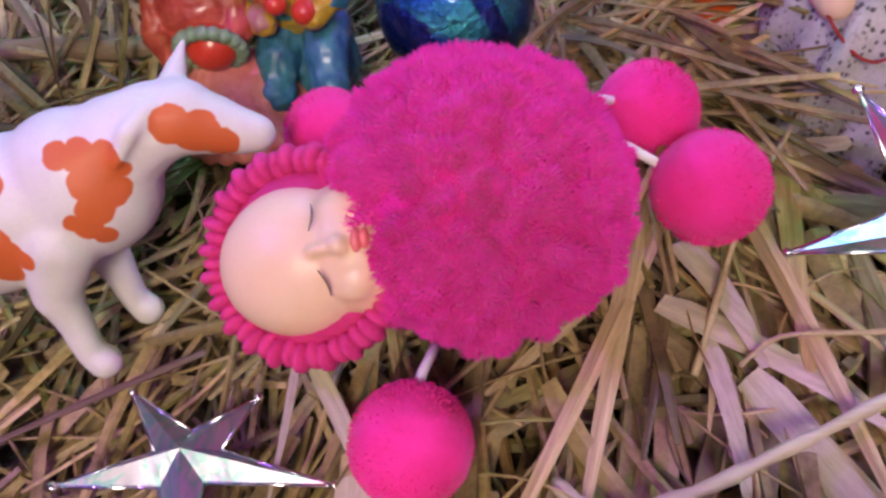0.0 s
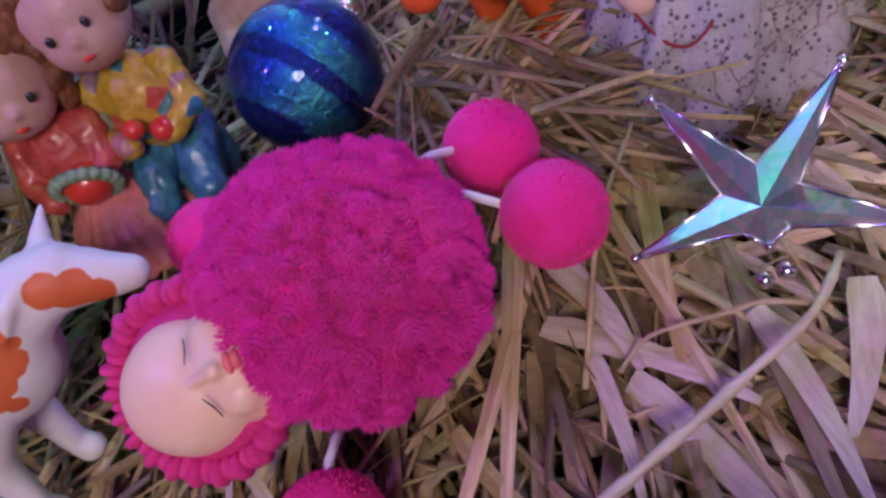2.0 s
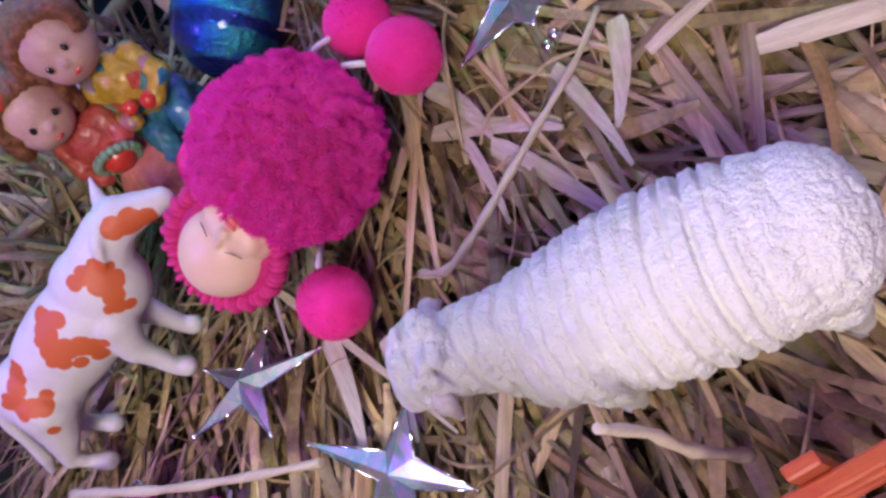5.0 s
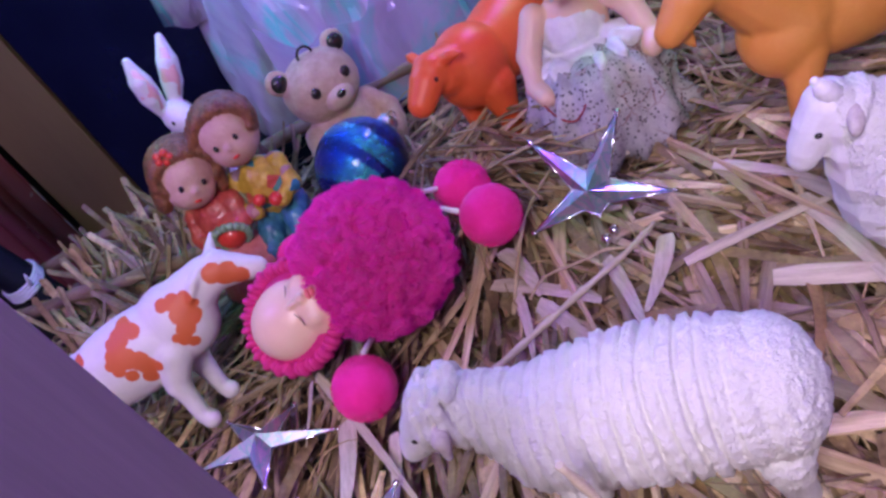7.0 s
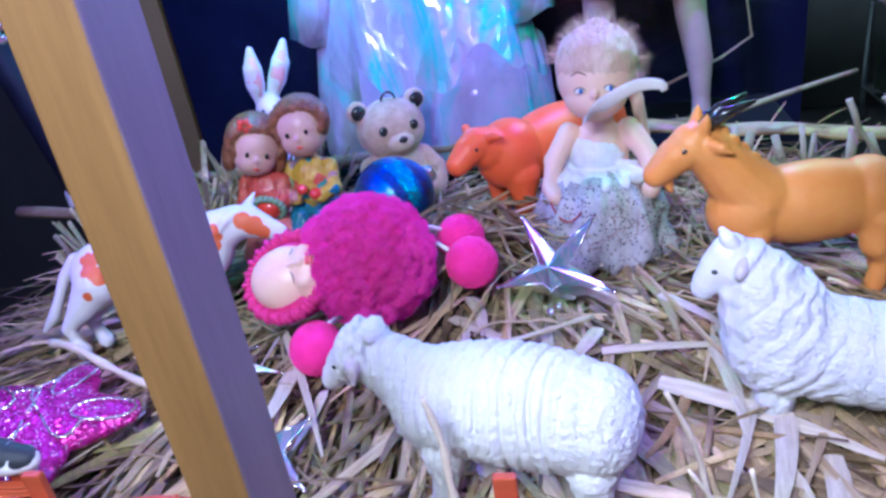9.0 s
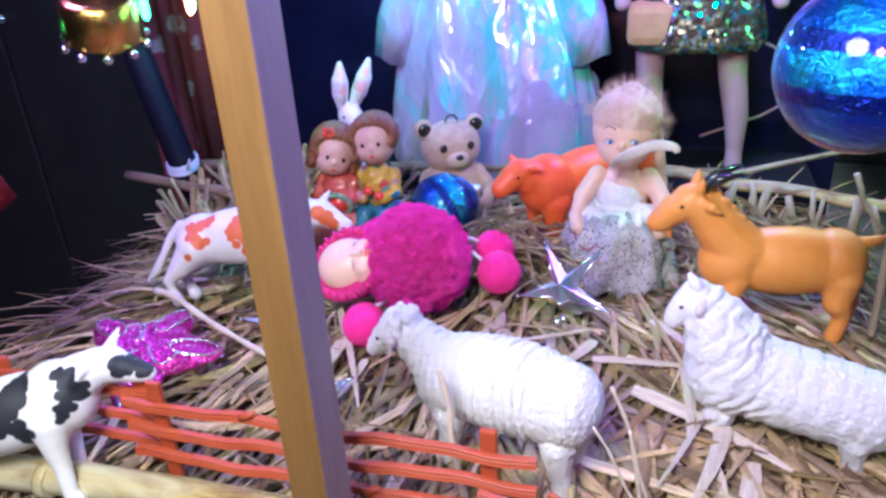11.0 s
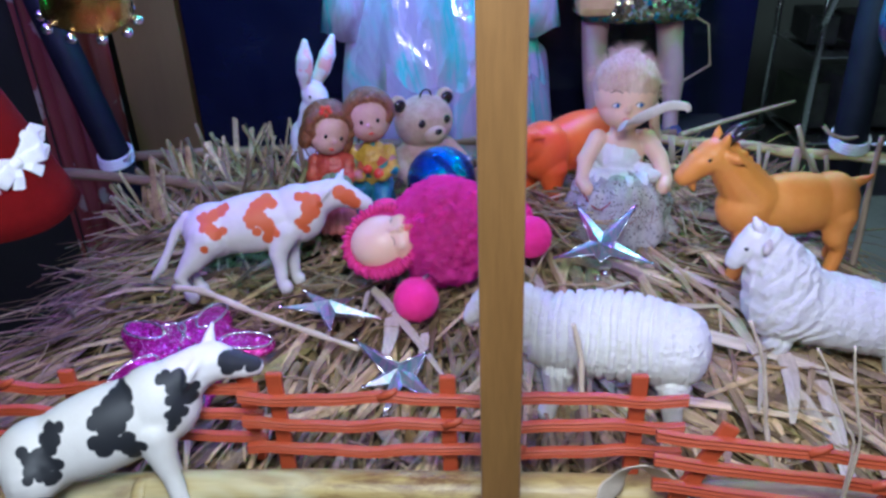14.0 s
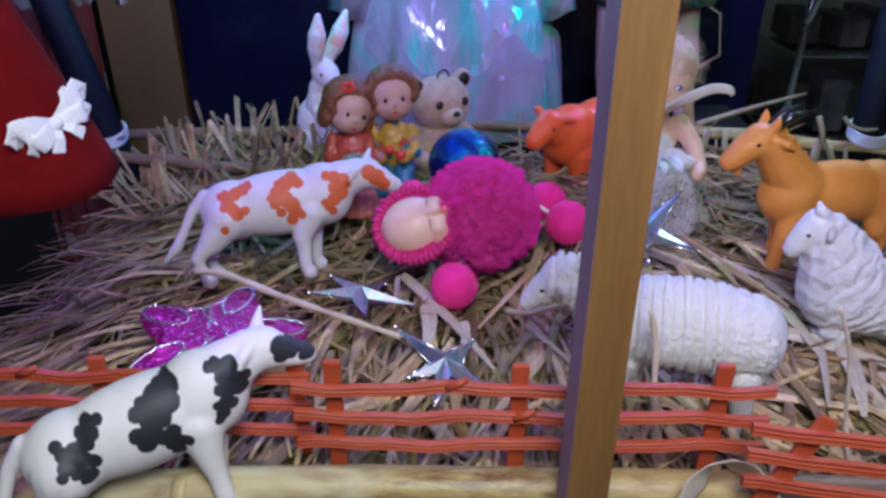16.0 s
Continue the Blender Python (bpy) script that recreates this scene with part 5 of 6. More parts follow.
    pieces.append((raw(bm), 5))
    bm = bmesh.new()
    for s in (-1, 1):
        arc = [set_at(-0.0115 - 0.0013 * math.sin(3.14 * k / 6), s * (0.0062 + 0.0088 * k / 6), 0.0234 - 0.0054 * (k / 6) ** 1.5) for k in range(7)]
        tube(bm, arc, [0.0002, 0.0003, 0.0004, 0.0004, 0.0004, 0.0003, 0.0002], 6)
    pieces.append((raw(bm), 6))
    # knitted hood with a ruffled edge
    bm = bmesh.new()
    for k in range(46):
        a = 2 * math.pi * k / 46
        rr = 0.0335 + 0.0012 * (k % 2)
        ell(bm, at(rr * math.cos(a) * 1.03, rr * math.sin(a), 0.0015 + 0.0016 * (k % 2)), (0.0056, 0.0030, 0.0066), tuple(math.degrees(x) for x in (R @ Matrix.Rotation(a, 4, "Z")).to_euler()), seg=10)
    ell(bm, at(0, 0, -0.008), (0.0345, 0.0335, 0.0235), tuple(math.degrees(x) for x in R.to_euler()), seg=30)
    pieces.append((raw(bm), 3))
    bm = bmesh.new()
    for a, b in (((-0.03, 0.232, 0.112), (-0.038, 0.20, 0.115)), ((0.025, 0.300, 0.142), (0.058, 0.283, 0.132)), ((0.018, 0.31, 0.146), (0.045, 0.322, 0.136)), ((-0.045, 0.30, 0.128), (-0.078, 0.332, 0.130))):
        a, b = Vector(a), Vector(b)
        tube(bm, [a, a.lerp(b, 0.5) + Vector((0, 0, 0.003)), b], 0.0019, 8)
    pieces.append((raw(bm), 7))
    return joined("pompom_doll", pieces, [FUR, FUR_CORE_SHADE, PLUSH, KNIT, SKIN, LIPS, LASH, WHITE_CORD])


thing("pompom_doll", "sleeping baby doll with bright pink pompom body and knitted hood", "doll", data=pompom_doll())

# ---- twins, bear, rabbit ----


def twins():
    pieces = []
    g, b = Vector((-0.149, 0.409, 0.198)), Vector((-0.104, 0.422, 0.208))
    for c, turn, tip, girl in ((g, 0.9, 20, True), (b, 0.35, -4, False)):
        lean = Matrix.Translation(c) @ Matrix.Rotation(radians(tip), 4, "Y") @ Matrix.Rotation(radians(14 * turn * 2), 4, "Z") @ Matrix.Rotation(radians(-8), 4, "X") @ Matrix.Scale(1.22, 4)
        o = Vector((0, 0, 0))
        bm = bmesh.new()
        ell(bm, o, (0.0205, 0.0195, 0.0220), seg=24)
        ell(bm, (0, -0.006, -0.008), (0.0165, 0.0150, 0.0135), seg=20)
        ell(bm, (0, -0.0205, -0.0055), 0.0026, seg=10)
        head = fused(bm, 0.0012, 3)
        bm = bmesh.new()
        ell(bm, (0, 0.0050, 0.0050), (0.0236, 0.0205, 0.0222), seg=28)
        for k in range(15):  # swept fringe and bob
            q = -0.62 + 4.40 * k / 14
            ell(bm, (0.0188 * math.cos(q), -0.0062 + 0.003 * abs(math.cos(q)), 0.0050 + 0.0150 * math.sin(q)), (0.0058, 0.0110, 0.0056), (20 * math.sin(q), 0, 12 * math.cos(q)), seg=12)
        if girl:
            for s in (-1, 1):
                ell(bm, (0.0190 * s, 0.001, -0.0090), (0.0066, 0.0115, 0.0125), seg=14)
        hair = fused(bm, 0.0012, 4)
        push(hair, lambda p, q: 0.0009 * noisy((p[0] * 1.6, p[1] * 0.6, p[2] * 0.6), 260.0))
        bm = bmesh.new()
        for s in (-1, 1):
            ell(bm, (0.0074 * s, -0.0196, -0.0015), (0.0017, 0.0010, 0.0022), seg=10)
        eyes = raw(bm)
        bm = bmesh.new()
        ell(bm, (0, -0.0206, -0.0122), (0.0026, 0.0010, 0.0010), seg=10)
        if girl:  # a red flower in her hair
            for k in range(5):
                ell(bm, (-0.010 + 0.0038 * math.cos(1.257 * k), -0.0125, 0.0195 + 0.0034 * math.sin(1.257 * k)), (0.0028, 0.0030, 0.0026), seg=10)
        for me, slot in ((head, 0), (hair, 1), (eyes, 2), (raw(bm), 7)):
            me.transform(lean)
            pieces.append((me, slot))
    bm = bmesh.new()  # girl's dress with a pleated skirt
    ell(bm, (g.x + 0.002, g.y, 0.150), (0.0235, 0.0195, 0.0260))
    for s in (-1, 1):
        limb(bm, [(g.x + 0.018 * s, g.y, 0.162, 0.0085), (g.x + 0.021 * s, g.y - 0.012, 0.146, 0.0078), (g.x + 0.011 * s, g.y - 0.024, 0.140, 0.0065)])
    me = fused(bm, 0.0011, 1)
    push(me, lambda p, q: 0.0008 * noisy(p, 220.0))
    pieces.append((me, 3))
    bm = bmesh.new()
    for k in range(12):
        a = -3.1 + 3.1 * k / 11
        limb(bm, [(g.x + 0.006, g.y - 0.008, 0.134, 0.008), (g.x + 0.006 + 0.026 * math.cos(a), g.y - 0.010 + 0.026 * math.sin(a), 0.112, 0.0058), (g.x + 0.006 + 0.034 * math.cos(a), g.y - 0.010 + 0.034 * math.sin(a), 0.094, 0.0055)], 8)
    ell(bm, (g.x + 0.004, g.y - 0.004, 0.100), (0.023, 0.021, 0.020))
    pieces.append((fused(bm, 0.0011, 1), 8))
    bm = bmesh.new()  # boy's jacket
    ell(bm, (b.x, b.y, 0.152), (0.0235, 0.0190, 0.0290))
    for s in (-1, 1):
        limb(bm, [(b.x + 0.019 * s, b.y, 0.168, 0.0090), (b.x + 0.024 * s, b.y - 0.012, 0.150, 0.0085), (b.x + 0.012 * s, b.y - 0.024, 0.146, 0.0070)])
    me = fused(bm, 0.0013, 2)
    push(me, lambda p, q: 0.0009 * noisy(p, 220.0))
    pieces.append((me, 4))
    bm = bmesh.new()  # his trousers and shoes
    for s in (-1, 1):
        limb(bm, [(b.x + 0.010 * s, b.y, 0.128, 0.0135), (b.x + 0.013 * s, b.y - 0.020, 0.124, 0.0115), (b.x + 0.014 * s, b.y - 0.034, 0.112, 0.0100), (b.x + 0.014 * s, b.y - 0.036, 0.096, 0.0090), (b.x + 0.015 * s, b.y - 0.042, 0.090, 0.0085)])
    ell(bm, (b.x, b.y, 0.108), (0.024, 0.022, 0.026))
    me = fused(bm, 0.0013, 2)
    push(me, lambda p, q: 0.0011 * noisy(p, 200.0))
    pieces.append((me, 5))
    k0 = Vector((-0.1405, 0.387, 0.143))  # basket with a wreath and an apple
    bm = bmesh.new()
    for k in range(18):
        a = 2 * math.pi * k / 18
        ell(bm, k0 + Vector((0.0145 * math.cos(a), -0.002 - 0.006 * math.sin(a), 0.0125 * math.sin(a))), 0.0037, seg=10)
    pieces.append((raw(bm), 6))
    bm = bmesh.new()
    ell(bm, k0 + Vector((0, 0, 0)), (0.0125, 0.0105, 0.0115), seg=24)
    pieces.append((raw(bm), 7))
    bm = bmesh.new()
    for x, y, z, r in ((b.x + 0.010, b.y - 0.026, 0.150, 0.0062), (b.x - 0.002, b.y - 0.027, 0.156, 0.0052)):
        ell(bm, (x, y, z), r, seg=14)
    pieces.append((raw(bm), 7))
    return joined("twin_figurine", pieces, [FIG_SKIN, HAIR_BROWN, EYE, FIG_RED, FIG_YELLOW, FIG_BLUE, FIG_GREEN, FIG_APPLE, FIG_CORAL])


thing("twin_figurine", "glazed figurine of two seated children, red dress and yellow jacket", "figurine", data=twins())


def bear():
    c = Vector((-0.046, 0.572, 0.160))
    bm = bmesh.new()
    ell(bm, c, (0.0400, 0.0340, 0.0345), seg=28)
    ell(bm, c + Vector((0, 0.004, -0.060)), (0.040, 0.034, 0.045), seg=28)
    for s in (-1, 1):
        ell(bm, c + Vector((0.0345 * s, 0.004, 0.0260)), (0.0125, 0.0080, 0.0125), seg=18)
        limb(bm, [(c.x + 0.032 * s, c.y, c.z - 0.040, 0.013), (c.x + 0.042 * s, c.y - 0.018, c.z - 0.055, 0.012), (c.x + 0.036 * s, c.y - 0.030, c.z - 0.064, 0.012)])
        limb(bm, [(c.x + 0.022 * s, c.y - 0.01, c.z - 0.072, 0.016), (c.x + 0.030 * s, c.y - 0.032, c.z - 0.072, 0.014)])
    fur = fused(bm, 0.0017, 3)
    push(fur, lambda p, q: 0.0007 * noisy(p, 300.0))
    items = [("body", fur, BEAR_FUR, "")]
    bm = bmesh.new()
    ell(bm, c + Vector((0.0, -0.028, -0.009)), (0.0160, 0.0125, 0.0125), seg=20)
    items.append(("muzzle", raw(bm), BEAR_PALE, "paler tan muzzle"))
    for s in (-1, 1):
        bm = bmesh.new()
        ell(bm, c + Vector((0.0180 * s, -0.0300, 0.007)), (0.0052, 0.0032, 0.0056), seg=14)
        items.append(("eye", raw(bm), EYE, "glossy black eye"))
        bm = bmesh.new()
        ell(bm, c + Vector((0.0345 * s, -0.0022, 0.0260)), (0.0088, 0.0048, 0.0088), seg=14)
        items.append(("inner_ear", raw(bm), EYE, "black inner ear"))
    bm = bmesh.new()
    ell(bm, c + Vector((0.0, -0.0402, -0.004)), (0.0052, 0.0030, 0.0038), seg=14)
    items.append(("nose", raw(bm), EYE, "black nose"))
    bm = bmesh.new()
    tube(bm, [c + Vector((0.008 * math.cos(a), -0.008, 0.0345 + 0.009 * math.sin(a))) for a in [math.pi * k / 8 for k in range(9)]], 0.0014, 6)
    items.append(("hanging_loop", raw(bm), EYE, "dark hanging loop"))
    return items


bear_parts = bear()
for row in bear_parts:
    row[1].transform(Matrix.Translation((0.046, -0.572, -0.070)))
assemble(thing("toy_bear", "small brown flocked toy bear behind the blue bauble", "toy bear", pose(-0.055, 0.562, 0.067, 0, 0, 32)), bear_parts)


def rabbit():
    """Sits up and looks along its own x axis."""
    bm = bmesh.new()
    ell(bm, (-0.004, 0, 0.034), (0.025, 0.022, 0.034), seg=24)
    ell(bm, (0.008, 0, 0.064), (0.0170, 0.0165, 0.026), (0, 18, 0), seg=20)
    ell(bm, (0.022, 0.003, 0.104), (0.0200, 0.0165, 0.0175), (0, 30, 0), seg=24)
    limb(bm, [(0.028, 0.003, 0.102, 0.0140), (0.038, 0.003, 0.092, 0.0098), (0.042, 0.003, 0.088, 0.0078)])
    limb(bm, [(0.010, 0.0, 0.082, 0.0135), (0.017, 0.002, 0.094, 0.0135)])
    for s, lean in ((-1, 0.004), (1, 0.014)):
        limb(bm, [(0.016, 0.003 + 0.008 * s, 0.116, 0.0070), (0.020 + 0.3 * lean, 0.003 + 0.012 * s + lean * 0.3, 0.136, 0.0112), (0.024 + 0.4 * lean, 0.003 + 0.014 * s + lean * 0.6, 0.154, 0.0110), (0.027 + 0.5 * lean, 0.003 + 0.015 * s + lean, 0.176, 0.0042)])
        limb(bm, [(0.018, 0.011 * s, 0.058, 0.0072), (0.024, 0.010 * s, 0.034, 0.0062), (0.027, 0.010 * s, 0.007, 0.0080)])
        ell(bm, (0.000, 0.016 * s, 0.016), (0.020, 0.011, 0.016), seg=16)
    ell(bm, (-0.028, 0, 0.018), 0.0085, seg=14)
    body = fused(bm, 0.0014, 3)
    items = [("body", body, RABBIT, "")]
    for s, lean in ((-1, 0.004), (1, 0.014)):
        bm = bmesh.new()
        tube(bm, [(0.0245 + 0.1 * lean, 0.0005 + 0.010 * s + lean * 0.2, 0.122), (0.0285 + 0.3 * lean, -0.0010 + 0.012 * s + lean * 0.35, 0.141), (0.0335 + 0.4 * lean, 0.0010 + 0.0145 * s + lean * 0.75, 0.168)], [0.0032, 0.0090, 0.0030], 12, flat=0.35, side=(0.78, -0.58, 0.1))
        items.append(("ear_lining", raw(bm), RABBIT_EAR, "pink ear lining"))
        bm = bmesh.new()
        ell(bm, (0.031, 0.003 + 0.0142 * s, 0.106), (0.0026, 0.0012, 0.0026), seg=10)
        items.append(("eye", raw(bm), EYE, "black painted eye"))
    bm = bmesh.new()
    ell(bm, (0.0490, 0.003, 0.090), (0.0016, 0.0026, 0.0018), seg=10)
    items.append(("nose", raw(bm), RABBIT_EAR, "pink nose"))
    return items


assemble(thing("toy_rabbit", "white ceramic rabbit with tall pink-lined ears", "toy rabbit", facing((-0.218, 0.590, 0.086), (0.75, -0.66))), rabbit())

# ---- seated doll, angel, standing doll ----


def seated_doll():
    pieces = []
    c = Vector((0.174, 0.405, 0.234))
    bm = bmesh.new()
    ell(bm, c, (0.0330, 0.0310, 0.0350), seg=28)
    ell(bm, c + Vector((-0.001, -0.007, -0.015)), (0.0270, 0.0250, 0.0215), seg=22)
    ell(bm, c + Vector((-0.002, -0.0325, -0.0085)), 0.0036, seg=12)
    limb(bm, [(c.x, c.y, 0.205, 0.013), (c.x, c.y + 0.002, 0.188, 0.014)])
    ell(bm, (c.x, c.y + 0.002, 0.165), (0.026, 0.019, 0.030), seg=22)
    for s in (-1, 1):
        limb(bm, [(c.x + 0.026 * s, c.y, 0.184, 0.0105), (c.x + 0.040 * s, c.y - 0.012, 0.164, 0.0098), (c.x + 0.044 * s, c.y - 0.028, 0.146, 0.0085), (c.x + 0.040 * s, c.y - 0.040, 0.142, 0.0080)])
    pieces.append((fused(bm, 0.0014, 4), 0))
    bm = bmesh.new()
    ell(bm, c + Vector((0, 0.007, 0.0055)), (0.0338, 0.0315, 0.0345), seg=28)
    ell(bm, c + Vector((0.003, 0.010, 0.036)), (0.012, 0.011, 0.009), seg=16)
    limb(bm, [(c.x + 0.029, c.y + 0.010, c.z, 0.006), (c.x + 0.034, c.y + 0.008, c.z - 0.03, 0.006), (c.x + 0.040, c.y + 0.004, c.z - 0.060, 0.004)])
    ell(bm, c + Vector((0.001, 0.002, 0.0125)), (0.0343, 0.0322, 0.0290), (14, 0, 0), seg=28)
    hair = fused(bm, 0.0013, 2)
    push(hair, lambda p, q: 0.0012 * noisy((p[0] * 1.5, p[1] * 0.5, p[2] * 0.5), 300.0) + 0.0010 * noisy(p, 90.0))
    pieces.append((hair, 1))
    V, F = [], []
    fibres(V, F, c + Vector((0, 0.006, 0.008)), 0.0335, 5200, 0.0135, 0.00008, random.Random(4), 0.25, 190)
    keep = [k for k in range(0, len(V), 5) if V[k].z > c.z - 0.004 + (0.016 if V[k].x < c.x else 0.0) and V[k].y > c.y - 0.012]
    V2, F2 = [], []
    for k in keep:
        i = len(V2)
        V2.extend(V[k:k + 5])
        F2.extend([(i, i + 1, i + 3, i + 2), (i + 2, i + 3, i + 4)])
    pieces.append((strands(V2, F2), 1))
    bm = bmesh.new()
    for s in (-1, 1):
        ell(bm, c + Vector((0.0120 * s - 0.002, -0.0298, -0.0045)), (0.0040, 0.0016, 0.0026), seg=14)
    pieces.append((raw(bm), 2))
    bm = bmesh.new()
    for s in (-1, 1):
        ell(bm, c + Vector((0.0120 * s - 0.0010, -0.0307, -0.0045)), (0.0019, 0.0012, 0.0022), seg=12)
    pieces.append((raw(bm), 3))
    bm = bmesh.new()
    for s in (-1, 1):
        tube(bm, [c + Vector((0.0120 * s - 0.002 + 0.0042 * math.cos(q), -0.0304, -0.0048 + 0.0032 * math.sin(q))) for q in [math.pi * k / 8 for k in range(9)]], 0.0005, 6)
        tube(bm, [c + Vector((s * (0.006 + 0.0030 * k) - 0.002, -0.0292 + 0.0010 * k, 0.0075 + 0.0028 * math.sin(0.8 * k))) for k in range(5)], 0.0005, 6)
    pieces.append((raw(bm), 4))
    bm = bmesh.new()
    ell(bm, c + Vector((-0.002, -0.0312, -0.0195)), (0.0048, 0.0020, 0.0017), seg=12)
    pieces.append((raw(bm), 5))
    # gathered skirt and bodice
    bm = bmesh.new()
    rings = []
    for j, (z, r) in enumerate(((0.152, 0.030), (0.146, 0.040), (0.136, 0.048), (0.122, 0.052), (0.106, 0.056), (0.090, 0.059), (0.080, 0.060))):
        ring = []
        for k in range(96):
            a = 2 * math.pi * k / 96
            w = 1 + 0.12 * (j / 6) ** 0.7 * math.sin(8 * a + 0.7 * j + 0.9 * math.sin(3 * a)) + 0.07 * (j / 6) ** 0.5 * math.sin(17 * a + 1.3 * j) + 0.13 * noise.noise(Vector((5 * math.cos(a), 5 * math.sin(a), j * 0.9)))
            ring.append(bm.verts.new((c.x - 0.003 + r * w * math.cos(a), c.y - 0.020 + 0.92 * r * w * math.sin(a), z + 0.006 * noise.noise(Vector((6 * math.cos(a), 6 * math.sin(a), j * 1.7))))))
        rings.append(ring)
    for A, B in zip(rings, rings[1:]):
        for k in range(96):
            bm.faces.new((A[k], A[(k + 1) % 96], B[(k + 1) % 96], B[k])).smooth = True
    bm.faces.new(rings[0])
    bm.faces.new(rings[-1][::-1])
    pieces.append((raw(bm), 6))
    bm = bmesh.new()
    ell(bm, (c.x - 0.002, c.y + 0.001, 0.165), (0.0262, 0.0205, 0.0225), (0, 8, 0), seg=24)
    rag = random.Random(6)
    for k in range(26):  # gathered cloth round the waist
        a = 2 * math.pi * k / 26 + rag.uniform(-0.1, 0.1)
        far = rag.uniform(0.75, 1.1)
        ell(bm, (c.x - 0.003 + 0.034 * far * math.cos(a), c.y - 0.014 + 0.027 * far * math.sin(a), 0.149 + rag.uniform(-0.005, 0.006)), (0.0125, 0.0050, rag.uniform(0.004, 0.009)), (rag.uniform(-30, 30), rag.uniform(-20, 20), math.degrees(a) + rag.uniform(-25, 25)), seg=12)
    ell(bm, (c.x - 0.003, c.y - 0.012, 0.149), (0.036, 0.026, 0.005), seg=20)
    cloth_top = fused(bm, 0.0012, 2)
    push(cloth_top, lambda p, q: 0.0009 * noisy(p, 160.0))
    pieces.append((cloth_top, 7))
    return joined("seated_doll", pieces, [SKIN, BLOND, RIBBON, mat("blue_iris", (0.05, 0.12, 0.35), (0.08, 0.2, 0.5), 0.2, bump=0.0), LASH, LIPS, LACE, RIBBON])


thing("seated_doll", "blond vinyl doll seated in a speckled cream dress", "doll", data=seated_doll())

bm = bmesh.new()
path = rounded([(0.165, 0.368, 0.210), (0.171, 0.346, 0.220), (0.182, 0.338, 0.230), (0.203, 0.336, 0.240), (0.220, 0.336, 0.239), (0.223, 0.336, 0.234)])
tube(bm, path, [0.0078 * (1 - 0.62 * k / (len(path) - 1)) for k in range(len(path))], 10, flat=0.18, side=(0.5, -1, 0.2))
PALE_LEAF = mat("pale_leaf", (0.62, 0.56, 0.50), (0.80, 0.75, 0.68), 0.55, scale=60, grain=500, bump=0.4)
thing("dry_leaf", "curled pale dry leaf lying against the doll", "leaf", data=done("dry_leaf", bm, PALE_LEAF))
bm = bmesh.new()
tube(bm, rounded([(0.1296, 0.3602, 0.1397), (0.1326, 0.3522, 0.1350), (0.1385, 0.3451, 0.1291), (0.1449, 0.3408, 0.1280), (0.1513, 0.3395, 0.1326), (0.1553, 0.3400, 0.1373)], 3), 0.0007, 6)
thing("red_thread", "thin loose red thread lying on the doll's skirt", "thread", data=done("red_thread", bm, mat("red_cotton", (0.30, 0.02, 0.02), (0.42, 0.04, 0.04), 0.8, scale=200, bump=0.3)))
bm = bmesh.new()
path = rounded([(0.086, -0.040, 0.078), (0.096, -0.034, 0.100), (0.108, -0.028, 0.120), (0.122, -0.026, 0.123), (0.137, -0.029, 0.114), (0.149, -0.036, 0.094), (0.154, -0.040, 0.080)])
tube(bm, path, [0.0112 * math.sin(0.35 + 2.5 * k / (len(path) - 1)) * (1 + 0.16 * math.sin(1.9 * k)) for k in range(len(path))], 10, flat=0.07, side=(0.15, 1, 0.9))
thing("dry_leaf", "curled tan dry leaf arched over the bamboo", "leaf", data=done("dry_leaf", bm, mat("tan_leaf", (0.52, 0.42, 0.32), (0.76, 0.66, 0.54), 0.55, scale=60, grain=500, bump=0.4)))

bm = bmesh.new()
box(bm, (0.06, 0.775, 0.0405), (0.72, 0.17, 0.05), bevel=0.003)
thing("plank", "black painted plank behind the straw that carries the dolls", "plank", data=done("plank", bm, BLACK_PAINT))


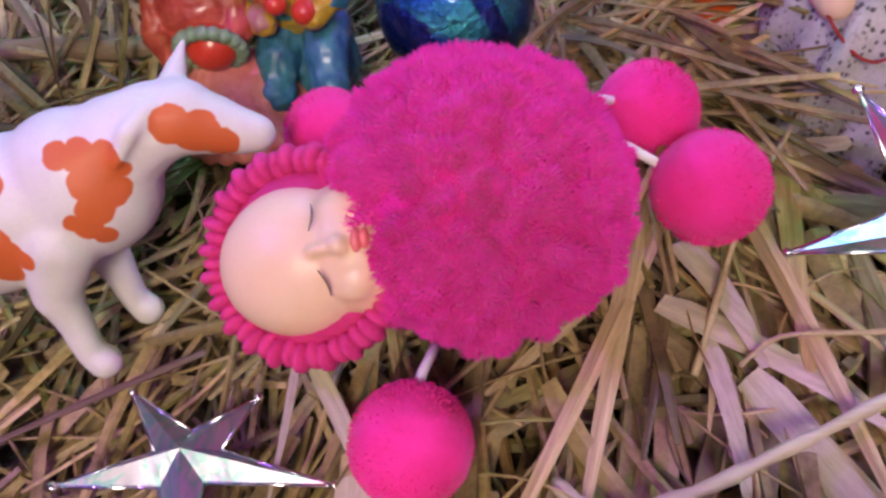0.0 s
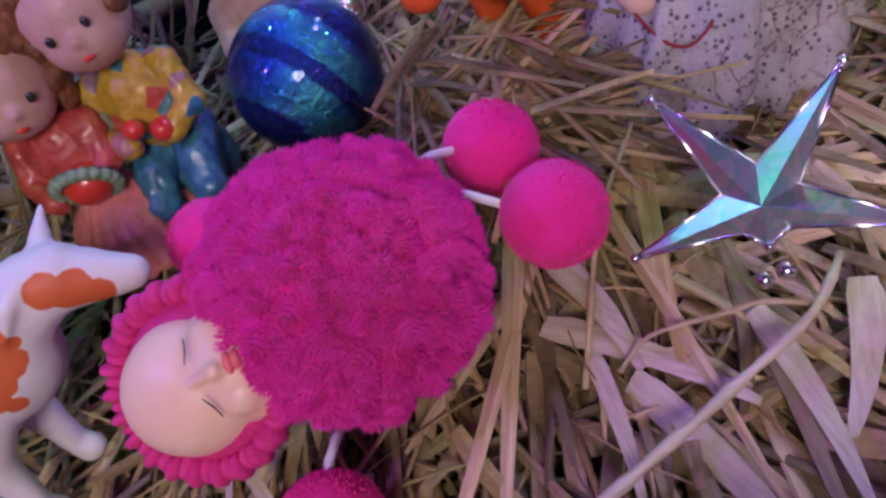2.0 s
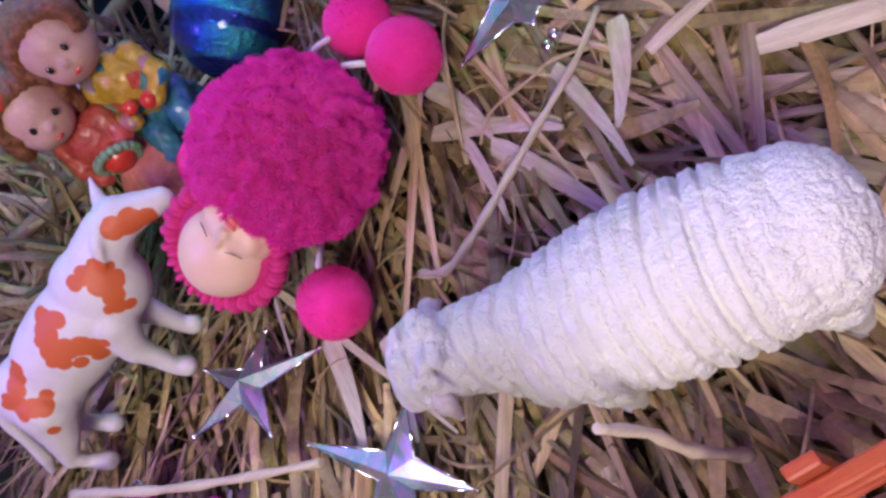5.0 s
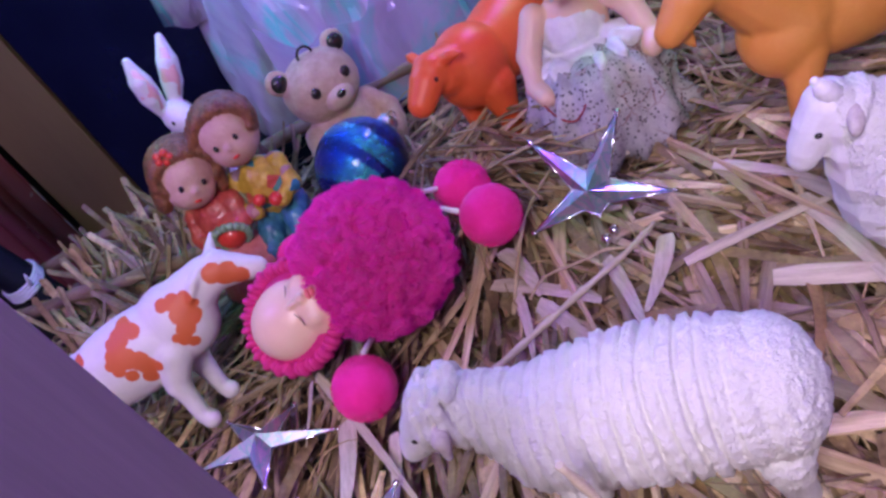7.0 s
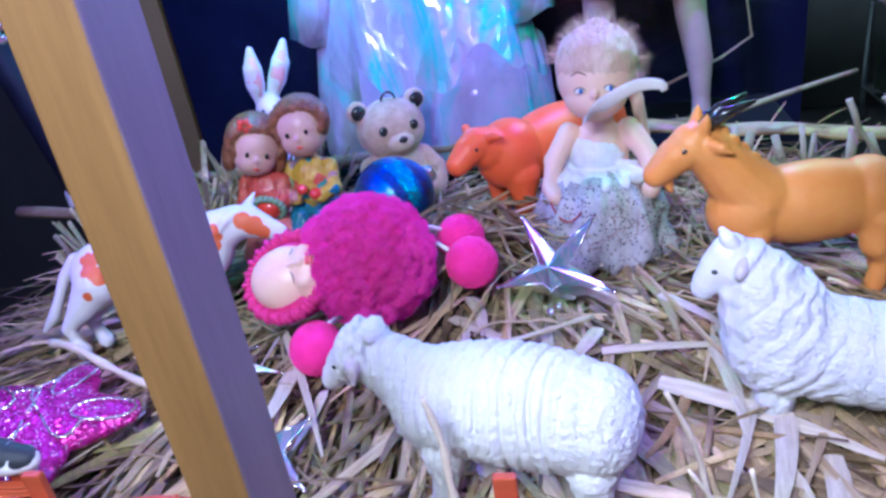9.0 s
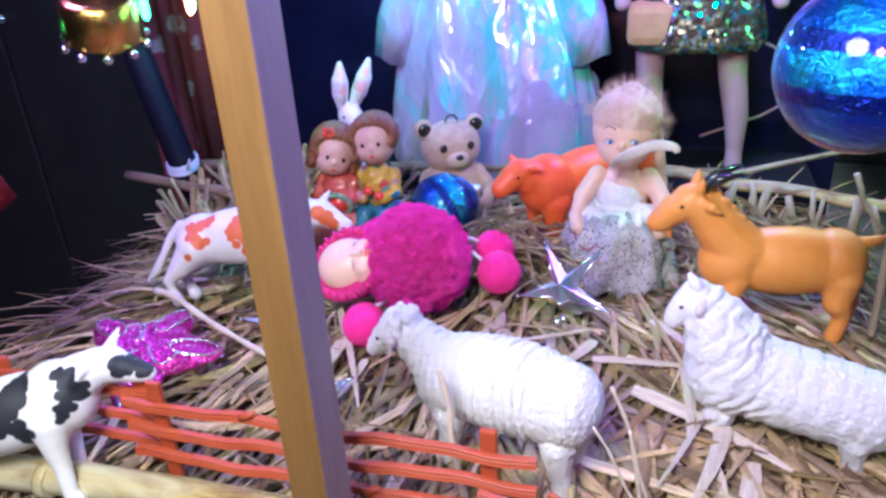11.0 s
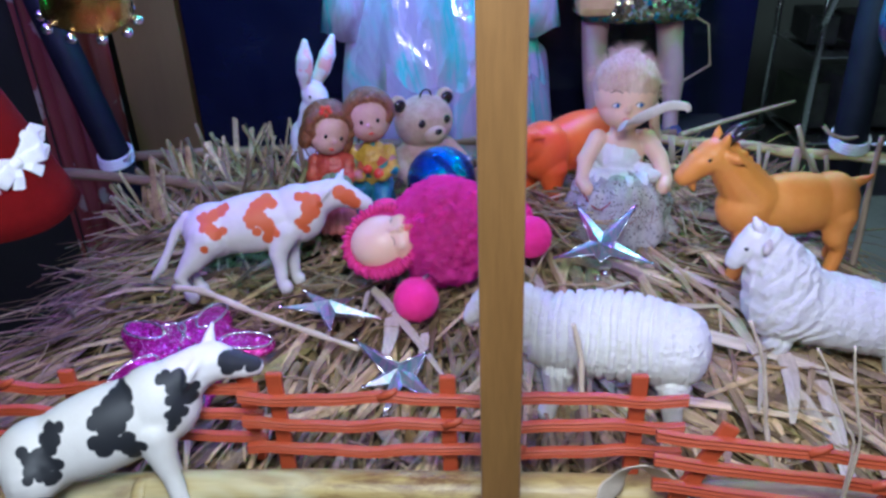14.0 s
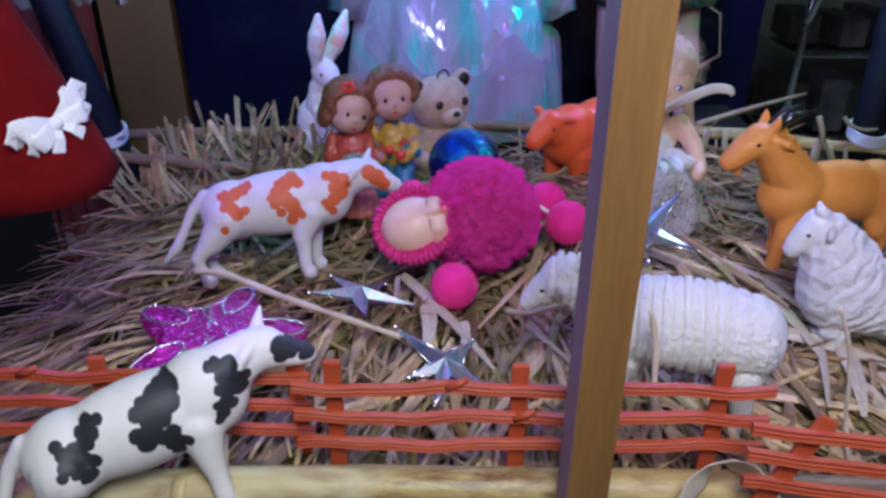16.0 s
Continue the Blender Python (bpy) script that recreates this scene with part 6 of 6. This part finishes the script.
def angel():
    rng = random.Random(3)
    bm = bmesh.new()
    rings = []
    prof = ((0.066, 0.152), (0.085, 0.158), (0.12, 0.155), (0.17, 0.150), (0.23, 0.139), (0.30, 0.122), (0.38, 0.094), (0.45, 0.066), (0.50, 0.050))
    for j, (z, r) in enumerate(prof):
        ring = []
        for k in range(120):
            a = 2 * math.pi * k / 120
            fade = 1 - j / 9
            w = 1 + fade * (0.05 * math.sin(9 * a + 0.25 * j) + 0.03 * math.sin(17 * a - 0.3 * j)) + 0.02 * noise.noise(Vector((a * 3, z * 18, 1)))
            ring.append(bm.verts.new((r * w * math.cos(a), 0.52 * r * w * math.sin(a), z)))
        rings.append(ring)
    for A, B in zip(rings, rings[1:]):
        for k in range(120):
            bm.faces.new((A[k], A[(k + 1) % 120], B[(k + 1) % 120], B[k])).smooth = True
    bm.faces.new(rings[0][::-1])
    bm.faces.new(rings[-1])
    pieces = [(raw(bm), 0)]
    bm = bmesh.new()
    sheet = []  # a loose outer sheet with a scalloped upper edge
    for j in range(7):
        row = []
        for k in range(61):
            a = radians(-118 + 128 * k / 60)
            z = 0.067 + (0.118 + 0.022 * math.sin(5 * a) + 0.012 * math.sin(11 * a)) * j / 6
            r = 0.166 - 0.10 * (z - 0.067) + 0.005 * math.sin(9 * a + 2.0) + 0.004 * noise.noise(Vector((a * 5, z * 40, 3)))
            row.append(bm.verts.new((r * math.cos(a), 0.54 * r * math.sin(a), z)))
        sheet.append(row)
    for A, B in zip(sheet, sheet[1:]):
        for k in range(60):
            bm.faces.new((A[k], A[k + 1], B[k + 1], B[k])).smooth = True
    pieces.append((raw(bm), 3))
    bm = bmesh.new()
    for s in (-1, 1):  # bell sleeves
        sl = []
        for j, (x, z, r) in enumerate(((0.045, 0.50, 0.020), (0.075, 0.43, 0.030), (0.105, 0.36, 0.040), (0.128, 0.29, 0.046), (0.140, 0.235, 0.044))):
            sl.append([bm.verts.new((s * (x + r * 0.8 * math.cos(a)), -0.012 + r * 0.7 * math.sin(a), z + 0.25 * r * math.cos(a) + 0.003 * math.sin(5 * a))) for a in [2 * math.pi * k / 28 for k in range(28)]])
        for A, B in zip(sl, sl[1:]):
            for k in range(28):
                bm.faces.new((A[k], A[(k + 1) % 28], B[(k + 1) % 28], B[k])).smooth = True
        bm.faces.new(sl[-1])
        bm.faces.new(sl[0])
    pieces.append((raw(bm), 0))
    bm = bmesh.new()
    ell(bm, (0, 0, 0.51), (0.055, 0.035, 0.05), seg=20)
    ell(bm, (0, -0.005, 0.585), (0.042, 0.040, 0.046), seg=24)
    pieces.append((raw(bm), 1))
    bm = bmesh.new()
    ell(bm, (0, 0.008, 0.597), (0.047, 0.044, 0.047), seg=24)
    pieces.append((raw(bm), 2))
    return joined("angel_figure", pieces, [ANGEL_FILM, SKIN, BLOND, VEIL_FILM])


thing("angel_figure", "angel in a wide iridescent film gown behind the straw", "angel", pose(-0.040, 0.742, 0.0), data=angel())


def standing_doll():
    pieces = []
    bm = bmesh.new()
    for s, x0, x1 in ((-1, 0.186, 0.190), (1, 0.290, 0.308)):
        limb(bm, [(x0 + 0.01 * -s, 0.745, 0.37, 0.0270), (x0, 0.745, 0.28, 0.0210), (x0 + (x1 - x0) * 0.4, 0.744, 0.21, 0.0190), (x1, 0.746, 0.15, 0.0165), (x1 + 0.002, 0.745, 0.105, 0.0115), (x1 + 0.002, 0.742, 0.084, 0.0120)], 14)
    pieces.append((fused(bm, 0.0022, 4), 0))
    bm = bmesh.new()
    for x in (0.191, 0.311):
        limb(bm, [(x, 0.748, 0.078, 0.0140), (x + 0.004, 0.728, 0.075, 0.0125), (x + 0.006, 0.712, 0.074, 0.0105)])
    pieces.append((fused(bm, 0.002, 3), 1))
    bm = bmesh.new()
    rings = []
    for j, (z, r) in enumerate(((0.248, 0.085), (0.262, 0.090), (0.30, 0.080), (0.36, 0.066), (0.42, 0.052))):
        rings.append([bm.verts.new((0.245 + r * (1 + 0.05 * math.sin(9 * a)) * math.cos(a), 0.745 + 0.62 * r * (1 + 0.05 * math.sin(9 * a)) * math.sin(a), z)) for a in [2 * math.pi * k / 64 for k in range(64)]])
    for A, B in zip(rings, rings[1:]):
        for k in range(64):
            bm.faces.new((A[k], A[(k + 1) % 64], B[(k + 1) % 64], B[k])).smooth = True
    bm.faces.new(rings[0][::-1])
    bm.faces.new(rings[-1])
    pieces.append((raw(bm), 2))
    bm = bmesh.new()
    ell(bm, (0.245, 0.745, 0.47), (0.055, 0.038, 0.075), seg=22)
    for s in (-1, 1):
        limb(bm, [(0.245 + 0.055 * s, 0.745, 0.52, 0.016), (0.245 + 0.085 * s, 0.735, 0.42, 0.014), (0.245 + 0.098 * s, 0.725, 0.31, 0.011)])
    ell(bm, (0.245, 0.742, 0.60), (0.045, 0.042, 0.050), seg=24)
    pieces.append((fused(bm, 0.0025, 4), 0))
    bm = bmesh.new()
    box(bm, (0.185, 0.72, 0.285), (0.060, 0.05, 0.055), bevel=0.012)
    pieces.append((raw(bm), 3))
    return joined("standing_doll", pieces, [mat("pale_vinyl", (0.44, 0.28, 0.26), (0.54, 0.36, 0.33), 0.45, scale=30, grain=900, bump=0.05, sss=0.1), mat("blue_shoe", (0.02, 0.03, 0.10), (0.04, 0.05, 0.16), 0.35, bump=0.1), SEQUIN, mat("tan_fabric", (0.42, 0.22, 0.08), (0.54, 0.31, 0.13), 0.8, scale=60, grain=600, bump=0.5)])


thing("standing_doll", "long-legged vinyl doll in a sequinned skirt and dark shoes", "doll", data=standing_doll())

bm = bmesh.new()
hexa = [(0.335, 0.85, 0.236), (0.352, 0.85, 0.231), (0.381, 0.85, 0.214), (0.391, 0.85, 0.150), (0.352, 0.85, 0.125), (0.268, 0.85, 0.090)]
tube(bm, hexa, 0.0021, 8)
thing("wire_loop", "bent pinkish wire loop behind the standing doll", "wire", data=done("wire_loop", bm, mat("pink_wire", (0.55, 0.33, 0.30), (0.7, 0.45, 0.4), 0.4, bump=0.0)))

# ---- fence ----


def strip(bm, pts):
    """A moulded rail with three grooved ribs along it."""
    half = [(-0.0018, -0.0035), (-0.0026, -0.0030), (-0.0018, -0.0013), (-0.0027, 0.0), (-0.0018, 0.0013), (-0.0026, 0.0030), (-0.0018, 0.0035)]
    sec = half + [(-y, z) for y, z in half[::-1]]
    rings = [[bm.verts.new((x, y + sy, z + sz)) for sy, sz in sec] for x, y, z in pts]
    n = len(sec)
    for A, B in zip(rings, rings[1:]):
        for k in range(n):
            bm.faces.new((A[k], A[(k + 1) % n], B[(k + 1) % n], B[k]))
    bm.faces.new(rings[0])
    bm.faces.new(rings[-1][::-1])


def fence(label, m, length, posts, waves, lean=0.0, low=0.0, rows=(0.0085, 0.030, 0.0515), sway=1.0):
    root = thing("toy_fence", label, "toy fence", m, group="pieces of the toy fence")
    for x, tall in posts:
        bm = bmesh.new()
        box(bm, (x, 0, tall / 2 - 0.008), (0.0105, 0.0045, tall + 0.016), (0, lean, 0), bevel=0.0012)
        part("post", bm, FENCE, root)
    for j, z in enumerate(rows):
        bm = bmesh.new()
        pts = []
        steps = 28
        for k in range(steps + 1):
            x = length * k / steps
            pts.append((x, -0.0052, z + low * x + sway * (0.0016 * math.sin(x * 55 + waves + 1.1 * j) + 0.0007 * math.sin(x * 131 + j))))
        strip(bm, pts)
        rail = part("rail", bm, FENCE, root)
        x, y, zz = pts[17 - 4 * j]
        bm = bmesh.new()
        tube(bm, [(x, y - 0.001, zz), (x + 0.007, y - 0.002, zz + 0.0035), (x + 0.012, y - 0.002, zz + 0.0065)], [0.003, 0.0026, 0.0016], 8)
        part("twig_stub", bm, FENCE, rail)
    return root


fence("terracotta toy fence with three wavy rails, on the straw", pose(-0.136, 0.006, 0.102), 0.287, ((0.024, 0.068), (0.136, 0.066), (0.257, 0.067)), 0.4)
fence("terracotta toy fence piece behind the black cow", pose(-0.392, 0.022, 0.098), 0.264, ((0.020, 0.060), (0.131, 0.062), (0.254, 0.064)), 2.2)
fence("terracotta toy fence piece leaning on the bamboo", pose(0.124, -0.034, 0.104, -6, 0, -2), 0.27, ((0.027, 0.060), (0.145, 0.052), (0.245, 0.052)), 1.1, lean=26, low=-0.11, rows=(0.016, 0.034, 0.0515), sway=0.35)

# ---- ornaments ----


def bauble(label, place, r, axis, hang=None):
    turn = Vector(axis).to_track_quat("Z", "Y").to_matrix().to_4x4()
    root = thing("bauble", label, "bauble", Matrix.Translation(place) @ turn, group="blue baubles")
    bm = bmesh.new()
    ell(bm, (0, 0, 0), r, seg=56)
    part("ball", bm, BLUE_BALL, root)
    bm = bmesh.new()
    tube(bm, [(0, 0, r * 0.96), (0, 0, r * 1.02), (0, 0, r * 1.20), (0, 0, r * 1.23)], [r * 0.24, r * 0.25, r * 0.22, r * 0.14], 20)
    for k in range(16):
        a = 2 * math.pi * k / 16
        ell(bm, (0.235 * r * math.cos(a), 0.235 * r * math.sin(a), r * 1.03), r * 0.035, seg=8)
    cap = part("cap", bm, TIN, root, "crimped silver cap")
    bm = bmesh.new()
    tube(bm, [(0, 0.11 * r * math.cos(a), r * 1.30 + 0.11 * r * math.sin(a)) for a in [2 * math.pi * k / 16 for k in range(17)]], r * 0.018, 6)
    part("loop", bm, TIN, cap)
    if hang:
        bm = bmesh.new()
        tube(bm, [(0, 0, r * 1.40), (0, 0, hang)], 0.0006, 6)
        part("thread", bm, WHITE_CORD, root)
    return root


bauble("glossy blue bauble with frosted bands lying on the straw", (-0.026, 0.425, 0.1290), 0.0400, (0.66, 0.70, 0.20))
bauble("large blue bauble with frosted bands hanging on a thread", (0.303, 0.083, 0.367), 0.0435, (0, 0, 1), 0.445)


def star_mesh(arms, inner, thick):
    """Faceted foil star: arms are (angle, length) pairs in the plane, with a ridge along each."""
    bm = bmesh.new()
    top, bot = bm.verts.new((0, 0, thick)), bm.verts.new((0, 0, -thick))
    n = len(arms)
    tips = [bm.verts.new((l * math.cos(a), l * math.sin(a), 0)) for a, l in arms]
    notch = []
    for k in range(n):
        a, b = arms[k][0], arms[(k + 1) % n][0]
        if b < a:
            b += 2 * math.pi
        m = (a + b) / 2
        notch.append(bm.verts.new((inner * math.cos(m), inner * math.sin(m), 0)))
    for k in range(n):
        for v, rev in ((top, False), (bot, True)):
            for tri in ((v, notch[k - 1], tips[k]), (v, tips[k], notch[k])):
                bm.faces.new(tri[::-1] if rev else tri)
    return bm


def star(label, place, x_axis, normal, arms, inner, thick, beads=()):
    z = Vector(normal).normalized()
    x = Vector(x_axis)
    x = (x - x.dot(z) * z).normalized()
    y = z.cross(x)
    m = Matrix.Translation(place) @ Matrix((x, y, z)).transposed().to_4x4()
    root = thing("star_ornament", label, "star ornament", m, group="silver star garland")
    part("star", done("star", star_mesh(arms, inner, thick), STAR_FOIL), None, root)
    rim = []
    for k, (a, l) in enumerate(arms):
        far = arms[(k + 1) % len(arms)][0]
        mid = (a + far + (2 * math.pi if far < a else 0)) / 2
        rim += [(l * math.cos(a), l * math.sin(a), 0), (inner * math.cos(mid), inner * math.sin(mid), 0)]
    bm = bmesh.new()
    for p, q in zip(rim, rim[1:] + rim[:1]):
        tube(bm, [p, q], 0.00075, 6)
    part("rim", bm, SILVER, root, "bright moulded edge")
    for a, l in arms:
        bm = bmesh.new()
        ell(bm, (l * 0.99 * math.cos(a), l * 0.99 * math.sin(a), 0), 0.0019, seg=12)
        part("tip_bead", bm, SILVER, root)
    for p in beads:
        bm = bmesh.new()
        ell(bm, p, 0.0036, seg=14)
        part("bead", bm, SILVER, root)
    return root


d = 2 * math.pi / 5
star("faceted silver holographic star standing on the straw", (0.134, 0.249, 0.134), (0.042, -0.024, -0.007), (-0.32, -0.66, 0.60), [(0, 0.050), (d, 0.049), (2 * d, 0.050), (3 * d, 0.047), (4 * d, 0.016)], 0.0125, 0.0095, ((0.012, -0.024, -0.006), (0.006, -0.030, -0.010)))
flat = [radians(a) for a in (-76, -7, 55, 136, 196)]
star("small silver holographic star lying on the straw", (-0.120, 0.197, 0.0985), (1, 0, 0), (0.16, 0.10, 1.0), list(zip(flat, (0.041, 0.054, 0.034, 0.040, 0.044))), 0.0120, 0.0085)
flat = [radians(a) for a in (-100, -39, 50, 136, 205)]
star("small silver holographic star behind the fence", (-0.045, 0.100, 0.0965), (1, 0, 0), (0.0, -0.2, 1.0), list(zip(flat, (0.040, 0.044, 0.034, 0.056, 0.030))), 0.0120, 0.0085)

# puffy purple glitter star
PUFF_ARMS = [(radians(a), l) for a, l in ((17, 0.071), (80, 0.060), (158, 0.070), (218, 0.066), (292, 0.066))]


def puffy_star():
    """A cushion with five blunt arms."""
    bm = bmesh.new()
    for a, l in PUFF_ARMS:
        limb(bm, [(0, 0, 0, 0.030), (0.4 * l * math.cos(a), 0.4 * l * math.sin(a), 0, 0.0255), (0.62 * l * math.cos(a), 0.62 * l * math.sin(a), 0, 0.0195), ((l - 0.0135) * math.cos(a), (l - 0.0135) * math.sin(a), 0, 0.0135)], 16)
    me = fused(bm, 0.0012, 5)
    for v in me.vertices:
        v.co.z *= 0.40
    me.update()
    return me


purple = thing("glitter_star", "puffy purple glitter star with silver swirls on the straw", "star ornament", pose(-0.222, 0.121, 0.1010, 11, 5, 0))
puff = puffy_star()
puff.materials.append(PURPLE_GLITTER)
skin = np.array([v.co for v in puff.vertices])


def puff_top(x, y):
    """How high the cushion is over a point of its plane."""
    near = skin[np.hypot(skin[:, 0] - x, skin[:, 1] - y) < 0.0022]
    return float(near[:, 2].max()) if len(near) else 0.0


part("star", puff, None, purple)
for k, (a, l) in enumerate(PUFF_ARMS):
    turn = 1 if k % 2 else -1
    loops = []
    for j in range(15):  # a leaf-shaped loop that runs out along the arm and back
        q = 2 * math.pi * j / 14
        along, across = 0.36 * l + 0.0215 * (1 - math.cos(q)), 0.0095 * math.sin(q) * turn
        loops.append((along, across))
    spiral = [(0.006 + 0.030 * j / 8, turn * 0.020 * math.sin(0.35 * j)) for j in range(9)]
    for pts in (loops, spiral):
        path = []
        for u, w in pts:
            x, y = u * math.cos(a) - w * math.sin(a), u * math.sin(a) + w * math.cos(a)
            path.append((x, y, puff_top(x, y) + 0.0003))
        bm = bmesh.new()
        tube(bm, path, 0.0011, 8)
        part("swirl", bm, SILVER_GLITTER, purple, "silver glitter line")

# red felt cone with a white bow
hat = thing("felt_cone", "red felt cone ornament with a white ribbon bow, hanging", "ornament", pose(-0.272, 0.033, 0.268, 0, -9, 0))
bm = bmesh.new()
rings = []
for j in range(13):
    t = j / 12
    r = 0.041 * (1 - t) ** 0.92 + 0.003
    rings.append([bm.verts.new((r * math.cos(a) + 0.004 * t, r * math.sin(a), 0.16 * t + 0.0022 * math.sin(3 * a) * (1 - t))) for a in [2 * math.pi * k / 48 for k in range(48)]])
for A, B in zip(rings, rings[1:]):
    for k in range(48):
        bm.faces.new((A[k], A[(k + 1) % 48], B[(k + 1) % 48], B[k])).smooth = True
bm.faces.new(rings[0][::-1])
bm.faces.new(rings[-1])
part("cone", bm, RED_FELT, hat)
bm = bmesh.new()
tube(bm, [(0.004, 0, 0.158), (0.0, 0, 0.40), (0.0, 0, 0.542)], 0.0006, 6)
part("thread", bm, WHITE_CORD, hat)
bm = bmesh.new()
for s in (-1, 1):
    for q, reach, wide in ((0.30, 0.030, 0.0115), (-0.20, 0.025, 0.0090)):  # loops of ribbon
        pts = [(0, 0, 0), (0.4 * reach * s, -0.006, reach * q * 0.5), (0.8 * reach * s, -0.007, reach * q), (reach * s, -0.002, reach * q * 1.1), (0.8 * reach * s, 0.003, reach * q * 0.9), (0.4 * reach * s, 0.001, reach * q * 0.4), (0, 0.001, 0)]
        path = rounded(pts, 3)
        tube(bm, path, [wide * (0.35 + 0.65 * math.sin(math.pi * k / (len(path) - 1))) for k in range(len(path))], 8, flat=0.10, side=(0, 1, 0.2))
    tube(bm, [(0, -0.002, -0.001), (0.007 * s, -0.005, -0.010), (0.013 * s, -0.002, -0.019)], [0.003, 0.005, 0.006], 8, flat=0.12, side=(0, 1, 0))
ell(bm, (0, -0.003, 0), (0.0050, 0.0045, 0.0055), seg=14)
knot = fused(bm, 0.00065, 1)
knot.materials.append(RIBBON)
bow = part("bow", knot, None, hat, "white ribbon bow")
bow.matrix_basis = pose(0.031, -0.014, 0.038, -12, -12, 66) @ Matrix.Diagonal((0.72, 0.72, 0.66, 1))

# gold foil ornament
gold = thing("gold_ornament", "crinkled gold foil box ornament with glass beads, hanging", "ornament", pose(-0.330, 0.300, 0.345, 18, 8, 20))
bm = bmesh.new()
tube(bm, [(0, 0, 0), (0, 0, 0.004), (0, 0, 0.042), (0, 0, 0.047)], [0.034, 0.038, 0.036, 0.030], 28)
for v in bm.verts:
    v.co += 0.003 * Vector((noisy(v.co, 90), noisy(v.co, 90, 4), noisy(v.co, 90, 8)))
part("drum", bm, GOLD, gold)
for k in range(10):
    a = 2 * math.pi * k / 10
    bm = bmesh.new()
    ell(bm, (0.040 * math.cos(a), 0.040 * math.sin(a), -0.002), 0.0050, seg=14)
    part("bead", bm, SILVER, gold)
bm = bmesh.new()
tube(bm, [(0, 0, 0.046), (-0.06, 0.12, 0.440)], 0.0006, 6)
part("thread", bm, WHITE_CORD, gold)

# fairy lights along the top of the hut
for place, watts, colour in LEDS:
    x, y, z = place
    ob = thing("fairy_light", "small glowing coloured fairy light on a dark wire", "fairy light", pose(x, y, z), group="fairy lights")
    bm = bmesh.new()
    tube(bm, [(0.0, 0, 0.022), (0.004, 0.002, 0.12), (-0.003, 0.0, 0.80 - z)], 0.0013, 6)
    part("wire", bm, BLACK_PAINT, ob)
    bm = bmesh.new()
    tube(bm, [(0, 0, 0.016), (0, 0, 0.026)], 0.0045, 12)
    part("socket", bm, BLACK_PAINT, ob)
    bm = bmesh.new()
    tube(bm, [(0, 0, 0.010), (0, 0, 0.013), (0, 0, 0.017)], [0.0012, 0.0034, 0.004], 12)
    part("bulb", bm, glow("led", colour, 12.0), ob, "glowing bulb")
SHOWN = [((-0.285, 0.31, 0.372), (0.1, 1.0, 0.35)), ((-0.232, 0.31, 0.378), (0.3, 1.0, 0.5)), ((-0.52, 0.31, 0.345), (0.1, 1.0, 0.3)), ((-0.31, 0.42, 0.36), (1.0, 0.35, 0.1)), ((-0.14, 0.36, 0.40), (0.1, 1.0, 0.4))]
for place, colour in SHOWN:
    x, y, z = place
    ob = thing("fairy_light", "small glowing coloured fairy light on a dark wire", "fairy light", pose(x, y, z), group="fairy lights")
    bm = bmesh.new()
    tube(bm, [(0, 0, -0.012), (0, 0, -0.008), (0, 0, 0.004), (0, 0, 0.010)], [0.0012, 0.0038, 0.0042, 0.003], 14)
    part("bulb", bm, glow("led", colour, 14.0), ob, "glowing bulb")
    bm = bmesh.new()
    tube(bm, [(0, 0, 0.009), (0, 0, 0.02)], 0.0045, 12)
    part("socket", bm, BLACK_PAINT, ob)
    bm = bmesh.new()
    tube(bm, [(0, 0, 0.018), (0.005, 0.003, 0.15), (0.0, 0.0, 0.80 - z)], 0.0013, 6)
    part("wire", bm, BLACK_PAINT, ob)

for y in (0.03, 0.07, 0.083, 0.12, 0.278, 0.31, 0.33, 0.36, 0.42, 0.50, 0.56, 0.60):
    bm = bmesh.new()
    tube(bm, [(-0.53, y, 0.812), (0.0, y, 0.809), (0.53, y, 0.812)], 0.0012, 6)
    thing("hanging_wire", "thin dark wire stretched across the hut for ornaments", "wire", group="wires across the hut", data=done("hanging_wire", bm, BLACK_PAINT))
